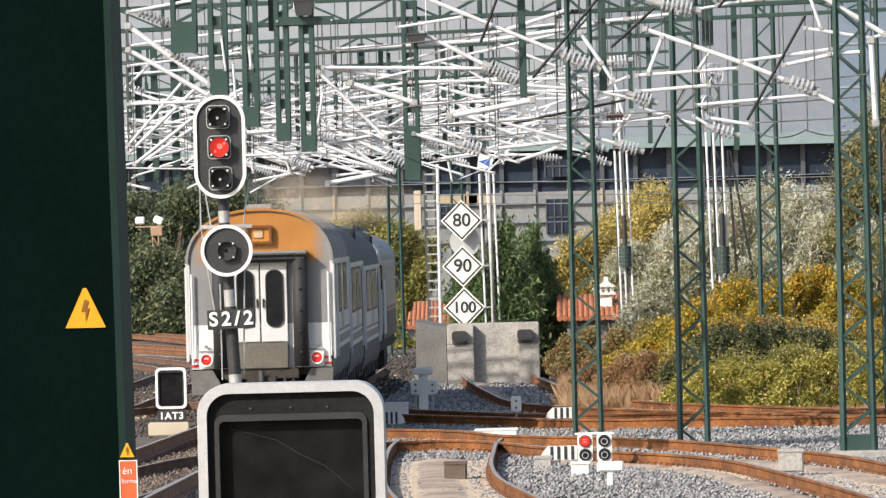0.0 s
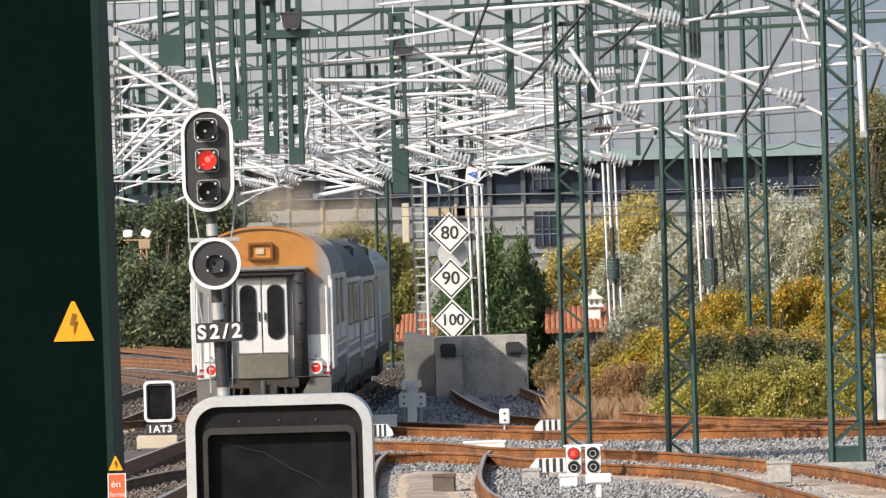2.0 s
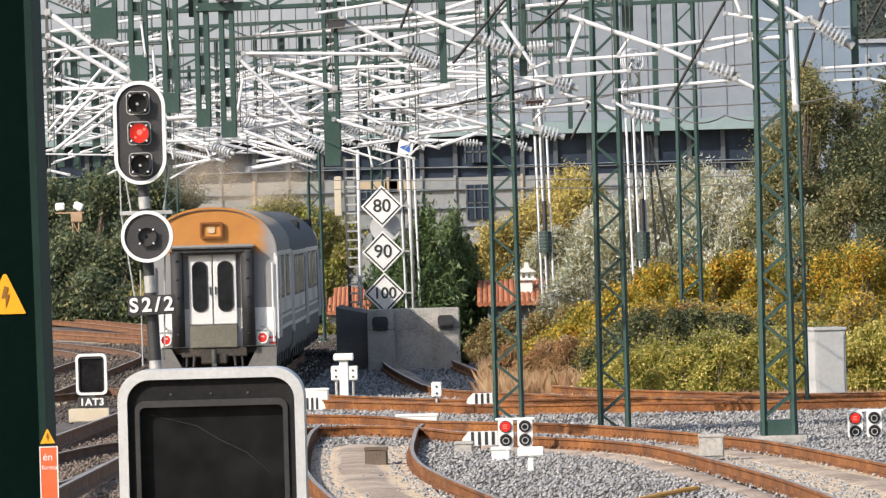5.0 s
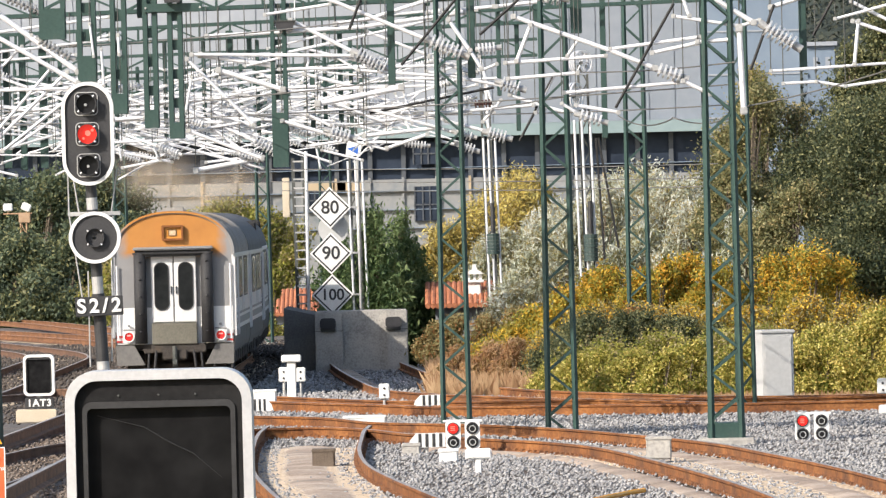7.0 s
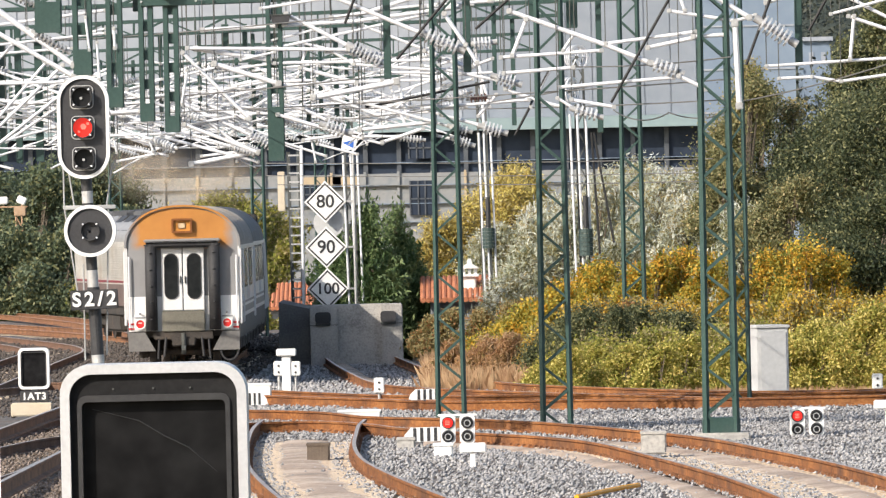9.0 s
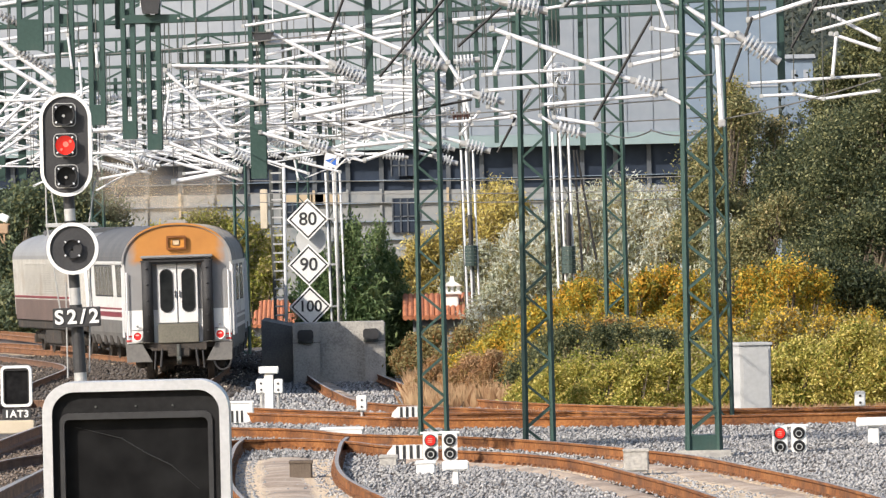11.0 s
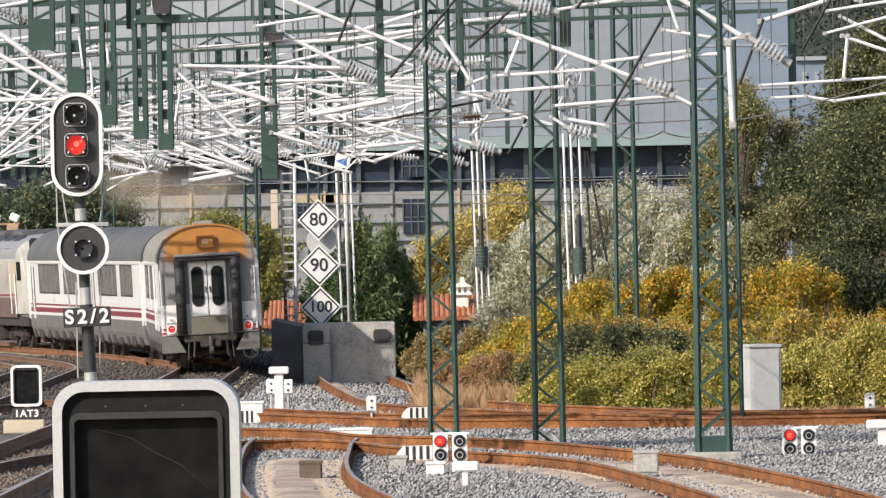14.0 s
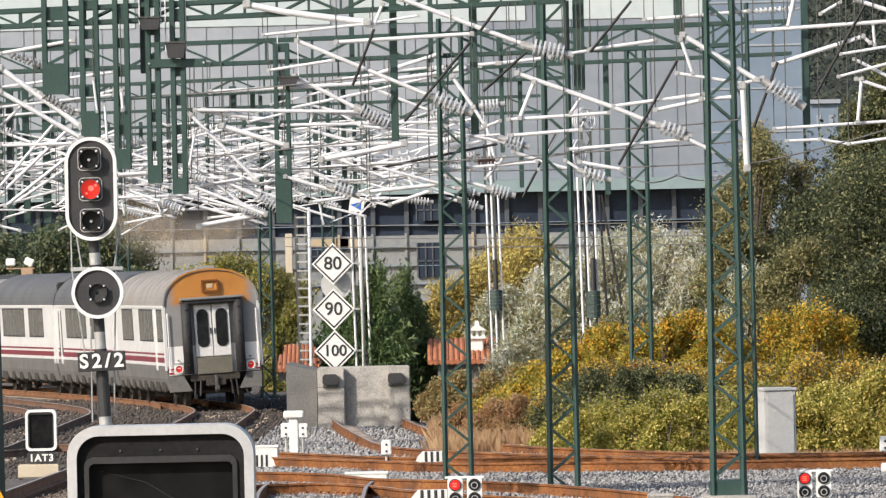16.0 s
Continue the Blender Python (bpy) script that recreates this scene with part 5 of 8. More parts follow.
def cabinet():
    d = 141.0
    x0, x1, xm = 6.403, 7.249, 6.58
    z0, z1 = 0.02, 1.346
    m = thing("trackside_cabinet", "pale grey concrete trackside equipment cabinet", "cabinet", ((xm + x1) / 2, d, z0 - 0.1))
    hw, h = (x1 - xm) / 2, z1 - z0 + 0.1
    turn = pose(0, 0, 0, 0, 0, 12)
    bm = bmesh.new()
    box(bm, (-hw, 0, 0), (hw, 0.75, h - 0.03), turn, 0.02)
    part("body", bm, M_CABINET, m)
    bm = bmesh.new()
    box(bm, (-hw - 0.03, -0.03, h - 0.05), (hw + 0.03, 0.78, h + 0.02), turn, 0.015)
    part("lid", bm, M_CABINET, m)
    bm = bmesh.new()
    box(bm, (-hw + 0.05, -0.02, 0.08), (hw - 0.05, 0.0, h - 0.12), turn, 0.008)
    part("door", bm, M_CABINET, m)
    bm = bmesh.new()
    box(bm, (-hw - 0.3, -0.15, -0.12), (hw + 0.1, 0.9, 0.02), turn, 0.02)
    part("plinth", bm, M_CONCRETE, m)


M_CABINET = material("cabinet_grey", [(0.42, 0.425, 0.425), (0.50, 0.505, 0.505)], 0.7, scale=1, fine=12, bump=0.08, dirt=(0.40, 0.39, 0.36), dirt_amount=0.15)


def platform_mast():
    """The broad green steel mast close to the camera, with its warning plates."""
    d = 20.0
    x = -1.323
    m = thing("platform_mast", "broad dark green steel mast with yellow and red warning plates", "mast", (x, d, 0.7))
    lean = (-1.309 - -1.323) / (3.1 - 4.571)
    z0 = 4.571 - 0.7

    def edge(z):
        return lean * (z - z0)

    def slab(xa, xb, ya, yb, mat, name):
        bm = bmesh.new()
        pts = []
        for z in (-0.7, 7.0):
            pts.append([bm.verts.new((edge(z) + a, b, z)) for a, b in ((xa, ya), (xb, ya), (xb, yb), (xa, yb))])
        lo, hi = pts
        for i in range(4):
            bm.faces.new((lo[i], lo[(i + 1) % 4], hi[(i + 1) % 4], hi[i]))
        bm.faces.new(lo)
        bm.faces.new(hi)
        bmesh.ops.recalc_face_normals(bm, faces=bm.faces[:])
        return part(name, bm, mat, m)
    # Web and left flange carry shade in their colour; right flange is lighter.
    slab(-0.50, -0.02, 0.0, 0.02, M_GREEN_SHADED, "web")
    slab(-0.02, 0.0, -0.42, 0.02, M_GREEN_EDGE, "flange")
    slab(-0.52, -0.50, -0.02, 0.42, M_GREEN_SHADED, "flange")

    def triangle(cx, cz, w, y):
        bm = bmesh.new()
        plate(bm, [(cx - w / 2, cz - w * 0.46), (cx + w / 2, cz - w * 0.46), (cx + 0.04 * w, cz + w * 0.52), (cx - 0.04 * w, cz + w * 0.52)], y - 0.004, y)
        p = part("warning_plate", bm, M_YELLOW, m, "yellow triangle with a black bolt")
        bm = bmesh.new()
        plate(bm, [(cx - 0.02 * w, cz + 0.24 * w), (cx + 0.08 * w, cz + 0.20 * w), (cx + 0.02 * w, cz + 0.02 * w), (cx + 0.10 * w, cz + 0.02 * w), (cx + 0.0, cz - 0.30 * w), (cx - 0.0 * w, cz - 0.06 * w), (cx - 0.10 * w, cz - 0.06 * w)], y - 0.007, y - 0.004)
        part("bolt", bm, M_BOLT, p)
    triangle(-1.448 - x, 3.7 - 0.7, 0.12, -0.001)
    triangle(-1.337 - x + 0.03, 3.293 - 0.7, 0.042, -0.424)
    xa, xb, za, zb = -1.361 - x + 0.03, -1.306 - x + 0.03, 3.07 - 0.7, 3.265 - 0.7
    bm = bmesh.new()
    box(bm, (xa, -0.432, za), (xb - 0.002, -0.426, zb))
    p = part("notice_plate", bm, M_REDSIGN, m, "red notice plate with white words")
    words("én", 0.030, M_WHITE, p, ((xa + xb) / 2 - 0.004, -0.434, 3.234 - 0.7), 0.0)
    words("forma", 0.019, M_WHITE, p, ((xa + xb) / 2 + 0.001, -0.434, 3.204 - 0.7), 0.0)
    bm = bmesh.new()
    ring_plate(bm, [(xa, za), (xb - 0.002, za), (xb - 0.002, zb), (xa, zb)], [(xa + 0.003, za + 0.003), (xb - 0.005, za + 0.003), (xb - 0.005, zb - 0.003), (xa + 0.003, zb - 0.003)], -0.4345, -0.432)
    part("border", bm, M_WHITE, p)


M_BOLT = material("bolt_brown", [(0.20, 0.09, 0.01), (0.26, 0.12, 0.015)], 0.5, bump=0)


# ---- background ----
def building():
    """The long grey industrial hall behind the trees."""
    d = 330.0
    m = thing("industrial_hall", "long grey industrial hall with dark glazed band and slate-grey lower storey", "building", (0, d, -1.0))
    xl, xr = -32.938, 12.753
    zt, z1, z2, z3 = 20.5, 8.326 + 1.0, 7.748 + 1.0, 5.75 + 1.0

    def slab(name, za, zb, ya, yb, mat, a=xl, b=xr, par=None, bev=0.0, label=""):
        bm = bmesh.new()
        box(bm, (a, ya, za), (b, yb, zb), bevel=bev)
        return part(name, bm, mat, par or m, label)
    up = slab("wall", z1, zt, 0, 14, M_CLAD)
    n = 36
    for k in range(n):
        xa = xl + (xr - xl) * k / n
        slab("cladding_panel", z1 + 0.02, zt - 0.02, -0.06, 0, M_CLAD_MID if xa > 1.0 else M_CLAD, xa + 0.025, xa + (xr - xl) / n - 0.025, up)
    for k in range(5):
        slab("roof_light", zt - 3.4, zt - 0.2, -0.12, -0.06, M_ROOFLIGHT, xl + 9.5 * k, xl + 9.5 * k + 8.6, up, 0, "pale translucent panel")
    slab("fascia", z2, z1, -0.5, 14, M_TEAL, label="teal fascia")
    g = slab("glazed_band", z3, z2, 0.6, 14, M_SLATE, label="dark glazed band")
    low = slab("lower_wall", 0, z3, 0.2, 14, M_FACADE, label="slate-grey lower storey")
    for k in range(28):
        xa = xl + (xr - xl) * k / 28
        slab("mullion", z3, z2, 0.4, 0.6, M_MULLION, xa, xa + 0.22, g)
        slab("pilaster", 0, z3 + 0.1, 0.08, 0.2, M_FACADE_TAN if k % 4 == 1 else M_FACADE, xa, xa + 0.12, low)
    for z in (z3 + 0.5, z3 - 0.6, z3 - 1.5, z3 - 2.4):
        slab("rail_line", z, z + 0.035, -0.02 if z < z3 else 0.3, 0.2 if z < z3 else 0.6, M_CLAD_BLUE, par=low)
    for xa, xb in ((-6.647, -4.667), (-5.272, -3.898)):
        slab("tan_panel", 5.095 + 1.0, z3 - 0.1, 0.1, 0.2, M_FACADE_TAN, xa, xb, low)
    for xa, xb, za, zb in ((-1.348, -0.166, 3.701 + 1.0, 5.378 + 1.0), (-6.516, -5.609, 4.352 + 1.0, 5.287 + 1.0), (-1.37, -0.215, 6.45 + 1.0, 7.522 + 1.0)):
        w = slab("window", za, zb, 0.02, 0.2, M_SLATE, xa, xb)
        for q in (0.0, 0.33, 0.62, 0.96):
            slab("frame_bar", za, zb, -0.04, 0.02, M_MULLION, xa + (xb - xa) * q, xa + (xb - xa) * q + 0.07, w)
        slab("frame_bar", za + (zb - za) * 0.45, za + (zb - za) * 0.45 + 0.07, -0.04, 0.02, M_MULLION, xa, xb, w)
    # the bluish wing at its end
    m2 = thing("end_building", "bluish grey plain-walled building behind trees", "building", (0, d - 0.4, -1.0))
    bm = bmesh.new()
    box(bm, (12.832, 0, 0), (17.555, 12, 26))
    part("wall", bm, M_CLAD_BLUE, m2)
    for k in range(9):
        bm = bmesh.new()
        z = 3 + 2.1 * k
        box(bm, (12.832, -0.05, z), (17.555, 0, z + 0.08))
        part("panel_joint", bm, M_CLAD, m2)
    # house on the hill
    m3 = thing("hillside_house", "small pale blue house on the wooded hillside", "house", (23.7, 420.0, 12.18 - 4.0))
    bm = bmesh.new()
    box(bm, (-0.85, 0, 0), (0.85, 6, 5.7))
    part("wall", bm, M_CLAD_BLUE, m3)
    for x in (-0.35, 0.4):
        bm = bmesh.new()
        box(bm, (x - 0.14, -0.06, 4.3), (x + 0.14, 0, 5.0))
        part("window", bm, M_CLAD, m3)
    bm = bmesh.new()
    box(bm, (-1.0, -0.3, 5.7), (1.0, 6.3, 5.95))
    part("roof", bm, M_CLAD, m3)


M_MULLION = material("dark_mullion", [(0.05, 0.06, 0.075), (0.08, 0.09, 0.105)], 0.6, bump=0)
M_ROOFLIGHT = material("roof_light_panel", [(0.42, 0.48, 0.50), (0.50, 0.56, 0.58)], 0.5, scale=0.3, fine=2, bump=0)


def hill():
    bm = bmesh.new()
    vs = {}
    for i in range(31):
        for j in range(61):
            x, y = -160 + 320 * j / 60, 400 + 300 * i / 30
            z = -0.6 + 60 * (i / 30) ** 0.7 * (0.55 + 0.45 * math.tanh((x + 5) / 25)) + 2 * noise.noise((x * 0.05, y * 0.05, 0))
            vs[i, j] = bm.verts.new((x, y, z if i else -0.6))
    for i in range(30):
        for j in range(60):
            bm.faces.new((vs[i, j], vs[i, j + 1], vs[i + 1, j + 1], vs[i + 1, j]))
    h = part("hillside", bm, M_HILL, smooth=True)
    tagged(h, "dark wooded hillside behind the yard", "hill", kind="structure")
    rng = np.random.default_rng(5)
    blobs = []
    for k in range(420):
        x, i = rng.uniform(12, 50), rng.uniform(0.0, 0.5)
        y = 400 + 300 * i
        z = -0.6 + 60 * i ** 0.7 * (0.55 + 0.45 * math.tanh((x + 5) / 25))
        r = rng.uniform(1.2, 3.0)
        blobs.append((x, y, z + r * 0.7, r, r, r * 1.1))
    ob = leaf_object("hill_wood", leaves(77, blobs, 70000, 0.38, (1.0, 0.6)), L_HILL)
    tagged(ob, "dense dark woodland on the hillside", "woodland", kind="stuff")


M_HILL = material("hill_green", [(0.025, 0.035, 0.028), (0.05, 0.062, 0.045)], 0.95, scale=0.05, fine=0.8, bump=0.4)


def tiled_house(x0, x1, ze, zr, y, chimney=None):
    m = thing("tiled_house", "low house with an orange clay-tile roof", "house", ((x0 + x1) / 2, y, -1.0), "tiled houses")
    hw = (x1 - x0) / 2
    bm = bmesh.new()
    box(bm, (-hw, 0.4, 0), (hw, 5.6, ze + 1.0))
    part("wall", bm, M_FACADE, m)
    bm = bmesh.new()
    a = [bm.verts.new(c) for c in ((-hw - 0.3, 0, ze + 1), (hw + 0.3, 0, ze + 1), (hw + 0.3, 3, zr + 1), (-hw - 0.3, 3, zr + 1), (-hw - 0.3, 6, ze + 1), (hw + 0.3, 6, ze + 1))]
    bm.faces.new(a[:4])
    bm.faces.new((a[3], a[2], a[5], a[4]))
    bmesh.ops.solidify(bm, geom=bm.faces[:], thickness=0.12)
    r = part("roof", bm, M_TILE, m)
    n = int((2 * hw + 0.6) / 0.16)
    for k in range(n):
        bm = bmesh.new()
        x = -hw - 0.3 + 0.16 * (k + 0.5)
        bar(bm, (x, -0.03, ze + 0.99), (x, 2.98, zr + 0.99), 0.085, 8)
        part("tile_course", bm, M_TILE, r)
    if chimney is not None:
        bm = bmesh.new()
        top = zr + 1.02
        box(bm, (chimney - 0.19, 1.2, ze + 1), (chimney + 0.19, 1.7, top), bevel=0.03)
        box(bm, (chimney - 0.29, 1.1, top), (chimney + 0.29, 1.8, top + 0.08), bevel=0.02)
        for q in (-0.18, 0, 0.18):
            box(bm, (chimney + q - 0.045, 1.3, top + 0.08), (chimney + q + 0.045, 1.6, top + 0.26))
        plate(bm, [(chimney - 0.30, top + 0.26), (chimney + 0.30, top + 0.26), (chimney + 0.08, top + 0.40), (chimney + 0.05, top + 0.55), (chimney - 0.05, top + 0.55), (chimney - 0.08, top + 0.40)], 1.15, 1.75)
        part("chimney", bm, M_WHITE, m, "white chimney with a small cap roof")


M_BROWNBOX = material("brown_box", [(0.10, 0.075, 0.055), (0.16, 0.125, 0.095)], 0.8, bump=0.1)
M_RUSTMAST = material("rusty_mast", [(0.30, 0.17, 0.09), (0.42, 0.30, 0.20)], 0.8, bump=0.1)

# ---- build: setting ----
build_ground()
build_tracks()
building()
hill()
tiled_house(-6.418, -4.794, 0.433, 1.287, 250.0)
tiled_house(-0.273, 2.01, 1.23, 1.856, 203.0, 0.058)
tiled_house(-21.169, -18.17, -0.345, 0.055, 300.0)

# ---- build: trackside things ----
buffer_stop()
cabinet()
main_signal()
platform_mast()
big = box_signal("route_indicator", "large box route indicator with light grey rounded rim, dark screen", -1.238, -0.633, 2.819, 3.424, 22.0, 0.031, 0.20, M_RIM_GREY, 0.82, 0.075)
bm = bmesh.new()
bar(bm, (0, 0.12, -3.6), (0, 0.12, 0.02), 0.06, 14)
part("post", bm, M_GALV_DIM, big)
bm = bmesh.new()
swept(bm, [Vector(q_) for q_ in ((-0.20, 0.033, 0.46), (-0.05, 0.033, 0.42), (0.03, 0.033, 0.37), (0.11, 0.033, 0.33), (0.20, 0.033, 0.25))], [0.0008, 0.002, 0.0026, 0.002, 0.0008], 6)
part("streak", bm, M_STREAK, big, "dull streak across the screen")
for q_ in (-0.13, 0.0, 0.12):
    bm = bmesh.new()
    bar(bm, (q_, -0.002, 0.525), (q_, 0.006, 0.525), 0.0035, 8)
    part("screw", bm, M_STEEL_DARK, big)
small = box_signal("route_indicator", "small white-rimmed box indicator above a black name plate", -8.23, -7.626, 0.595, 1.398, 132.0, 0.05, 0.25, M_RIM, 0.80)
bm = bmesh.new()
bar(bm, (0, 0.15, -1.2), (0, 0.15, 0.02), 0.06, 12)
part("post", bm, M_GALV_DIM, small)
bm = bmesh.new()
box(bm, (-0.28, -0.02, -0.24), (0.28, 0.02, -0.03), bevel=0.01)
p_ = part("name_plate", bm, M_BLACK, small, "black plate with white characters")
words("1AT3", 0.19, M_WHITE, p_, (0, -0.025, -0.14), 0.006, spacing=1.15)
bm = bmesh.new()
box(bm, (-0.45, -0.2, -0.52), (0.35, 0.3, -0.26), bevel=0.02)
part("cable_box", bm, M_CREAM, small, "cream cable box")

dwarf_signal(0.261, 0.152, 116.0)
dwarf_signal(6.344, 0.076, 118.0)
striped_board(-0.363, 117.0, -0.08, 0.643, 0.244)
striped_board(-0.353, 139.0, 0.027, 0.649, 0.22)
striped_board(-3.843, 139.5, -0.018, 0.535, 0.256, True)
post_box(0.477, 107.0, -0.17, 0.05, 0.232, 0.21)
post_box(-3.417, 150.0, 0.107, 0.10, 0.65, 0.22)
post_box(8.077, 122.0, -0.62, 0.10, 0.773, 0.30)
for x_, z_, y_ in ((-3.592, 0.325, 150.0), (-3.217, 0.315, 150.0), (-1.312, 0.082, 143.0), (0.462, -0.093, 170.0), (9.003, 0.016, 140.0)):
    t_ = thing("junction_box", "small white trackside junction box", "junction box", (x_, y_, z_), "junction boxes")
    bm = bmesh.new()
    box(bm, (-0.11, -0.08, 0.0), (0.11, 0.08, 0.32), bevel=0.02)
    part("body", bm, M_WHITE, t_)
    for q in (0.08, 0.22):
        bm = bmesh.new()
        bar(bm, (0.0, -0.095, q), (0.0, -0.078, q), 0.025, 8)
        part("knob", bm, M_BLACK_SOFT, t_)
    bm = bmesh.new()
    bar(bm, (0, 0, -0.5), (0, 0, 0.02), 0.03, 8)
    part("stake", bm, M_GALV_DIM, t_)
for x_, y_, z_, w_, h_, mat_, lab_ in ((-1.632, 134.0, -0.103, 0.838, 0.089, M_WHITE, "flat white point-machine cover beside the rail"), (-2.035, 111.0, -0.149, 0.37, 0.278, M_BROWNBOX, "brown steel box between the rails"), (3.391, 109.0, 0.01, 0.4, 0.254, M_CONCRETE, "grey box set against the rail"), (-0.625, 116.0, -0.175, 0.309, 0.193, M_CONCRETE, "grey low concrete box on ballast"), (0.01, 112.0, -0.199, 0.317, 0.243, M_WHITE, "white plastic cap on the ballast"), (-3.957, 146.0, 0.042, 0.584, 0.207, M_WHITE, "white flat trackside box")):
    t_ = thing("trackside_box", lab_, "trackside box", (x_, y_, z_ - 0.1), "trackside boxes")
    bm = bmesh.new()
    box(bm, (-w_ / 2, -0.15, 0), (w_ / 2, 0.2, h_ + 0.1), bevel=0.025)
    part("body", bm, mat_, t_)
    bm = bmesh.new()
    box(bm, (-w_ / 2 - 0.012, -0.165, h_ + 0.06), (w_ / 2 + 0.012, 0.215, h_ + 0.115), bevel=0.012)
    part("lid", bm, mat_, t_)

bm = bmesh.new()
swept(bm, [Vector(p) for p in ((1.832, 93.59, -0.1), (2.224, 95.24, -0.1), (2.534, 96.42, -0.1), (2.8, 97.25, -0.1))], [0.035] * 4, 8)
tagged(part("yellow_cable", bm, M_YELLOW), "bright yellow cable lying on the ballast", "cable")
m_ = thing("fence_post", "thin green fence post among the brambles", "post", (5.338, 159.03, -0.3))
bm = bmesh.new()
bar(bm, (0, 0, -0.3), (-0.02, 0, 1.35), 0.035, 8)
part("post", bm, M_GREEN, m_)
bm = bmesh.new()
bar(bm, (-0.02, 0, 1.35), (-0.02, 0, 1.40), 0.045, 8)
part("cap", bm, M_GREEN, m_)

for b_, x_, z_ in (("80", -3.369, 4.236), ("90", -3.369, 2.866), ("100", -3.349, 1.613)):
    diamond_sign(b_, x_, 203.9, z_, 0.634)


# ---- build: masts and portals ----
lattice_mast(0.182, 131.0, 9.0, 0.50, base=-0.20)
lattice_mast(2.091, 123.5, 9.0, 0.50, base=-0.20)
lattice_mast(4.823, 117.2, 9.0, 0.52, base=-0.14)
lattice_mast(4.743, 165.0, 9.5, 0.50)
lattice_mast(6.098, 138.0, 9.5, 0.34)
lattice_mast(-5.942, 225.0, 9.5, 0.42)
lattice_mast(-12.42, 262.0, 11.2, 0.48, base=-0.85)
lattice_mast(-11.204, 160.0, 11.0, 0.40)
lattice_mast(-3.939, 230.0, 9.0, 0.40)

# portal beams: ends of the lower chord, height
beam((-7.811, 117.40, 8.309), (2.177, 117.40, 8.560), 0.26)
beam((-8.754, 131.30, 7.956), (5.590, 131.30, 8.192), 0.42)
beam((-11.017, 165.00, 8.213), (3.158, 165.00, 8.590), 0.34)
beam((0.900, 150.00, 8.429), (7.756, 150.00, 8.587), 0.72)
beam((-8.6, 117.4, 9.05), (9.2, 117.4, 9.20), 0.40)
beam((-13.845, 190.0, 8.05), (2.775, 190.0, 8.35), 0.45)
beam((-14.95, 215.0, 7.95), (-0.98, 215.0, 8.2), 0.45)

# ladder posts and plain posts that hang from the beams
dropper_post(-6.648, 117.17, 9.10, 7.114, 0.371, 0.537)
dropper_post(-6.063, 117.17, 9.10, 6.369, 0.244, 0.449)
dropper_post(-5.513, 117.17, 9.10, 5.801, 0.195, 0.352)
dropper_post(-4.966, 117.17, 9.10, 5.545, 0.166, 0.312)
dropper_post(-4.536, 117.17, 9.10, 5.351, 0.176, 0.283)
dropper_post(-3.079, 131.05, 8.399, 4.925, 0.23, 1.05)
dropper_post(-5.080, 165.25, 8.550, 7.965, 0.179, 0.3, True)
dropper_post(-1.715, 131.55, 9.351, 7.995, 0.098, 0.3, True)
dropper_post(-0.810, 117.65, 9.20, 6.199, 0.127, 0.3, True)
dropper_post(-0.183, 131.55, 9.319, 7.984, 0.098, 0.3, True)
dropper_post(0.574, 117.65, 9.20, 6.286, 0.137, 0.3, True)
dropper_post(2.403, 117.65, 9.20, 7.014, 0.196, 0.3, True)
dropper_post(4.128, 117.65, 9.20, 7.939, 0.137, 0.3, True)
dropper_post(6.329, 117.65, 9.20, 6.324, 0.127, 0.3, True)
dropper_post(2.183, 150.25, 10.041, 8.141, 0.112, 0.3, True)
dropper_post(3.654, 150.25, 9.109, 5.547, 0.125, 0.3, True)
dropper_post(1.336, 150.25, 9.158, 6.533, 0.100, 0.3, True)
dropper_post(1.920, 165.25, 8.550, 5.934, 0.110, 0.3, True)
dropper_post(-4.600, 165.25, 8.550, 7.886, 0.124, 0.3, True)
dropper_post(-10.526, 165.25, 8.550, 5.328, 0.179, 0.3, True)
dropper_post(-10.142, 165.25, 8.550, 5.279, 0.165, 0.3, True)
dropper_post(-9.646, 165.25, 8.550, 5.310, 0.192, 0.3, True)
dropper_post(-2.396, 165.25, 8.550, 6.052, 0.124, 0.3, True)
dropper_post(-3.084, 165.25, 8.550, 6.066, 0.110, 0.3, True)
dropper_post(-5.146, 117.65, 9.20, 7.466, 0.118, 0.3, True)
dropper_post(-6.671, 131.55, 9.455, 8.120, 0.098, 0.3, True)

# brackets
cantilever([(-7.605, 117.10, 7.845), (-6.332, 117.10, 8.043)], 0.035, hang=8.31)
cantilever([(-7.611, 117.12, 7.601), (-6.217, 117.12, 6.547)], 0.055, hang=8.31)
cantilever([(-7.617, 117.08, 7.190), (-6.220, 117.08, 6.351)], 0.045, hang=8.31)
cantilever([(-7.876, 131.01, 7.208), (-6.906, 131.01, 6.587)], 0.045, hang=7.97)
cantilever([(-8.538, 131.02, 6.894), (-8.037, 131.02, 7.375)], 0.033, hang=7.96)
cantilever([(-8.520, 130.98, 7.658), (-6.331, 130.98, 7.907)], 0.033, hang=7.96)
cantilever([(-8.524, 130.92, 7.274), (-6.337, 130.92, 7.468)], 0.028, hang=7.96)
cantilever([(-8.540, 130.93, 6.532), (-7.121, 130.93, 6.546)], 0.033, hang=7.96)
cantilever([(-8.557, 130.94, 5.747), (-7.495, 130.94, 6.925)], 0.033, hang=7.96)
cantilever([(-8.564, 131.00, 5.584), (-7.173, 131.00, 6.865)], 0.039, hang=7.96)
cantilever([(-8.457, 130.97, 5.363), (-7.126, 130.97, 6.372)], 0.039, hang=7.96)
cantilever([(-10.428, 164.70, 5.804), (-9.176, 164.70, 6.602)], 0.042, hang=8.23)
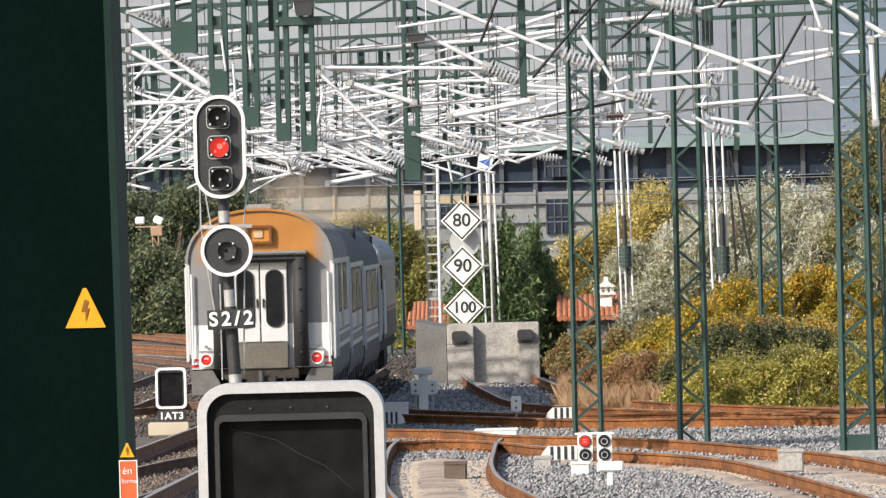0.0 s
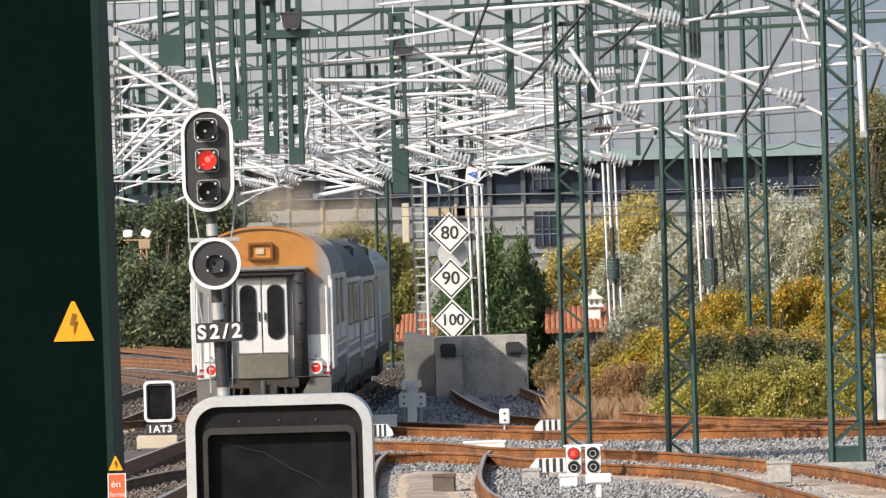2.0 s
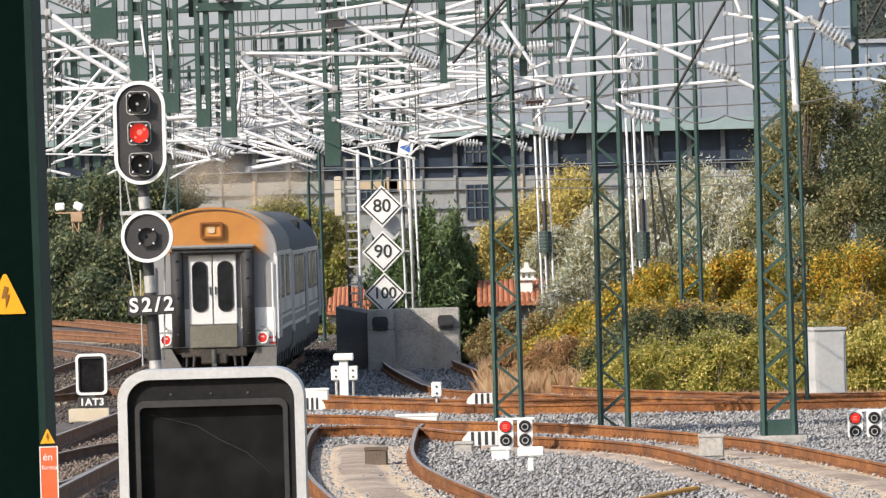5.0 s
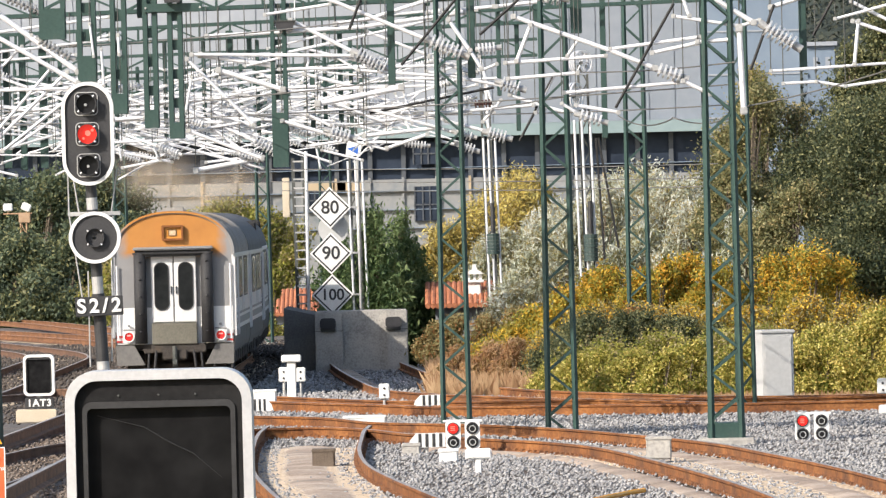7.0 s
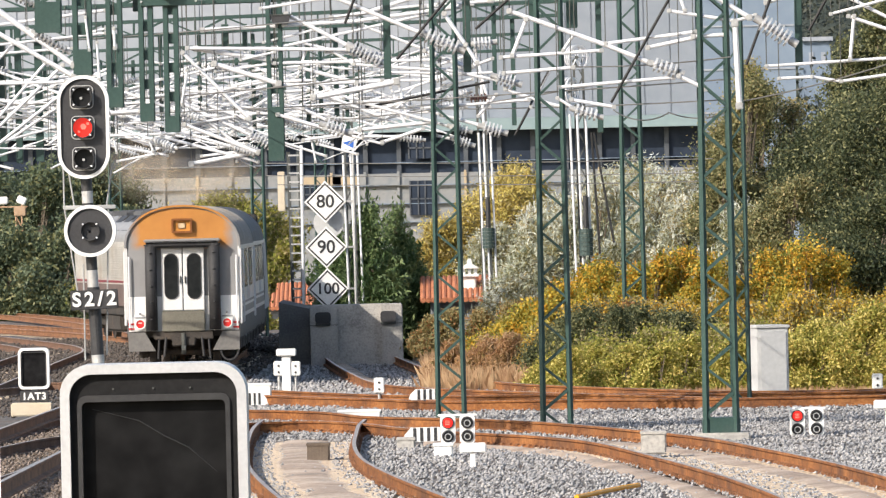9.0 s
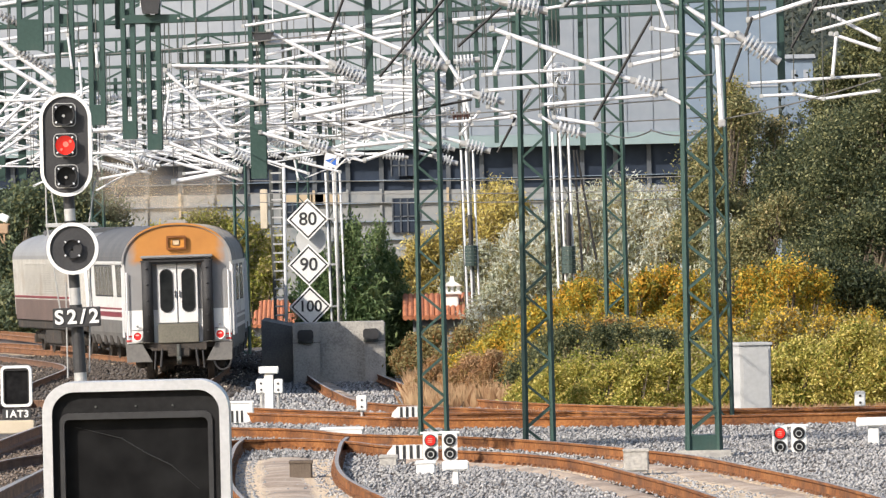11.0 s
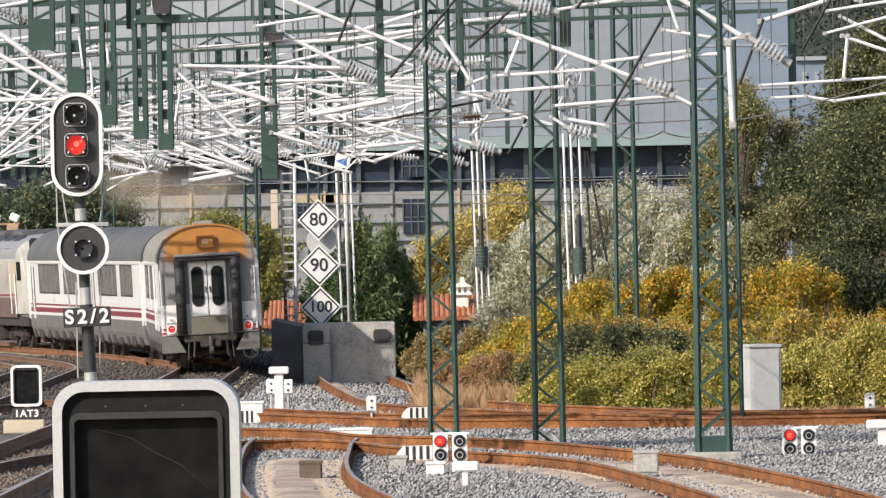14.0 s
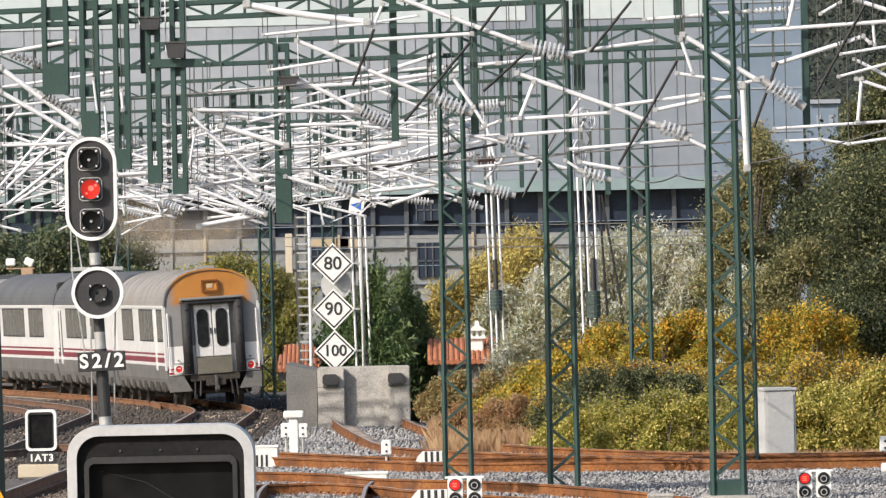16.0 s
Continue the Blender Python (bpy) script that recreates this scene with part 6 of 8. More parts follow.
cantilever([(-10.758, 164.71, 6.498), (-9.103, 164.71, 6.875)], 0.035, hang=8.22)
cantilever([(-9.989, 164.72, 7.168), (-9.162, 164.72, 7.357)], 0.035, hang=8.24)
cantilever([(-10.751, 164.70, 6.841), (-9.930, 164.70, 6.686)], 0.042, hang=8.22)
cantilever([(-9.396, 164.62, 5.713), (-9.047, 164.62, 5.980)], 0.035, hang=8.26)
cantilever([(-10.723, 164.63, 7.937), (-8.800, 164.63, 8.034)], 0.035, hang=8.22)
cantilever([(-10.637, 164.63, 5.465), (-10.154, 164.63, 5.592)], 0.028, hang=8.22)
cantilever([(-10.779, 164.63, 5.262), (-10.301, 164.63, 5.142)], 0.035, hang=8.22)
cantilever([(-9.344, 164.71, 5.136), (-8.998, 164.71, 5.294)], 0.028, hang=8.26)
cantilever([(-7.107, 130.99, 7.355), (-6.339, 130.99, 7.558)], 0.028, hang=7.98)
cantilever([(-6.506, 130.95, 7.287), (-6.467, 130.95, 6.577)], 0.028, hang=7.99)
cantilever([(-6.001, 117.04, 7.370), (-5.945, 117.04, 6.803)], 0.025, hang=8.35)
cantilever([(-5.517, 117.03, 7.165), (-5.504, 117.03, 6.823)], 0.030, hang=8.37)
cantilever([(-6.315, 130.92, 5.918), (-5.692, 130.92, 5.949)], 0.039, hang=8.00)
cantilever([(-7.949, 164.72, 6.233), (-6.378, 164.72, 5.884)], 0.035, hang=8.29)
cantilever([(-7.953, 164.66, 5.889), (-5.276, 164.66, 5.929)], 0.035, hang=8.29)
cantilever([(-6.650, 164.65, 5.834), (-4.331, 164.65, 5.182)], 0.042, hang=8.33)
cantilever([(-7.818, 164.67, 5.818), (-7.757, 164.67, 5.473)], 0.028, hang=8.30)
cantilever([(-7.728, 164.71, 5.638), (-6.525, 164.71, 5.379)], 0.035, hang=8.30)
cantilever([(-7.734, 164.67, 5.267), (-6.797, 164.67, 5.426)], 0.035, hang=8.30)
cantilever([(-6.865, 164.72, 5.565), (-5.286, 164.72, 5.560)], 0.028, hang=8.32)
cantilever([(-6.992, 164.62, 5.828), (-6.862, 164.62, 5.482)], 0.028, hang=8.32)
cantilever([(-4.851, 130.93, 7.055), (-3.590, 130.93, 5.752)], 0.039, hang=8.02)
cantilever([(-4.772, 130.96, 6.705), (-4.895, 130.96, 6.053)], 0.028, hang=8.02)
cantilever([(-6.155, 164.69, 6.648), (-4.320, 164.69, 5.745)], 0.042, hang=8.34)
cantilever([(-6.207, 164.62, 7.293), (-5.242, 164.62, 7.506)], 0.035, hang=8.34)
cantilever([(-6.160, 164.66, 6.332), (-5.268, 164.66, 6.314)], 0.035, hang=8.34)
cantilever([(-6.164, 164.62, 6.098), (-4.856, 164.62, 6.291)], 0.035, hang=8.34)
cantilever([(-7.449, 164.63, 7.004), (-6.620, 164.63, 7.233)], 0.035, hang=8.31)
cantilever([(-7.524, 164.67, 6.773), (-6.218, 164.67, 6.883)], 0.035, hang=8.31)
cantilever([(-3.323, 117.08, 8.604), (-2.711, 117.08, 8.464), (-1.251, 117.08, 8.248)], 0.065, hang=8.42)
cantilever([(-3.060, 117.06, 8.070), (-1.203, 117.06, 8.227)], 0.030, hang=8.43)
cantilever([(-1.203, 117.08, 8.237), (-0.371, 117.08, 8.347)], 0.025, hang=8.48)
cantilever([(-0.657, 117.11, 8.647), (1.424, 117.11, 7.822)], 0.045, ((1.599, 117.11, 7.760), (2.152, 117.11, 7.631)), 0.146, hang=8.49)
cantilever([(-1.156, 117.09, 8.149), (-0.981, 117.09, 8.555)], 0.035, hang=8.48)
cantilever([(-1.794, 117.03, 7.916), (0.549, 117.03, 8.013)], 0.040, hang=8.46)
cantilever([(-2.478, 117.12, 7.963), (-0.147, 117.12, 6.938)], 0.040, ((-0.127, 117.12, 6.937), (0.424, 117.12, 6.691)), 0.127, hang=8.44)
cantilever([(-2.977, 117.12, 7.456), (-1.851, 117.12, 7.608)], 0.030, hang=8.43)
cantilever([(-2.840, 130.95, 7.756), (-1.587, 130.95, 7.086)], 0.045, ((-1.566, 130.95, 7.086), (-1.004, 130.95, 6.790)), 0.142, hang=8.05)
cantilever([(-1.372, 131.00, 7.508), (-0.127, 131.00, 6.991), (0.631, 131.00, 6.691)], 0.033, hang=8.08)
cantilever([(-1.968, 130.97, 7.662), (-1.312, 130.97, 7.746), (0.006, 130.97, 8.134)], 0.045, hang=8.07)
cantilever([(-4.462, 130.97, 7.485), (-1.533, 130.97, 7.588), (0.546, 130.97, 7.828)], 0.045, hang=8.03)
cantilever([(-3.072, 130.99, 7.107), (-1.537, 130.99, 7.402), (0.217, 130.99, 7.770)], 0.033, hang=8.05)
cantilever([(-4.761, 130.91, 7.140), (-1.653, 130.91, 7.043)], 0.039, hang=8.02)
cantilever([(-4.601, 131.01, 7.128), (-3.186, 131.01, 6.891)], 0.056, hang=8.02)
cantilever([(-3.288, 130.98, 7.220), (-2.191, 130.98, 7.470)], 0.028, hang=8.05)
cantilever([(-2.579, 131.01, 7.206), (-0.896, 131.01, 6.767)], 0.028, hang=8.06)
cantilever([(-1.981, 130.95, 7.029), (-1.497, 130.95, 6.713)], 0.028, hang=8.07)
cantilever([(-1.093, 131.00, 7.797), (0.111, 131.00, 7.892)], 0.028, hang=8.08)
cantilever([(-2.092, 130.99, 7.010), (-0.892, 130.99, 6.952)], 0.028, hang=8.07)
cantilever([(-4.245, 130.94, 6.825), (-3.009, 130.94, 6.417)], 0.056, hang=8.03)
cantilever([(-4.228, 130.99, 6.683), (-3.079, 130.99, 6.812)], 0.028, hang=8.03)
cantilever([(-3.078, 130.96, 6.812), (0.088, 130.96, 6.811)], 0.033, hang=8.05)
cantilever([(-3.730, 130.92, 6.890), (-3.072, 130.92, 7.029)], 0.028, hang=8.04)
cantilever([(-2.590, 131.02, 6.715), (-1.504, 131.02, 6.409)], 0.039, hang=8.06)
cantilever([(-2.474, 131.02, 7.041), (-2.648, 131.02, 6.542)], 0.028, hang=8.06)
cantilever([(-5.533, 164.70, 6.869), (-4.155, 164.70, 7.115)], 0.042, hang=8.36)
cantilever([(-5.122, 164.64, 6.708), (-4.017, 164.64, 7.042)], 0.035, hang=8.37)
cantilever([(-4.441, 164.66, 6.488), (-3.719, 164.66, 6.899)], 0.042, hang=8.39)
cantilever([(-3.880, 164.70, 7.109), (-2.919, 164.70, 7.130)], 0.042, hang=8.40)
cantilever([(-2.919, 164.69, 7.130), (-2.214, 164.69, 6.662)], 0.042, hang=8.43)
cantilever([(-3.088, 131.01, 6.376), (-1.012, 131.01, 6.431)], 0.033, hang=8.05)
cantilever([(-2.350, 130.97, 6.131), (-0.728, 130.97, 6.402)], 0.061, hang=8.06)
cantilever([(-2.516, 164.72, 6.710), (-1.762, 164.72, 6.639)], 0.042, hang=8.44)
cantilever([(-1.959, 164.65, 7.054), (0.238, 164.65, 7.090)], 0.035, hang=8.45)
cantilever([(-1.008, 130.92, 6.593), (0.083, 130.92, 6.548)], 0.028, hang=8.08)
cantilever([(-1.550, 130.92, 6.757), (-0.025, 130.92, 6.616)], 0.033, hang=8.07)
cantilever([(-1.402, 130.94, 6.012), (-0.024, 130.94, 5.612)], 0.033, hang=8.08)
cantilever([(-1.831, 164.61, 6.584), (0.091, 164.61, 6.640)], 0.035, hang=8.46)
cantilever([(-1.839, 164.73, 6.256), (-0.053, 164.73, 6.302)], 0.035, hang=8.46)
cantilever([(-1.468, 131.00, 5.490), (-0.024, 131.00, 5.613)], 0.045, hang=8.08)
cantilever([(-1.303, 164.61, 5.585), (-0.308, 164.61, 5.894)], 0.049, hang=8.47)
cantilever([(-1.780, 164.64, 5.732), (-0.943, 164.64, 5.729)], 0.035, hang=8.46)
cantilever([(-1.780, 164.68, 5.760), (-1.675, 164.68, 5.539)], 0.028, hang=8.46)
cantilever([(-3.043, 130.92, 5.817), (-2.143, 130.92, 5.536)], 0.039, ((-2.120, 130.92, 5.590), (-1.730, 130.92, 5.462)), 0.131, hang=8.05)
cantilever([(-3.207, 164.66, 6.449), (-2.636, 164.66, 6.149)], 0.042, hang=8.42)
cantilever([(-3.222, 164.63, 5.680), (-2.300, 164.63, 5.798)], 0.042, hang=8.42)
cantilever([(-3.705, 164.69, 5.636), (-2.682, 164.69, 5.285)], 0.035, hang=8.41)
cantilever([(-2.883, 164.71, 5.578), (-1.913, 164.71, 5.310)], 0.035, hang=8.43)
cantilever([(-3.018, 164.68, 5.649), (-2.932, 164.68, 5.153)], 0.028, hang=8.43)
cantilever([(-4.850, 131.01, 5.670), (-3.442, 131.01, 5.095)], 0.039, hang=8.02)
cantilever([(-5.546, 164.68, 6.182), (-4.438, 164.68, 5.336)], 0.042, hang=8.36)
cantilever([(-5.949, 164.61, 5.161), (-4.380, 164.61, 5.416)], 0.063, hang=8.35)
cantilever([(-5.701, 164.69, 5.348), (-4.463, 164.69, 5.473)], 0.035, hang=8.35)
cantilever([(-5.544, 164.73, 6.361), (-4.510, 164.73, 5.887)], 0.035, ((-4.511, 164.73, 5.873), (-3.982, 164.73, 5.546)), 0.137, hang=8.36)
cantilever([(-5.542, 164.72, 6.457), (-3.897, 164.72, 6.327)], 0.035, hang=8.36)
cantilever([(-5.548, 164.71, 6.169), (-4.308, 164.71, 6.363)], 0.035, hang=8.36)
cantilever([(-5.284, 164.64, 5.545), (-4.596, 164.64, 5.627)], 0.035, hang=8.37)
cantilever([(-4.872, 164.69, 5.605), (-4.853, 164.69, 5.193)], 0.028, hang=8.38)
cantilever([(-7.607, 164.70, 6.157), (-6.643, 164.70, 6.274)], 0.035, hang=8.30)
cantilever([(-7.736, 164.72, 6.572), (-7.157, 164.72, 6.697)], 0.035, hang=8.30)
cantilever([(-5.385, 164.61, 7.207), (-4.148, 164.61, 7.319)], 0.035, hang=8.36)
cantilever([(-4.979, 164.68, 7.035), (-3.878, 164.68, 7.204)], 0.035, hang=8.37)
cantilever([(-3.679, 164.71, 6.871), (-3.061, 164.71, 6.886)], 0.035, hang=8.41)
cantilever([(-3.616, 164.72, 6.623), (-2.512, 164.72, 6.902)], 0.035, hang=8.41)
cantilever([(-3.825, 164.72, 6.490), (-1.970, 164.72, 6.561)], 0.035, hang=8.40)
cantilever([(-1.698, 164.71, 6.418), (0.088, 164.71, 6.463)], 0.035, hang=8.46)
cantilever([(-0.863, 164.65, 6.949), (-0.673, 164.65, 6.176)], 0.035, hang=8.48)
cantilever([(-1.070, 164.71, 6.913), (-0.745, 164.71, 6.014)], 0.035, hang=8.48)
cantilever([(-0.600, 164.73, 6.423), (0.083, 164.73, 6.244)], 0.035, hang=8.49)
cantilever([(-1.978, 164.67, 6.149), (-1.159, 164.67, 5.912)], 0.035, hang=8.45)
cantilever([(-0.218, 131.00, 7.834), (1.094, 131.00, 7.926)], 0.039, hang=8.10)
cantilever([(1.148, 130.91, 7.923), (2.132, 130.91, 8.011)], 0.039, hang=8.12)
cantilever([(-0.221, 131.02, 7.692), (0.765, 131.02, 7.868)], 0.033, hang=8.10)
cantilever([(0.193, 117.07, 7.290), (0.552, 117.07, 6.746)], 0.040, hang=8.51)
cantilever([(0.552, 117.04, 6.745), (0.741, 117.04, 6.429)], 0.035, hang=8.52)
cantilever([(1.316, 117.08, 7.316), (2.962, 117.08, 6.696), (3.736, 117.08, 6.367)], 0.045, ((3.784, 117.08, 6.347), (4.201, 117.08, 6.201)), 0.117, hang=8.54)
cantilever([(4.216, 117.01, 6.131), (4.670, 117.01, 5.898)], 0.040, hang=8.56)
cantilever([(1.605, 117.07, 7.163), (1.348, 117.07, 6.544)], 0.040, hang=8.55)
cantilever([(1.153, 117.10, 6.519), (2.892, 117.10, 6.600)], 0.035, hang=8.53)
cantilever([(2.181, 117.08, 7.630), (2.543, 117.08, 7.681)], 0.030, hang=8.56)
cantilever([(2.593, 117.13, 7.701), (3.719, 117.13, 7.833)], 0.035, hang=8.56)
cantilever([(2.962, 117.08, 6.715), (4.527, 117.08, 6.888)], 0.035, hang=8.56)
cantilever([(2.430, 117.10, 6.903), (2.228, 117.10, 6.614)], 0.030, hang=8.56)
cantilever([(0.366, 130.92, 7.066), (0.748, 130.92, 7.080)], 0.028, ((0.760, 130.92, 7.102), (1.120, 130.92, 7.127)), 0.109, hang=8.11)
cantilever([(-0.181, 130.93, 6.990), (0.684, 130.93, 6.623)], 0.039, hang=8.10)
cantilever([(-0.242, 130.97, 6.709), (1.193, 130.97, 6.395)], 0.033, ((1.205, 130.97, 6.449), (1.563, 130.97, 6.333)), 0.131, hang=8.10)
cantilever([(0.740, 131.03, 6.668), (1.126, 131.03, 6.812)], 0.033, hang=8.11)
cantilever([(1.196, 117.10, 6.245), (2.398, 117.10, 6.318)], 0.035, hang=8.54)
cantilever([(2.147, 117.10, 5.981), (4.121, 117.10, 6.106)], 0.035, hang=8.56)
cantilever([(1.848, 131.01, 5.858), (2.235, 131.01, 6.592)], 0.033, hang=8.13)
cantilever([(1.364, 131.00, 6.217), (1.895, 131.00, 6.010), (2.492, 131.00, 5.833)], 0.039, hang=8.12)
cantilever([(-0.259, 130.93, 5.879), (1.817, 130.93, 5.999)], 0.033, hang=8.10)
cantilever([(-0.255, 131.01, 6.055), (0.531, 131.01, 6.049)], 0.028, ((0.673, 131.01, 6.046), (1.012, 131.01, 6.061)), 0.076, M_INSUL_BROWN, hang=8.10)
cantilever([(0.829, 131.02, 5.705), (1.187, 131.02, 6.112)], 0.033, hang=8.11)
cantilever([(0.120, 130.92, 5.740), (0.912, 130.92, 5.516)], 0.039, ((0.923, 130.92, 5.494), (1.280, 130.92, 5.388)), 0.120, hang=8.10)
cantilever([(-0.263, 130.96, 5.683), (0.290, 130.96, 5.508)], 0.033, ((0.301, 130.96, 5.518), (0.627, 130.96, 5.424)), 0.087, hang=8.10)
cantilever([(0.003, 130.91, 5.349), (0.339, 130.91, 5.266)], 0.033, ((0.361, 130.91, 5.276), (0.665, 130.91, 5.161)), 0.098, hang=8.10)
cantilever([(2.357, 117.08, 5.762), (3.086, 117.08, 5.620)], 0.035, hang=8.56)
cantilever([(2.112, 117.02, 5.795), (2.401, 117.02, 5.604)], 0.030, ((2.410, 117.02, 5.594), (2.808, 117.02, 5.468)), 0.098, hang=8.56)
cantilever([(0.108, 164.65, 7.436), (0.937, 164.65, 7.693)], 0.035, hang=8.51)
cantilever([(0.166, 164.64, 6.927), (0.924, 164.64, 7.076)], 0.035, hang=8.51)
cantilever([(0.102, 164.64, 7.162), (1.476, 164.64, 7.229)], 0.035, hang=8.51)
cantilever([(1.007, 164.67, 7.761), (1.321, 164.67, 6.382)], 0.042, hang=8.53)
cantilever([(1.130, 164.72, 7.073), (1.176, 164.72, 5.974)], 0.042, hang=8.54)
cantilever([(3.531, 117.10, 8.198), (5.339, 117.10, 8.306)], 0.035, ((5.437, 117.10, 8.304), (6.169, 117.10, 8.338)), 0.049, hang=8.56)
cantilever([(4.186, 117.03, 7.918), (5.457, 117.03, 7.111)], 0.050, ((5.669, 117.03, 7.028), (6.150, 117.03, 6.706)), 0.146, hang=8.56)
cantilever([(4.155, 117.02, 7.840), (4.347, 117.02, 7.251)], 0.035, hang=8.56)
cantilever([(4.074, 117.02, 7.256), (5.211, 117.02, 7.057)], 0.035, hang=8.56)
cantilever([(5.214, 117.09, 7.059), (5.558, 117.09, 7.149)], 0.035, hang=8.56)
cantilever([(3.691, 117.05, 6.631), (4.475, 117.05, 6.781)], 0.040, hang=8.56)
cantilever([(4.475, 117.03, 6.800), (5.041, 117.03, 6.827)], 0.040, hang=8.56)
cantilever([(5.202, 117.05, 7.019), (5.250, 117.05, 5.593)], 0.060, hang=8.56)
cantilever([(5.407, 117.03, 7.961), (8.014, 117.03, 8.091)], 0.040, hang=8.56)
cantilever([(5.757, 117.07, 7.369), (7.298, 117.07, 7.825)], 0.045, hang=8.56)
cantilever([(7.297, 117.05, 7.824), (7.422, 117.05, 7.714)], 0.035, hang=8.56)
cantilever([(6.003, 117.05, 7.997), (6.132, 117.05, 8.561)], 0.040, hang=8.56)
cantilever([(7.197, 117.10, 8.462), (8.020, 117.10, 8.172)], 0.045, hang=8.56)
cantilever([(6.909, 117.02, 7.529), (8.005, 117.02, 7.681)], 0.030, hang=8.56)
cantilever([(6.861, 117.02, 7.139), (7.999, 117.02, 7.418)], 0.030, hang=8.56)
cantilever([(7.147, 117.12, 7.439), (7.997, 117.12, 6.982)], 0.035, hang=8.56)
cantilever([(7.163, 117.01, 7.094), (7.986, 117.01, 6.804)], 0.035, hang=8.56)
cantilever([(7.260, 117.01, 7.092), (7.176, 117.01, 6.352)], 0.035, hang=8.56)
cantilever([(7.478, 117.05, 8.045), (7.499, 117.05, 7.674)], 0.030, hang=8.56)
cantilever([(5.736, 117.12, 6.268), (7.984, 117.12, 6.367)], 0.030, hang=8.56)
cantilever([(5.941, 117.02, 6.047), (6.507, 117.02, 6.064)], 0.030, hang=8.56)
cantilever([(6.513, 117.11, 6.066), (7.018, 117.11, 5.977)], 0.030, hang=8.56)
cantilever([(7.012, 117.01, 5.975), (7.971, 117.01, 6.092)], 0.030, hang=8.56)
cantilever([(6.574, 117.05, 8.230), (6.920, 117.05, 8.427)], 0.030, hang=8.56)
cantilever([(-8.399, 131.02, 8.344), (-8.291, 131.02, 8.309)], 0.028, ((-8.291, 131.02, 8.309), (-7.641, 131.02, 8.044)), 0.087, M_GALV_DIM, hang=7.96)
cantilever([(-7.014, 117.11, 7.198), (-6.879, 117.11, 7.117)], 0.030, ((-6.879, 117.11, 7.117), (-6.339, 117.11, 6.793)), 0.078, M_GALV_DIM, hang=8.33)

# black stays
wire((7.335, 117.00, 8.358), (6.474, 117.00, 6.864), 0.026, 0, M_WIRE_BLACK, "black stay cable on the catenary", 4, "stay_cable")
wire((5.813, 117.00, 7.415), (5.380, 117.00, 6.292), 0.026, 0, M_WIRE_BLACK, "black stay cable on the catenary", 4, "stay_cable")
wire((4.078, 117.00, 7.470), (3.036, 117.00, 5.697), 0.026, 0, M_WIRE_BLACK, "black stay cable on the catenary", 4, "stay_cable")
wire((3.310, 117.00, 8.520), (2.590, 117.00, 7.658), 0.026, 0, M_WIRE_BLACK, "black stay cable on the catenary", 4, "stay_cable")
wire((1.027, 117.00, 8.490), (0.696, 117.00, 8.058), 0.026, 0, M_WIRE_BLACK, "black stay cable on the catenary", 4, "stay_cable")
wire((0.517, 117.00, 7.867), (-0.103, 117.00, 7.148), 0.026, 0, M_WIRE_BLACK, "black stay cable on the catenary", 4, "stay_cable")
wire((-0.103, 117.00, 7.148), (-0.643, 117.00, 6.525), 0.026, 0, M_WIRE_BLACK, "black stay cable on the catenary", 4, "stay_cable")
wire((1.488, 117.00, 7.681), (0.723, 117.00, 7.014), 0.026, 0, M_WIRE_BLACK, "black stay cable on the catenary", 4, "stay_cable")
wire((-1.136, 117.00, 8.126), (-1.527, 117.00, 7.158), 0.026, 0, M_WIRE_BLACK, "black stay cable on the catenary", 4, "stay_cable")
wire((2.212, 131.00, 6.560), (1.531, 131.00, 5.318), 0.026, 0, M_WIRE_BLACK, "black stay cable on the catenary", 4, "stay_cable")
wire((4.233, 184.50, 5.931), (4.394, 184.50, 2.622), 0.034, 0, M_WIRE_BLACK, "black stay cable on the catenary", 4, "stay_cable")
wire((4.295, 184.50, 5.930), (4.785, 184.50, 2.921), 0.034, 0, M_WIRE_BLACK, "black stay cable on the catenary", 4, "stay_cable")
wire((1.061, 131.00, 6.365), (-1.350, 131.00, 5.925), 0.026, 0, M_WIRE_BLACK, "black stay cable on the catenary", 4, "stay_cable")

# tension pulleys on the weight masts, hanging dark boxes
tension_pulley((3.659, 184.60, 7.067), 0.385, 60)
tension_pulley((3.878, 184.60, 7.986), 0.338, 35)
hanging_box((-5.000, 116.90, 8.291), 0.370, 0.195)
hanging_box((-4.562, 116.90, 7.823), 0.351, 0.253)
hanging_box((-2.948, 130.80, 7.645), 0.392, 0.153)
cross_plate((-4.560, 117.00, 7.612), 1.024, 0.146)
# the thicket of farther brackets above the curve
rng = random.Random(21)


def far_bracket(x, z, y, s, up, right):
    a = Vector((x, y, z))
    b = a + Vector((s * right, rng.uniform(-0.6, 0.6), max(up, 5.55 + (y - 165) * 0.012 - z)))
    c = a + Vector((s * right * 0.95, 0, up + rng.uniform(-1.1, -0.5)))
    ins = (b, b + (b - a).normalized() * 0.55) if rng.random() < 0.45 else None
    cantilever([a, b], rng.uniform(0.024, 0.040), ins, 0.09, label="bright galvanised steel catenary bracket far along the yard",
               extra=((a + Vector((0, 0, rng.uniform(-1.0, -0.4))), a.lerp(b, 0.8)),) if rng.random() < 0.6 else ())


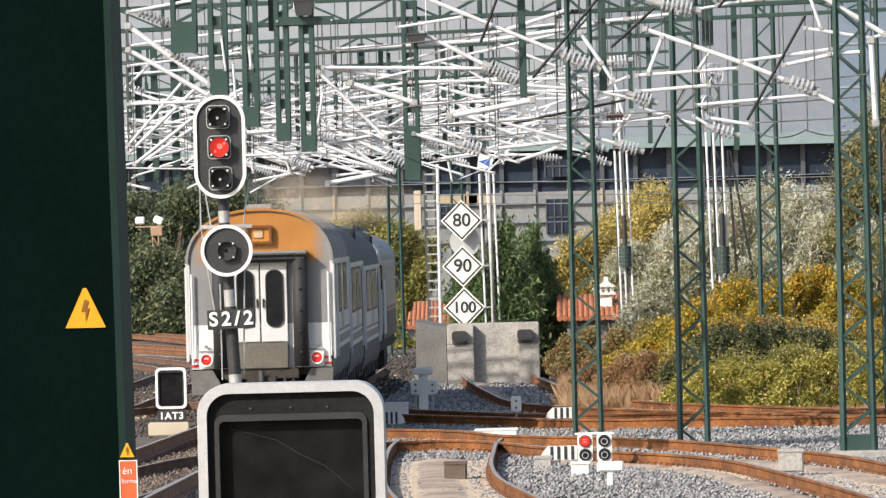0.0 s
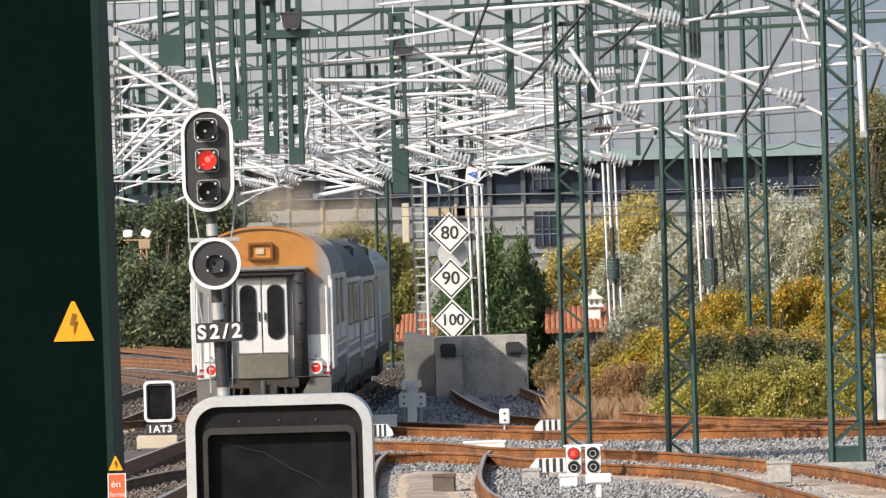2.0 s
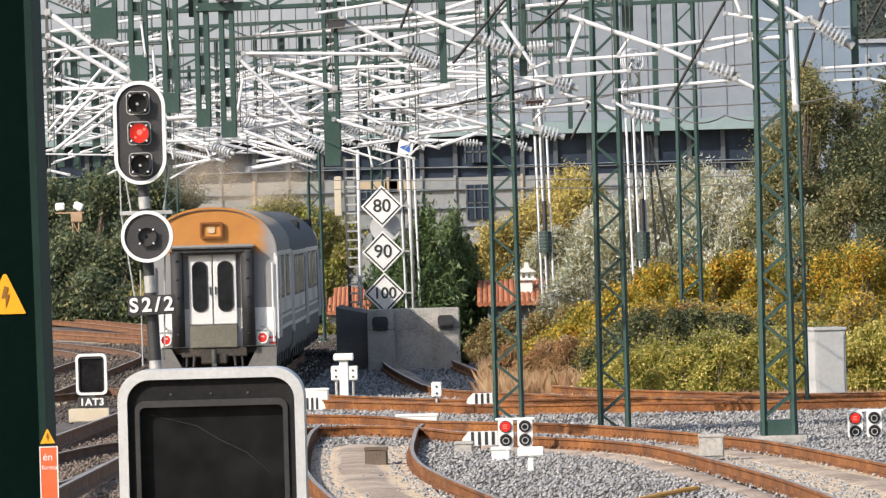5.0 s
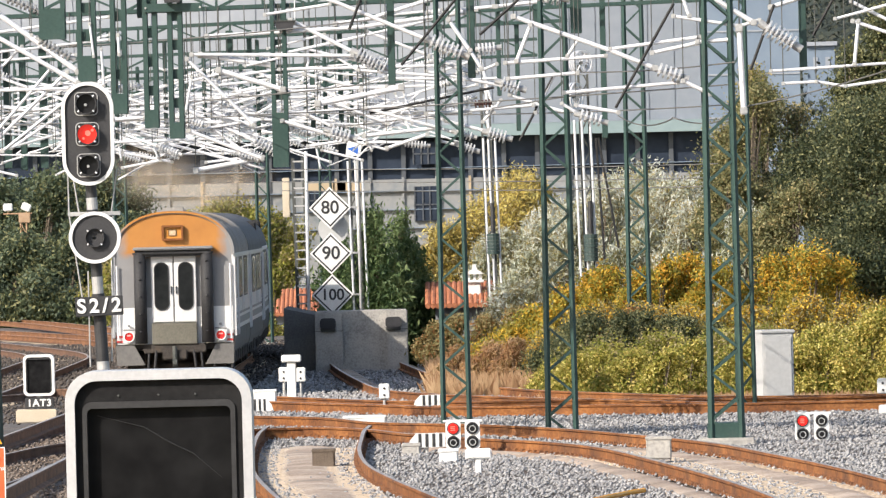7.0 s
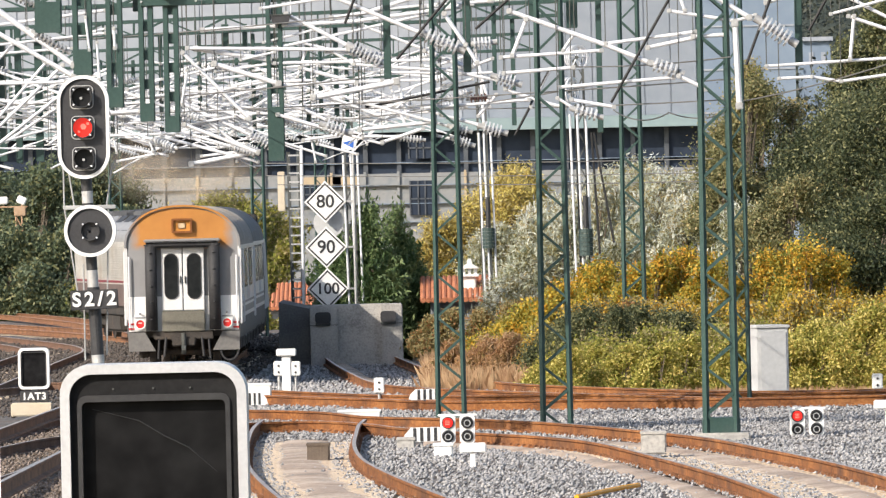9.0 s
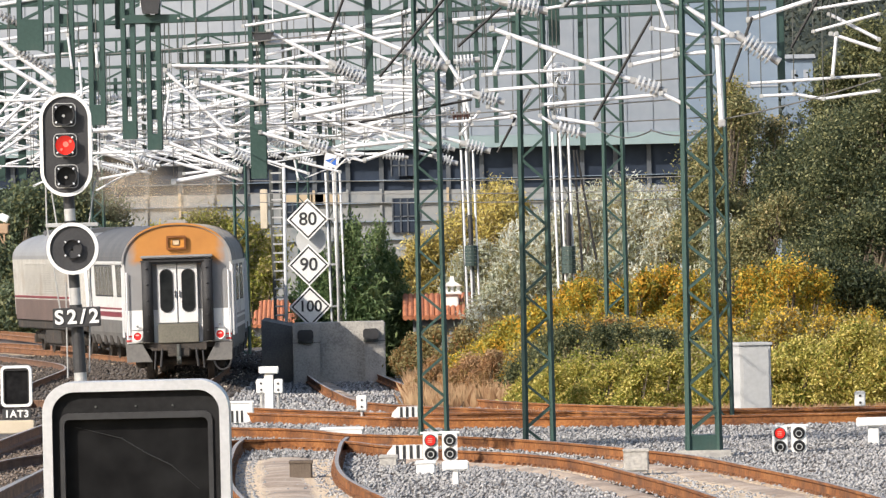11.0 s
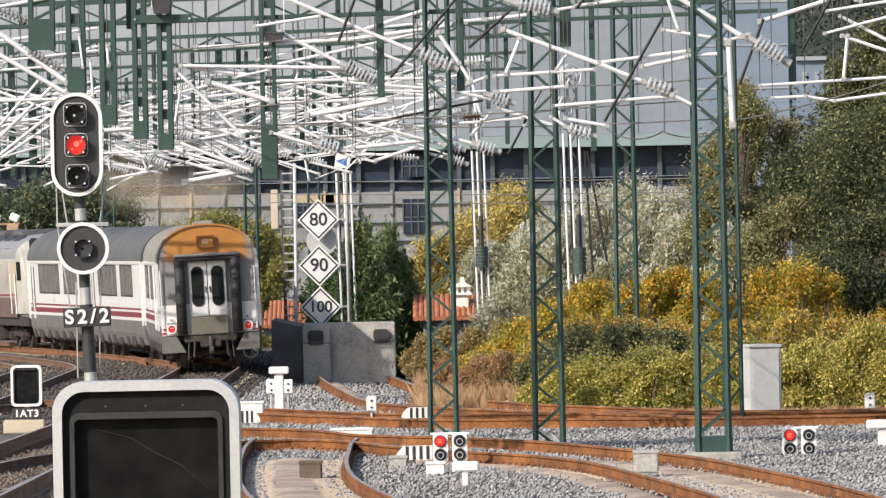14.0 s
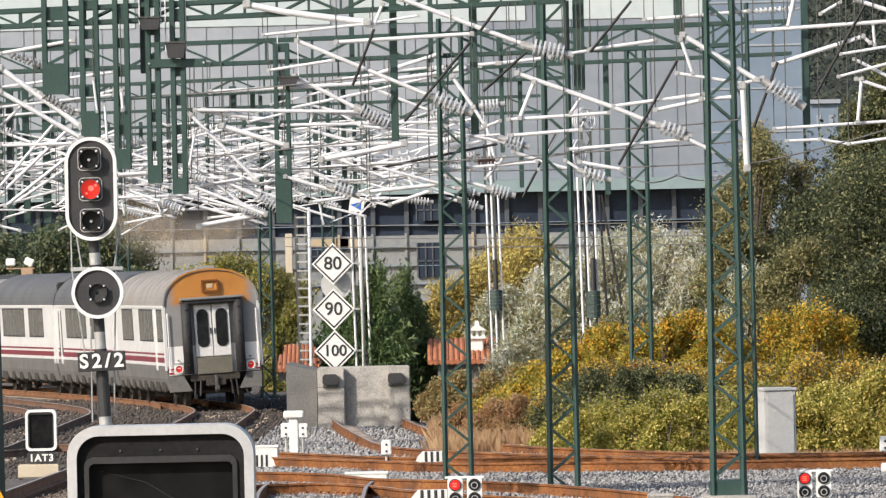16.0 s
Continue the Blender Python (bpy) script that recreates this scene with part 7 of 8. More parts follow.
# each hangs on a post under one of the beams
for y, zb, xa, xb, posts, per, lo in ((165.0, 8.2, -11.108, -1.2, 8, 7, 5.7), (190.0, 8.2, -12.633, -1.6, 9, 9, 6.2), (215.0, 8.1, -13.937, -4.2, 7, 7, 6.5)):
    for k in range(posts):
        x = xa + (xb - xa) * (k + rng.uniform(0.2, 0.8)) / posts
        foot = lo + rng.uniform(0.0, 0.5)
        dropper_post(x, y, zb + 0.1, foot, 0.10, 0.3, True)
        for q in range(per):
            z = foot + (7.7 - foot) * (q + rng.uniform(0.1, 0.9)) / per
            L = rng.uniform(1.0, 3.2)
            far_bracket(x, z, y - 0.1, L, rng.choice((0.08, -0.12, 0.22, -0.38, -0.42, 0.30, -0.05)) * L, rng.choice((1, 1, -1)))

# contact and feeder wires
for k, (a, b, sag) in enumerate((((-10.981, 150.0, 6.144), (5.044, 118.0, 6.069), 0.1), ((-4.757, 190.0, 5.331), (6.935, 170.0, 5.049), 0.05), ((-4.766, 190.0, 4.983), (6.643, 170.0, 4.702), 0.05),
                                 ((-4.455, 190.0, 4.722), (6.638, 170.0, 4.489), 0.05), ((4.116, 120.0, 5.55), (5.129, 118.0, 5.526), 0.12), ((5.251, 118.0, 5.67), (7.276, 106.0, 6.09), 0.05),
                                 ((3.262, 124.0, 5.66), (4.115, 120.0, 5.53), 0.15), ((-2.726, 150.0, 6.255), (5.221, 120.0, 5.753), 0.1), ((-3.235, 150.0, 5.892), (3.43, 120.0, 6.147), 0.1),
                                 ((-9.744, 140.0, 7.558), (-0.739, 120.0, 7.449), 0.1), ((-9.775, 140.0, 6.275), (-1.425, 125.0, 6.363), 0.1), ((2.517, 124.0, 6.474), (5.065, 116.0, 6.416), 0.05))):
    wire(a, b, 0.013, sag)


def weight_mast(px_list, zb, zt, y, label, core=None, weight=None):
    """A group of upright galvanised tubes with a lattice core and tension weights."""
    m = thing("tension_mast", label, "mast", (px_list[0], y, zb), "tension masts")
    for x in px_list:
        bm = bmesh.new()
        bar(bm, (x - px_list[0], 0, 0), (x - px_list[0] - 0.02 * (zt - zb), 0, zt - zb), 0.033, 8)
        part("guide_tube", bm, M_GALV, m)
    if core:
        bm = bmesh.new()
        lattice(bm, (core - px_list[0], 0.3, 0), (core - px_list[0] - 0.02 * (zt - zb), 0.3, zt - zb + 1.5), 0.26, 0.24, 0.45, 0.06)
        part("lattice", bm, M_STEEL_DARK, m)
    if weight:
        x, za, zc = weight
        for k in range(6):
            bm = bmesh.new()
            h = (zc - za) / 6
            bar(bm, (x - px_list[0], -0.1, za - zb + k * h), (x - px_list[0], -0.1, za - zb + (k + 0.93) * h), 0.19, 14)
            part("weight_disc", bm, M_WEIGHT, m)
        bm = bmesh.new()
        bar(bm, (x - px_list[0], -0.1, zc - zb), (x - px_list[0], -0.1, zc - zb + 0.9), 0.07, 10)
        part("weight_rod", bm, M_BLACK, m)
    bm = bmesh.new()
    w = max(px_list) - px_list[0] + 0.3
    box(bm, (-0.15, -0.25, -0.5), (w, 0.45, 0.05), bevel=0.03)
    part("footing", bm, M_CONCRETE, m)
    return m


weight_mast([1.384, 1.534, 1.734], 0.0, 6.168, 200.0, "upright galvanised tubes of a catenary tensioner", 1.467, (1.487, 2.75, 3.36))
weight_mast([3.792, 3.992, 4.224], 0.0, 6.439, 185.0, "white upright tubes of a catenary tensioner", 4.054, (4.038, 2.58, 3.32))
weight_mast([-2.693, -2.472, -2.268], 0.0, 5.627, 204.0, "galvanised tubes of the mast behind the speed boards", -2.54, None)

# ladder mast with a cream box
m_ = thing("ladder_mast", "galvanised ladder mast with a long cream box", "mast", (-4.263, 206.0, -0.3))
for q in (-0.16, 0.16):
    bm = bmesh.new()
    strip(bm, (q, 0, 0), (q - 0.08, 0, 5.775 + 0.3), 0.10, 0.10)
    part("upright", bm, M_STEEL_DARK, m_)
for k in range(22):
    bm = bmesh.new()
    z = 0.3 + k * 0.27
    strip(bm, (-0.16 - 0.013 * z, -0.02, z), (0.16 - 0.013 * z, -0.02, z), 0.07, 0.05)
    part("rung", bm, M_GALV_DIM, m_)
bm = bmesh.new()
box(bm, (-4.836 - -4.263, -0.1, 3.982 + 0.3), (-4.613 - -4.263, 0.1, 5.183 + 0.3), bevel=0.02)
part("long_box", bm, M_CREAM, m_, "cream box")
bm = bmesh.new()
bar(bm, (-4.126 - -4.263, -0.1, 0), (-4.094 - -4.263, -0.1, 5.975 + 0.3), 0.05, 8)
part("tube", bm, M_GALV, m_)

# round grey disc behind the boards, small blue and white plate
m_ = thing("round_board", "pale round board behind the speed boards", "sign", (-3.285, 204.2, 3.606))
bm = bmesh.new()
plate(bm, circle(0.459, 0, 0, 28), 0, 0.03)
part("board", bm, M_CABINET, m_)
m_ = thing("blue_plate", "small blue and white plate on a mast head", "sign", (-2.602, 203.3, 5.997))
bm = bmesh.new()
box(bm, (-0.22, 0, -0.22), (0.22, 0.02, 0.22), pose(0, 0, 0, 0, 8, 0))
part("plate", bm, M_WHITE, m_)
bm = bmesh.new()
plate(bm, [(-0.2, 0.0), (0.12, -0.18), (0.14, 0.08)], -0.006, 0.0)
part("blue_field", bm, M_BLUE, m_)
bm = bmesh.new()
bar(bm, (0.1, 0.05, -6), (0.1, 0.05, 0.2), 0.04, 8)
part("post", bm, M_GALV_DIM, m_)

# lamp tower at the far left
m_ = thing("floodlight_mast", "rusty lattice mast with white floodlights", "mast", (-17.49, 285.0, -0.85))
bm = bmesh.new()
lattice(bm, (0, 0, 0), (-0.1, 0, 4.9), 0.32, 0.24, 0.5, 0.055)
part("lattice", bm, M_RUSTMAST, m_)
for q_, tip in ((-0.75, 0), (0.02, 24)):
    bm = bmesh.new()
    box(bm, (-0.2, -0.12, -0.16), (0.2, 0.12, 0.16), pose(q_, 0, 5.57, 0, tip, 0), 0.04)
    part("floodlight", bm, M_WHITE, m_)
    bm = bmesh.new()
    bar(bm, (q_, 0, 5.3), (q_, 0, 5.46), 0.03, 6)
    part("bracket", bm, M_RUSTMAST, m_)
bm = bmesh.new()
strip(bm, (-0.95, 0, 5.3), (0.25, 0, 5.3), 0.06, 0.06)
part("cross_arm", bm, M_RUSTMAST, m_)
bm = bmesh.new()
box(bm, (-0.3, -0.2, 4.9), (0.2, 0.2, 5.3), bevel=0.03)
part("platform", bm, M_RUSTMAST, m_)

# ---- build: plants ----
# conifers beside the buffer stop
for x, top, w, y in ((-2.026, 4.133, 1.875, 204.5), (-1.286, 3.848, 1.717, 206.0), (-0.86, 2.731, 1.725, 207.0), (-0.401, 1.56, 1.202, 206.0), (-3.27, 3.156, 1.925, 210.0), (-2.558, 3.317, 1.742, 209.0)):
    plant("conifer", "dense dark green conifer behind the buffer stop", "tree", (x, y, -0.7), top + 0.7, w, L_CYPRESS, 9000, 0.13, kind="cone", clumps=18, shape=(1.5, 0.42), droop=-0.9)
# yellow broom and silver willow
plant("yellow_shrub", "tall yellow-green shrub behind the yard", "shrub", (2.172, 215.0, -0.4), 5.472 + 0.2, 2.956, L_YELLOW, 14000, 0.10, kind="bush", clumps=22, shape=(1.4, 0.4), droop=-0.5, second=(L_OLIVE, 0.5))
plant("yellow_shrub", "tall yellow-green shrub behind the yard", "shrub", (0.289, 220.0, -0.4), 3.856 + 0.2, 2.383, L_YELLOW, 5000, 0.13, clumps=16, shape=(1.4, 0.4), second=(L_GREEN, 0.6))
for x, top, w, y in ((2.84, 4.223, 2.733, 205.0), (4.741, 5.374, 3.433, 206.0), (6.867, 5.17, 3.293, 208.0), (3.804, 3.605, 2.862, 202.0), (5.655, 3.98, 3.03, 202.0)):
    plant("silver_shrub", "tall silvery shrub with pale plumes", "shrub", (x, y, -0.4), top + 0.3, w, L_SILVER, 12000, 0.10, clumps=22, shape=(1.5, 0.35), droop=-0.7, second=(L_OLIVE, 0.55))
for x, top, w, y in ((3.44, 0.85, 2.153, 152.0), (4.675, 1.05, 2.391, 151.0), (5.769, 1.0, 2.125, 150.0), (6.723, 1.25, 1.863, 149.0)):
    plant("green_bush", "green bramble bush with brown patches", "bush", (x, y, -0.4), top + 0.5, w, L_GREEN, 11000, 0.07, second=(L_OLIVE, 0.7))
for x, top, w, y in ((4.307, 1.634, 2.0, 160.0), (3.536, 1.122, 1.56, 156.0)):
    plant("brown_bush", "withered brown bush among the brambles", "bush", (x, y, -0.4), top + 0.5, w, L_BROWN, 7000, 0.085, second=(L_OLIVE, 0.4))
for x, top, w, y in ((8.152, 1.27, 1.85, 148.0), (9.199, 1.567, 2.083, 147.0), (10.423, 1.721, 2.083, 147.0), (7.478, 0.813, 1.347, 147.0)):
    plant("yellow_green_bush", "bright yellow-green bush behind the track", "bush", (x, y, -0.4), top + 0.5, w, L_GREEN, 11000, 0.07, second=(L_YELLOW, 0.8))
# trees at the right: dark ones at the edge, lighter ones in front of the hall
for x, top, w, y in ((10.9, 7.262, 4.0, 186.0), (12.4, 8.25, 4.293, 184.0), (13.9, 8.055, 4.293, 184.0), (11.3, 4.413, 3.373, 176.0)):
    plant("broadleaf_tree", "large dark green broadleaf tree at the yard's edge", "tree", (x, y, -0.4), top + 0.5, w, L_DARK, 25000, 0.09, kind="tree", clumps=44, second=(L_MID, 0.35))
for x, top, w, y in ((8.697, 8.3, 3.0, 192.0), (7.9, 5.6, 2.0, 190.0), (9.3, 5.0, 2.6, 182.0)):
    plant("light_tree", "olive green tree in front of the industrial hall", "tree", (x, y, -0.4), top + 0.5, w, L_MID, 17000, 0.09, kind="tree", clumps=40, second=(L_OLIVE, 0.45))
plant("silver_shrub", "tall silvery shrub with pale plumes", "shrub", (8.1, 184.0, -0.4), 4.6, 2.6, L_SILVER, 10000, 0.10, clumps=24, shape=(1.5, 0.35), droop=-0.7, second=(L_MID, 0.7))
plant("slender_tree", "slender light green tree among the darker ones", "tree", (9.831, 193.0, -0.4), 7.648 + 0.5, 2.413, L_OLIVE, 13000, 0.085, kind="bush", clumps=36, second=(L_DARK, 0.7))
plant("slender_tree", "slender light green tree among the darker ones", "tree", (8.799, 194.0, -0.4), 8.904 + 0.5, 1.778, L_OLIVE, 9000, 0.085, kind="bush", clumps=34, second=(L_GREEN, 0.5))
plant("slender_tree", "slender light green tree among the darker ones", "tree", (9.35, 198.0, -0.4), 8.6, 2.0, L_MID, 14000, 0.09, kind="bush", clumps=36, second=(L_DARK, 0.5))
# trees at the far left and behind the train
for x, top, w, y in ((-19.653, 5.902, 4.833, 290.0), (-17.119, 6.31, 4.56, 288.0), (-15.167, 6.29, 4.137, 292.0), (-17.844, 3.239, 4.433, 280.0), (-15.456, 3.649, 3.952, 279.0), (-13.384, 4.532, 3.525, 282.0)):
    plant("background_tree", "dark green tree beyond the curve", "tree", (x, y, -1.0), top + 1.4, w, L_FAR, 12000, 0.18, kind="bush", clumps=34, second=(L_MID, 0.3))
for x, top, w, y in ((-10.881, 4.346, 3.375, 270.0), (-8.812, 4.879, 3.057, 262.0), (-7.173, 4.312, 2.58, 258.0), (-5.836, 3.043, 1.912, 255.0), (-6.107, 2.309, 1.2, 240.0)):
    plant("olive_shrub", "yellowish green shrub behind the train", "shrub", (x, y, -1.0), top + 1.2, w, L_GREEN, 12000, 0.13, clumps=30, second=(L_OLIVE, 0.6))


for x, top, w, y in ((1.501, 3.915, 2.625, 210.0), (2.397, 3.066, 2.475, 198.0), (5.01, 3.252, 2.955, 197.0), (7.102, 4.607, 2.5, 200.0), (3.551, 4.357, 2.475, 198.0)):
    plant("silver_shrub", "tall silvery shrub with pale plumes", "shrub", (x, y, -0.6), top + 0.6, w, L_SILVER, 11000, 0.10, clumps=26, shape=(1.5, 0.35), droop=-0.7, second=(L_OLIVE, 0.6))
for x, top, w, y in ((1.85, 1.35, 1.387, 185.0), (0.991, 1.0, 1.40, 190.0), (0.194, 0.95, 1.30, 192.0), (-0.35, 0.8, 1.1, 194.0)):
    plant("green_bush", "green bramble bush with brown patches", "bush", (x, y, -0.8), top + 1.0, w, L_OLIVE, 7000, 0.085, second=(L_BROWN, 0.5))
for x, top, w, y in ((0.145, 0.669, 1.067, 160.0), (0.933, 0.82, 1.317, 158.0), (1.519, 1.023, 1.047, 157.0)):
    plant("withered_bush", "low withered brown scrub beside the siding", "bush", (x, y, -0.7), top + 0.9, w, L_STRAW, 8000, 0.085, shape=(1.6, 0.22), droop=-0.6, second=(L_BROWN, 0.4))


def hedge(name, label, cat, profile, y, base, count, n, size, mat, second, width, **kw):
    """A row of shrubs whose tops follow the profile of (x, z) points."""
    rng_ = random.Random(len(profile) * 7 + count)
    xs, zs = [p[0] for p in profile], [p[2] for p in profile]
    for k in range(count):
        x = xs[0] + (xs[-1] - xs[0]) * (k + rng_.uniform(0.2, 0.8)) / count
        top = float(np.interp(x, xs, zs)) * rng_.uniform(0.94, 1.05)
        plant(name, label, cat, (x, y + rng_.uniform(-2, 2), base), (top - base) * 1.04, width * rng_.uniform(0.8, 1.2), mat, n, size, second=second, **kw)


hedge("autumn_bush", "orange-yellow autumn bush behind the track", "bush", ((1.197, 175.0, 0.705), (2.243, 175.0, 1.73), (3.722, 175.0, 2.54), (5.333, 175.0, 2.822), (6.792, 175.0, 2.815), (7.649, 175.0, 2.079), (8.841, 175.0, 3.072), (9.71, 175.0, 2.831), (10.994, 175.0, 1.633), (12.451, 175.0, 1.597)), 175.0, -0.6, 17, 6500, 0.085, L_ORANGE, (L_GREEN, 0.75), 1.9)
hedge("autumn_bush", "low orange-brown bush among brambles", "bush", ((1.481, 160.0, 0.436), (2.299, 160.0, 1.15), (3.38, 160.0, 1.724), (4.85, 160.0, 1.821), (6.313, 160.0, 1.652), (8.185, 160.0, 1.873), (9.515, 160.0, 1.707), (11.378, 160.0, 1.528)), 160.0, -0.6, 16, 5500, 0.07, L_ORANGE, (L_OLIVE, 1.0), 1.6)
hedge("green_bush", "green bramble bush with brown patches", "bush", ((1.747, 149.0, 0.40), (2.63, 149.0, 0.75), (3.877, 149.0, 0.85), (5.744, 149.0, 1.10), (6.729, 149.0, 1.041), (7.974, 149.0, 1.134), (10.589, 149.0, 1.443)), 149.0, -0.6, 13, 6000, 0.065, L_GREEN, (L_YELLOW, 0.45), 1.4)
# Dark leaf colours stand in for the belt of shadow across the bushes.
hedge("shaded_bramble", "bramble thicket darkened for the shade below the autumn bushes", "bush", ((2.4, 156.0, 1.25), (3.2, 156.0, 1.62), (4.6, 156.0, 1.70), (6.3, 156.0, 1.45)), 155.5, -0.6, 7, 6500, 0.065, L_DARK, (L_MID, 0.8), 1.6)
hedge("olive_shrub", "yellowish green shrub behind the train", "shrub", ((-12.692, 268.0, 3.384), (-10.772, 268.0, 4.275), (-9.643, 268.0, 4.739), (-8.521, 268.0, 4.958), (-7.414, 268.0, 4.551), (-5.877, 268.0, 3.441)), 268.0, -1.0, 9, 8000, 0.13, L_GREEN, (L_OLIVE, 0.7), 3.0)
hedge("background_tree", "dark green tree beyond the curve", "tree", ((-22.507, 300.0, 6.526), (-19.519, 300.0, 6.003), (-18.008, 300.0, 6.416), (-16.504, 300.0, 6.579), (-15.02, 300.0, 5.893), (-13.912, 300.0, 5.191)), 300.0, -1.0, 9, 10000, 0.17, L_FAR, (L_DARK, 0.3), 4.2)
hedge("background_shrub", "mid-green shrub beside the far curve", "shrub", ((-21.388, 284.0, 3.074), (-17.596, 284.0, 3.218), (-15.461, 284.0, 3.402), (-13.231, 284.0, 2.638)), 284.0, -1.0, 8, 7000, 0.15, L_MID, (L_FAR, 0.7), 3.4)
hedge("yellow_shrub", "tall yellow-green shrub behind the yard", "shrub", ((-1.157, 217.0, 2.898), (-0.048, 217.0, 3.865), (0.874, 217.0, 4.566), (1.613, 217.0, 5.218), (2.525, 217.0, 5.521), (3.321, 217.0, 4.778)), 217.0, -0.5, 8, 8500, 0.11, L_YELLOW, (L_OLIVE, 0.6), 2.3, shape=(1.4, 0.4), droop=-0.5)
hedge("silver_shrub", "tall silvery shrub with pale plumes", "shrub", ((1.506, 209.0, 3.219), (2.753, 209.0, 4.321), (3.806, 209.0, 4.644), (5.133, 209.0, 5.482), (6.433, 209.0, 5.224), (8.087, 209.0, 5.149)), 209.0, -0.5, 10, 8500, 0.10, L_SILVER, (L_OLIVE, 0.6), 2.5, shape=(1.5, 0.35), droop=-0.7)
hedge("broadleaf_tree", "large dark green broadleaf tree at the yard's edge", "tree", ((11.875, 205.0, 9.13), (12.924, 205.0, 10.129), (14.141, 205.0, 10.954), (16.194, 205.0, 11.075)), 205.0, -0.5, 5, 16000, 0.11, L_MID, (L_DARK, 0.6), 3.4)


def dry_grass(name, label, x0, x1, y0, y1, n, h, mat, seed):
    rng_ = np.random.default_rng(seed)
    x, y = rng_.uniform(x0, x1, n), rng_.uniform(y0, y1, n)
    hh = h * (0.4 + 0.8 * rng_.random(n))
    lean = rng_.normal(size=(n, 2)) * 0.25 * hh[:, None]
    w = 0.012 + 0.014 * rng_.random(n)
    base = np.stack([x, y, np.full(n, -0.36)], 1)
    tip = base + np.stack([lean[:, 0], lean[:, 1], hh], 1)
    mid = (base + tip) / 2 + np.stack([w * 2, 0 * w, 0 * w], 1)
    v = np.stack([base, mid, tip, (base + tip) / 2 - np.stack([w * 2, 0 * w, 0 * w], 1)], 1).reshape(-1, 3)
    tagged(leaf_object(name, v, mat), label, "grass", kind="stuff")


dry_grass("dry_grass", "dry straw-coloured grass beside the buffer stop", -0.338, 2.352, 152.0, 176.0, 8000, 0.6, L_STRAW, 3)
dry_grass("verge_grass", "yellowish grass along the far siding", 1.5, 13.0, 143.0, 150.0, 7000, 0.28, L_STRAW, 4)


def stones():
    """Loose ballast stones over the nearer bed."""
    rng_ = np.random.default_rng(8)
    n = 95000
    near = np.arange(n) < 65000
    y = np.where(near, 92 + 52 * rng_.random(n) ** 1.1, 140 + 90 * rng_.random(n))
    x = np.where(near, -8.5 + 19.5 * rng_.random(n), -20 + 22 * rng_.random(n))
    bare = np.zeros(n, bool)
    for sx, sy, half in SANDY:
        bare |= (np.abs(x - sx) < half) & (np.abs(y - sy) < 0.8)
    keep = ~bare | (rng_.random(n) < 0.14)
    x, y, near, n = x[keep], y[keep], near[keep], int(keep.sum())
    base = np.array([(1, 0, 0), (-1, 0, 0), (0, 1, 0), (0, -1, 0), (0, 0, 1), (0, 0, -1)], float)
    dip = 0.42 * np.clip((y - 150) / 40, 0, 1) * np.clip((x + 5.3) / 1.2, 0, 1)
    tri = np.array([(0, 2, 4), (2, 1, 4), (1, 3, 4), (3, 0, 4), (2, 0, 5), (1, 2, 5), (3, 1, 5), (0, 3, 5)])
    s = (0.018 + 0.024 * rng_.random((n, 1, 1))) * np.where(near, 1.0, 1.5)[:, None, None]
    v = base[None] * (0.6 + 0.8 * rng_.random((n, 6, 1))) * s
    a = rng_.random(n) * 6.28
    ca, sa = np.cos(a)[:, None], np.sin(a)[:, None]
    vx, vy = v[:, :, 0] * ca - v[:, :, 1] * sa, v[:, :, 0] * sa + v[:, :, 1] * ca
    vz = v[:, :, 2] * 0.8 + 0.15 * vx
    co = np.stack([vx + x[:, None], vy + y[:, None], vz - 0.175 - dip[:, None] + 0.035 * rng_.random((n, 1))], 2).reshape(-1, 3)
    for name, pick, mat, lab in (("loose_ballast", x > -4.8, M_STONE, "loose grey crushed stones between the sidings"), ("brown_ballast", (x <= -4.8) & (y < 138), M_STONE_BROWN, "loose rust-stained brown stones beside the turnout"), ("sooty_ballast", (x <= -4.8) & (y >= 138), M_STONE_DARK, "loose sooty dark stones along the main line")):
        k = int(pick.sum())
        co_, tr_ = co.reshape(n, 6, 3)[pick].reshape(-1, 3), (tri[None] + 6 * np.arange(k)[:, None, None]).reshape(-1)
        me = bpy.data.meshes.new(name)
        me.vertices.add(len(co_))
        me.vertices.foreach_set("co", co_.astype(np.float32).ravel())
        me.loops.add(len(tr_))
        me.loops.foreach_set("vertex_index", tr_.astype(np.int32))
        me.polygons.add(len(tr_) // 3)
        me.polygons.foreach_set("loop_start", np.arange(0, len(tr_), 3, dtype=np.int32))
        me.update()
        me.validate()
        me.materials.append(mat)
        tagged(new(name, me), lab, "ballast", kind="stuff")


stones()

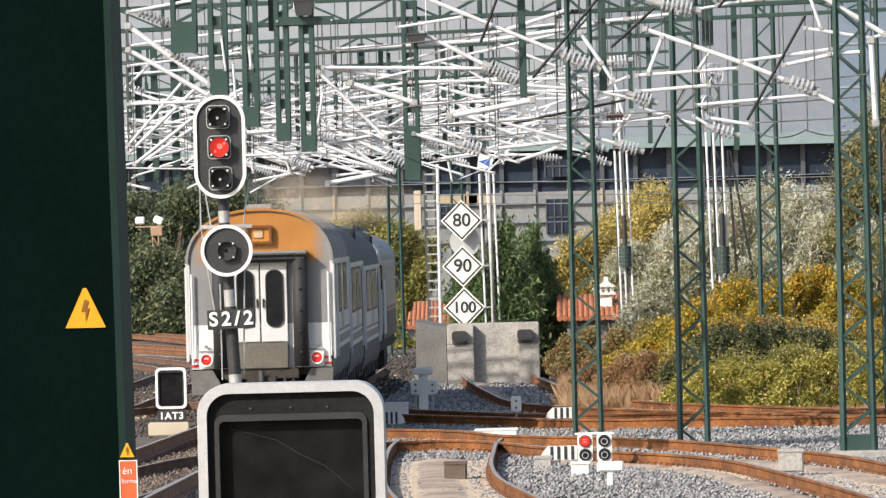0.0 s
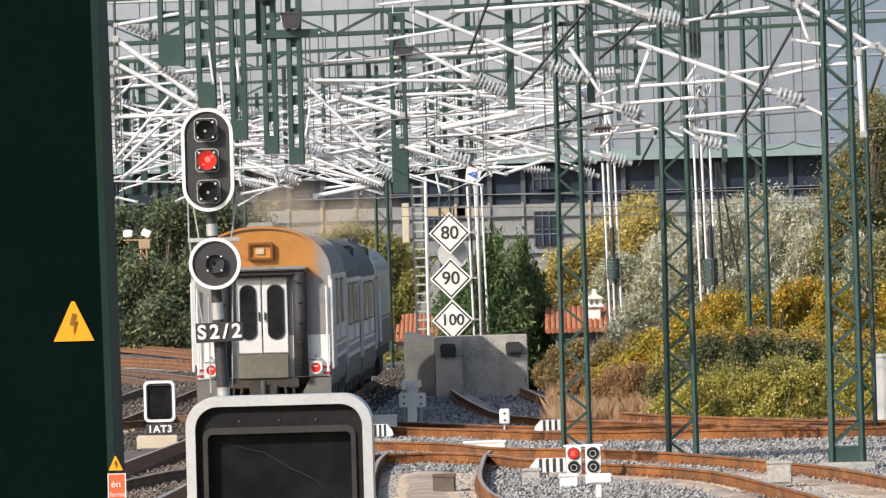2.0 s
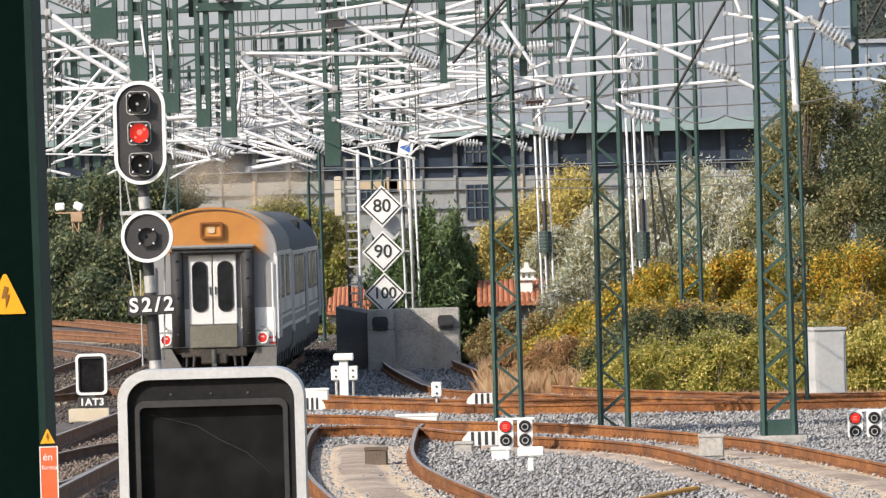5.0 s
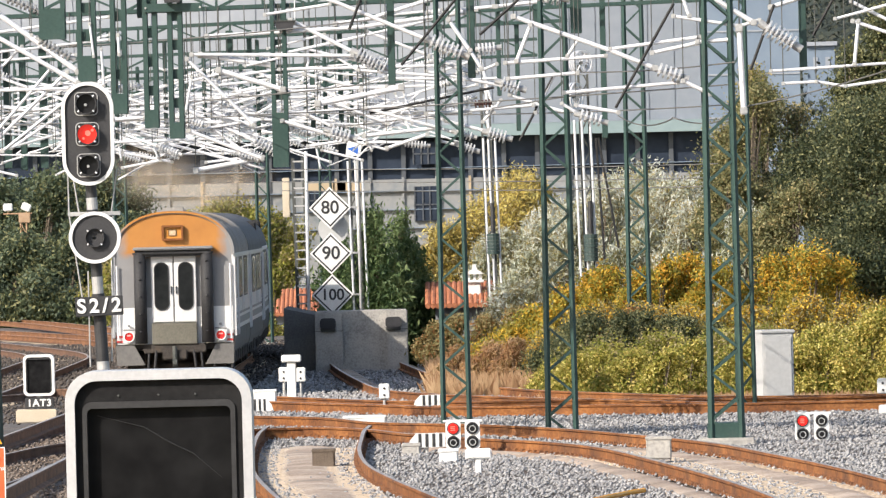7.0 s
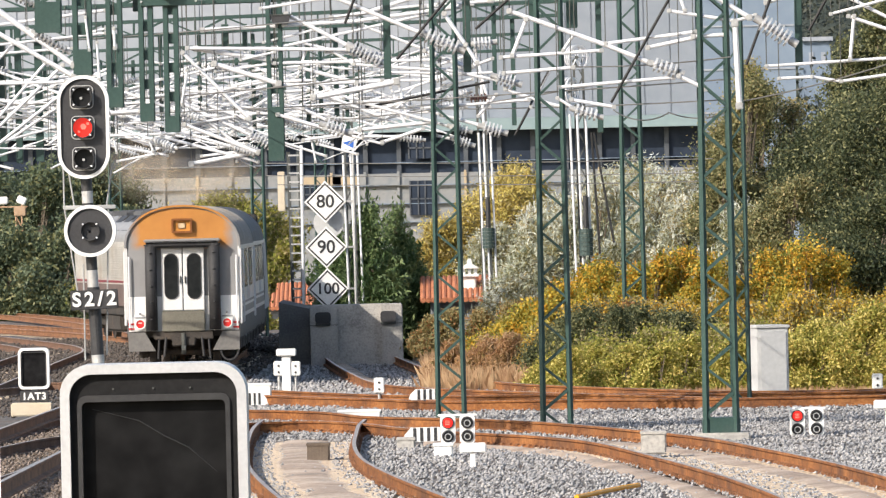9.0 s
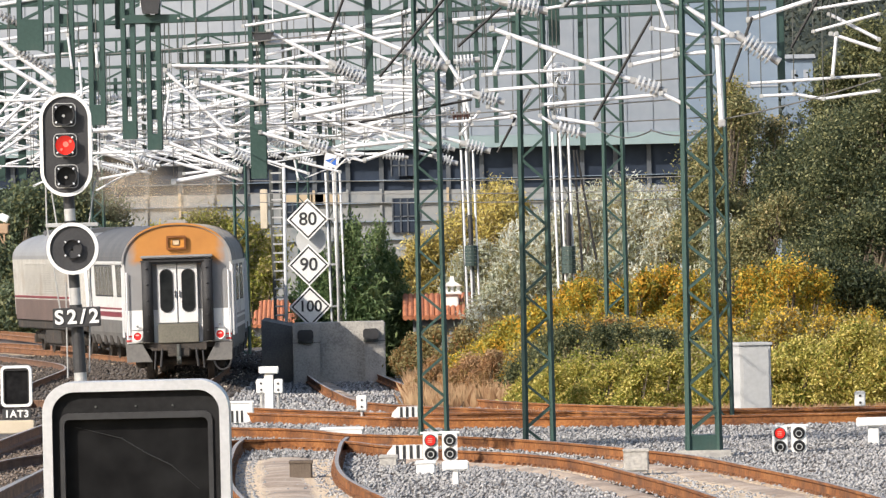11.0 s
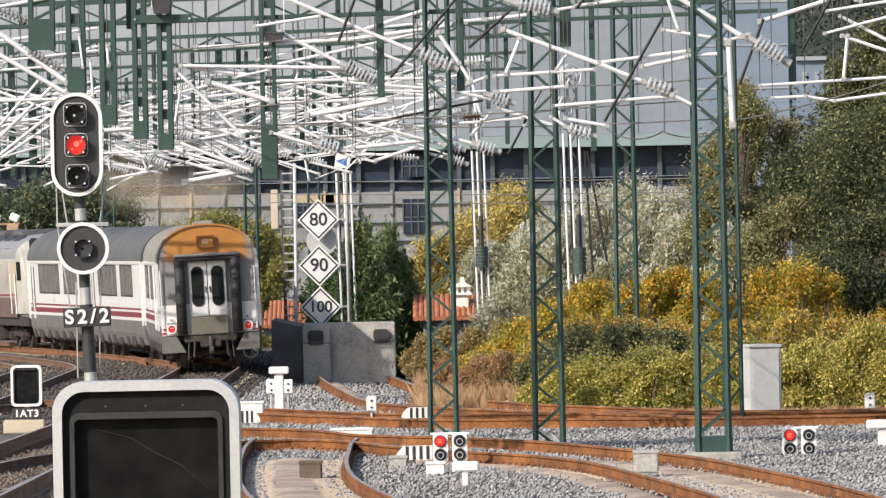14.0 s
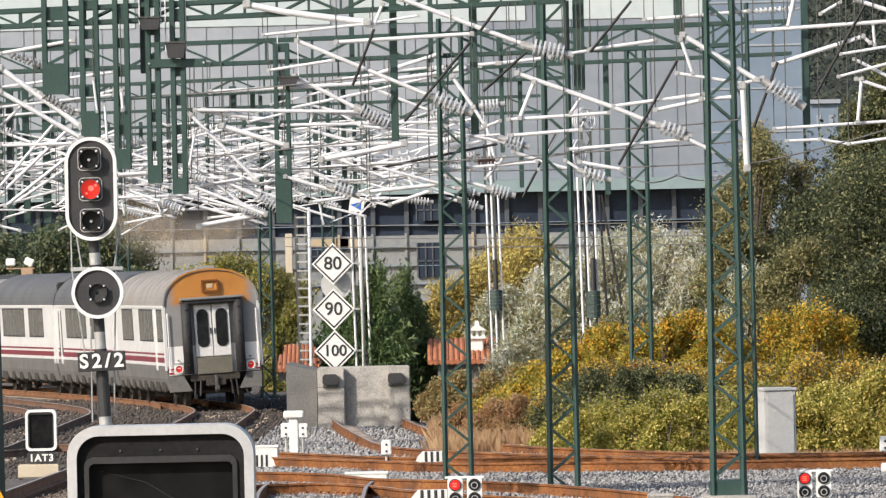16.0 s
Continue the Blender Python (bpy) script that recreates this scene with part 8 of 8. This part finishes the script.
# thin brown exhaust haze that hangs over the curve, in separate puffs
def haze_material():
    m = bpy.data.materials.new("exhaust_haze")
    m.use_nodes = True
    t = m.node_tree
    N, L = t.nodes, t.links
    co = N.new("ShaderNodeTexCoord")
    gr = N.new("ShaderNodeTexGradient")
    gr.gradient_type = "QUADRATIC_SPHERE"
    mp = N.new("ShaderNodeMapping")
    mp.inputs["Location"].default_value = (-1.0, 0.0, -1.0)
    mp.inputs["Scale"].default_value = (2.0, 0.0, 2.0)
    L.new(co.outputs["Generated"], mp.inputs["Vector"])
    L.new(mp.outputs["Vector"], gr.inputs["Vector"])
    no = N.new("ShaderNodeTexNoise")
    no.inputs["Scale"].default_value = 1.6
    no.inputs["Detail"].default_value = 5
    L.new(co.outputs["Object"], no.inputs["Vector"])
    mu = N.new("ShaderNodeMath")
    mu.operation = "MULTIPLY"
    L.new(gr.outputs["Fac"], mu.inputs[0])
    L.new(no.outputs["Fac"], mu.inputs[1])
    df = N.new("ShaderNodeBsdfDiffuse")
    df.inputs["Color"].default_value = (0.42, 0.35, 0.26, 1)
    tr = N.new("ShaderNodeBsdfTransparent")
    mx = N.new("ShaderNodeMixShader")
    L.new(mu.outputs[0], mx.inputs[0])
    L.new(tr.outputs[0], mx.inputs[1])
    L.new(df.outputs[0], mx.inputs[2])
    L.new(mx.outputs[0], t.nodes["Material Output"].inputs["Surface"])
    return m


M_HAZE = haze_material()
PUFFS = []
for x_, y_, z_, w_, h_ in ((-9.3, 246.0, 5.0, 2.3, 1.5), (-8.2, 248.0, 4.7, 2.0, 1.2), (-10.4, 250.0, 5.6, 2.2, 1.5), (-7.2, 252.0, 5.2, 1.8, 1.1)):
    bm = bmesh.new()
    bmesh.ops.create_grid(bm, x_segments=16, y_segments=16, size=1.0, matrix=Matrix.Rotation(radians(90), 4, "X"))
    for v_ in bm.verts:
        v_.co.y = 0.25 * (v_.co.x ** 2 + v_.co.z ** 2) + 0.12 * noise.noise((v_.co.x * 2 + x_, v_.co.z * 2, 0))
    bm.transform(Matrix.Diagonal((w_, 1, h_, 1)))
    puff = part("smoke_puff", bm, M_HAZE, smooth=True)
    tagged(puff, "thin brownish exhaust smoke hanging over the curve", "smoke", "exhaust smoke")
    PUFFS.append((puff, x_, y_, z_, w_, h_))

# ---- build: train ----
TAIL = coach(True)
SECOND = coach(False)
THIRD = coach(False)
LOCO = locomotive()


def tail_at(t):
    """Metres along the main line of the train's rear end."""
    return 135.0 + 3.6 * t + 0.052 * t * t


def riding(s, length):
    """Pose of a vehicle whose rear end is at s."""
    a, b = on_line(s + 0.15 * length)[0], on_line(s + 0.85 * length)[0]
    h = math.atan2(-(b - a).x, (b - a).y)
    d = (b - a).normalized()
    p = a - d * 0.15 * length
    cant = 2.6 * min(1.0, max(0.0, (s - 176) / 24))
    return Matrix.Translation(p) @ Matrix.Rotation(h, 4, "Z") @ Matrix.Rotation(radians(-cant), 4, "Y")


def motions():
    for car, ahead, length in ((TAIL, 0.0, CAR), (SECOND, CAR, CAR), (THIRD, 2 * CAR, CAR), (LOCO, 3 * CAR, 15.5)):
        walk(car, [(0.5 * k, riding(tail_at(0.5 * k) + ahead, length)) for k in range(33)])
    for puff, x, y, z, w, h in PUFFS:
        walk(puff, [(t, pose(x - 0.05 * t, y, z + 0.03 * t)) for t in (0.0, 8.0, 16.0)])


motions()
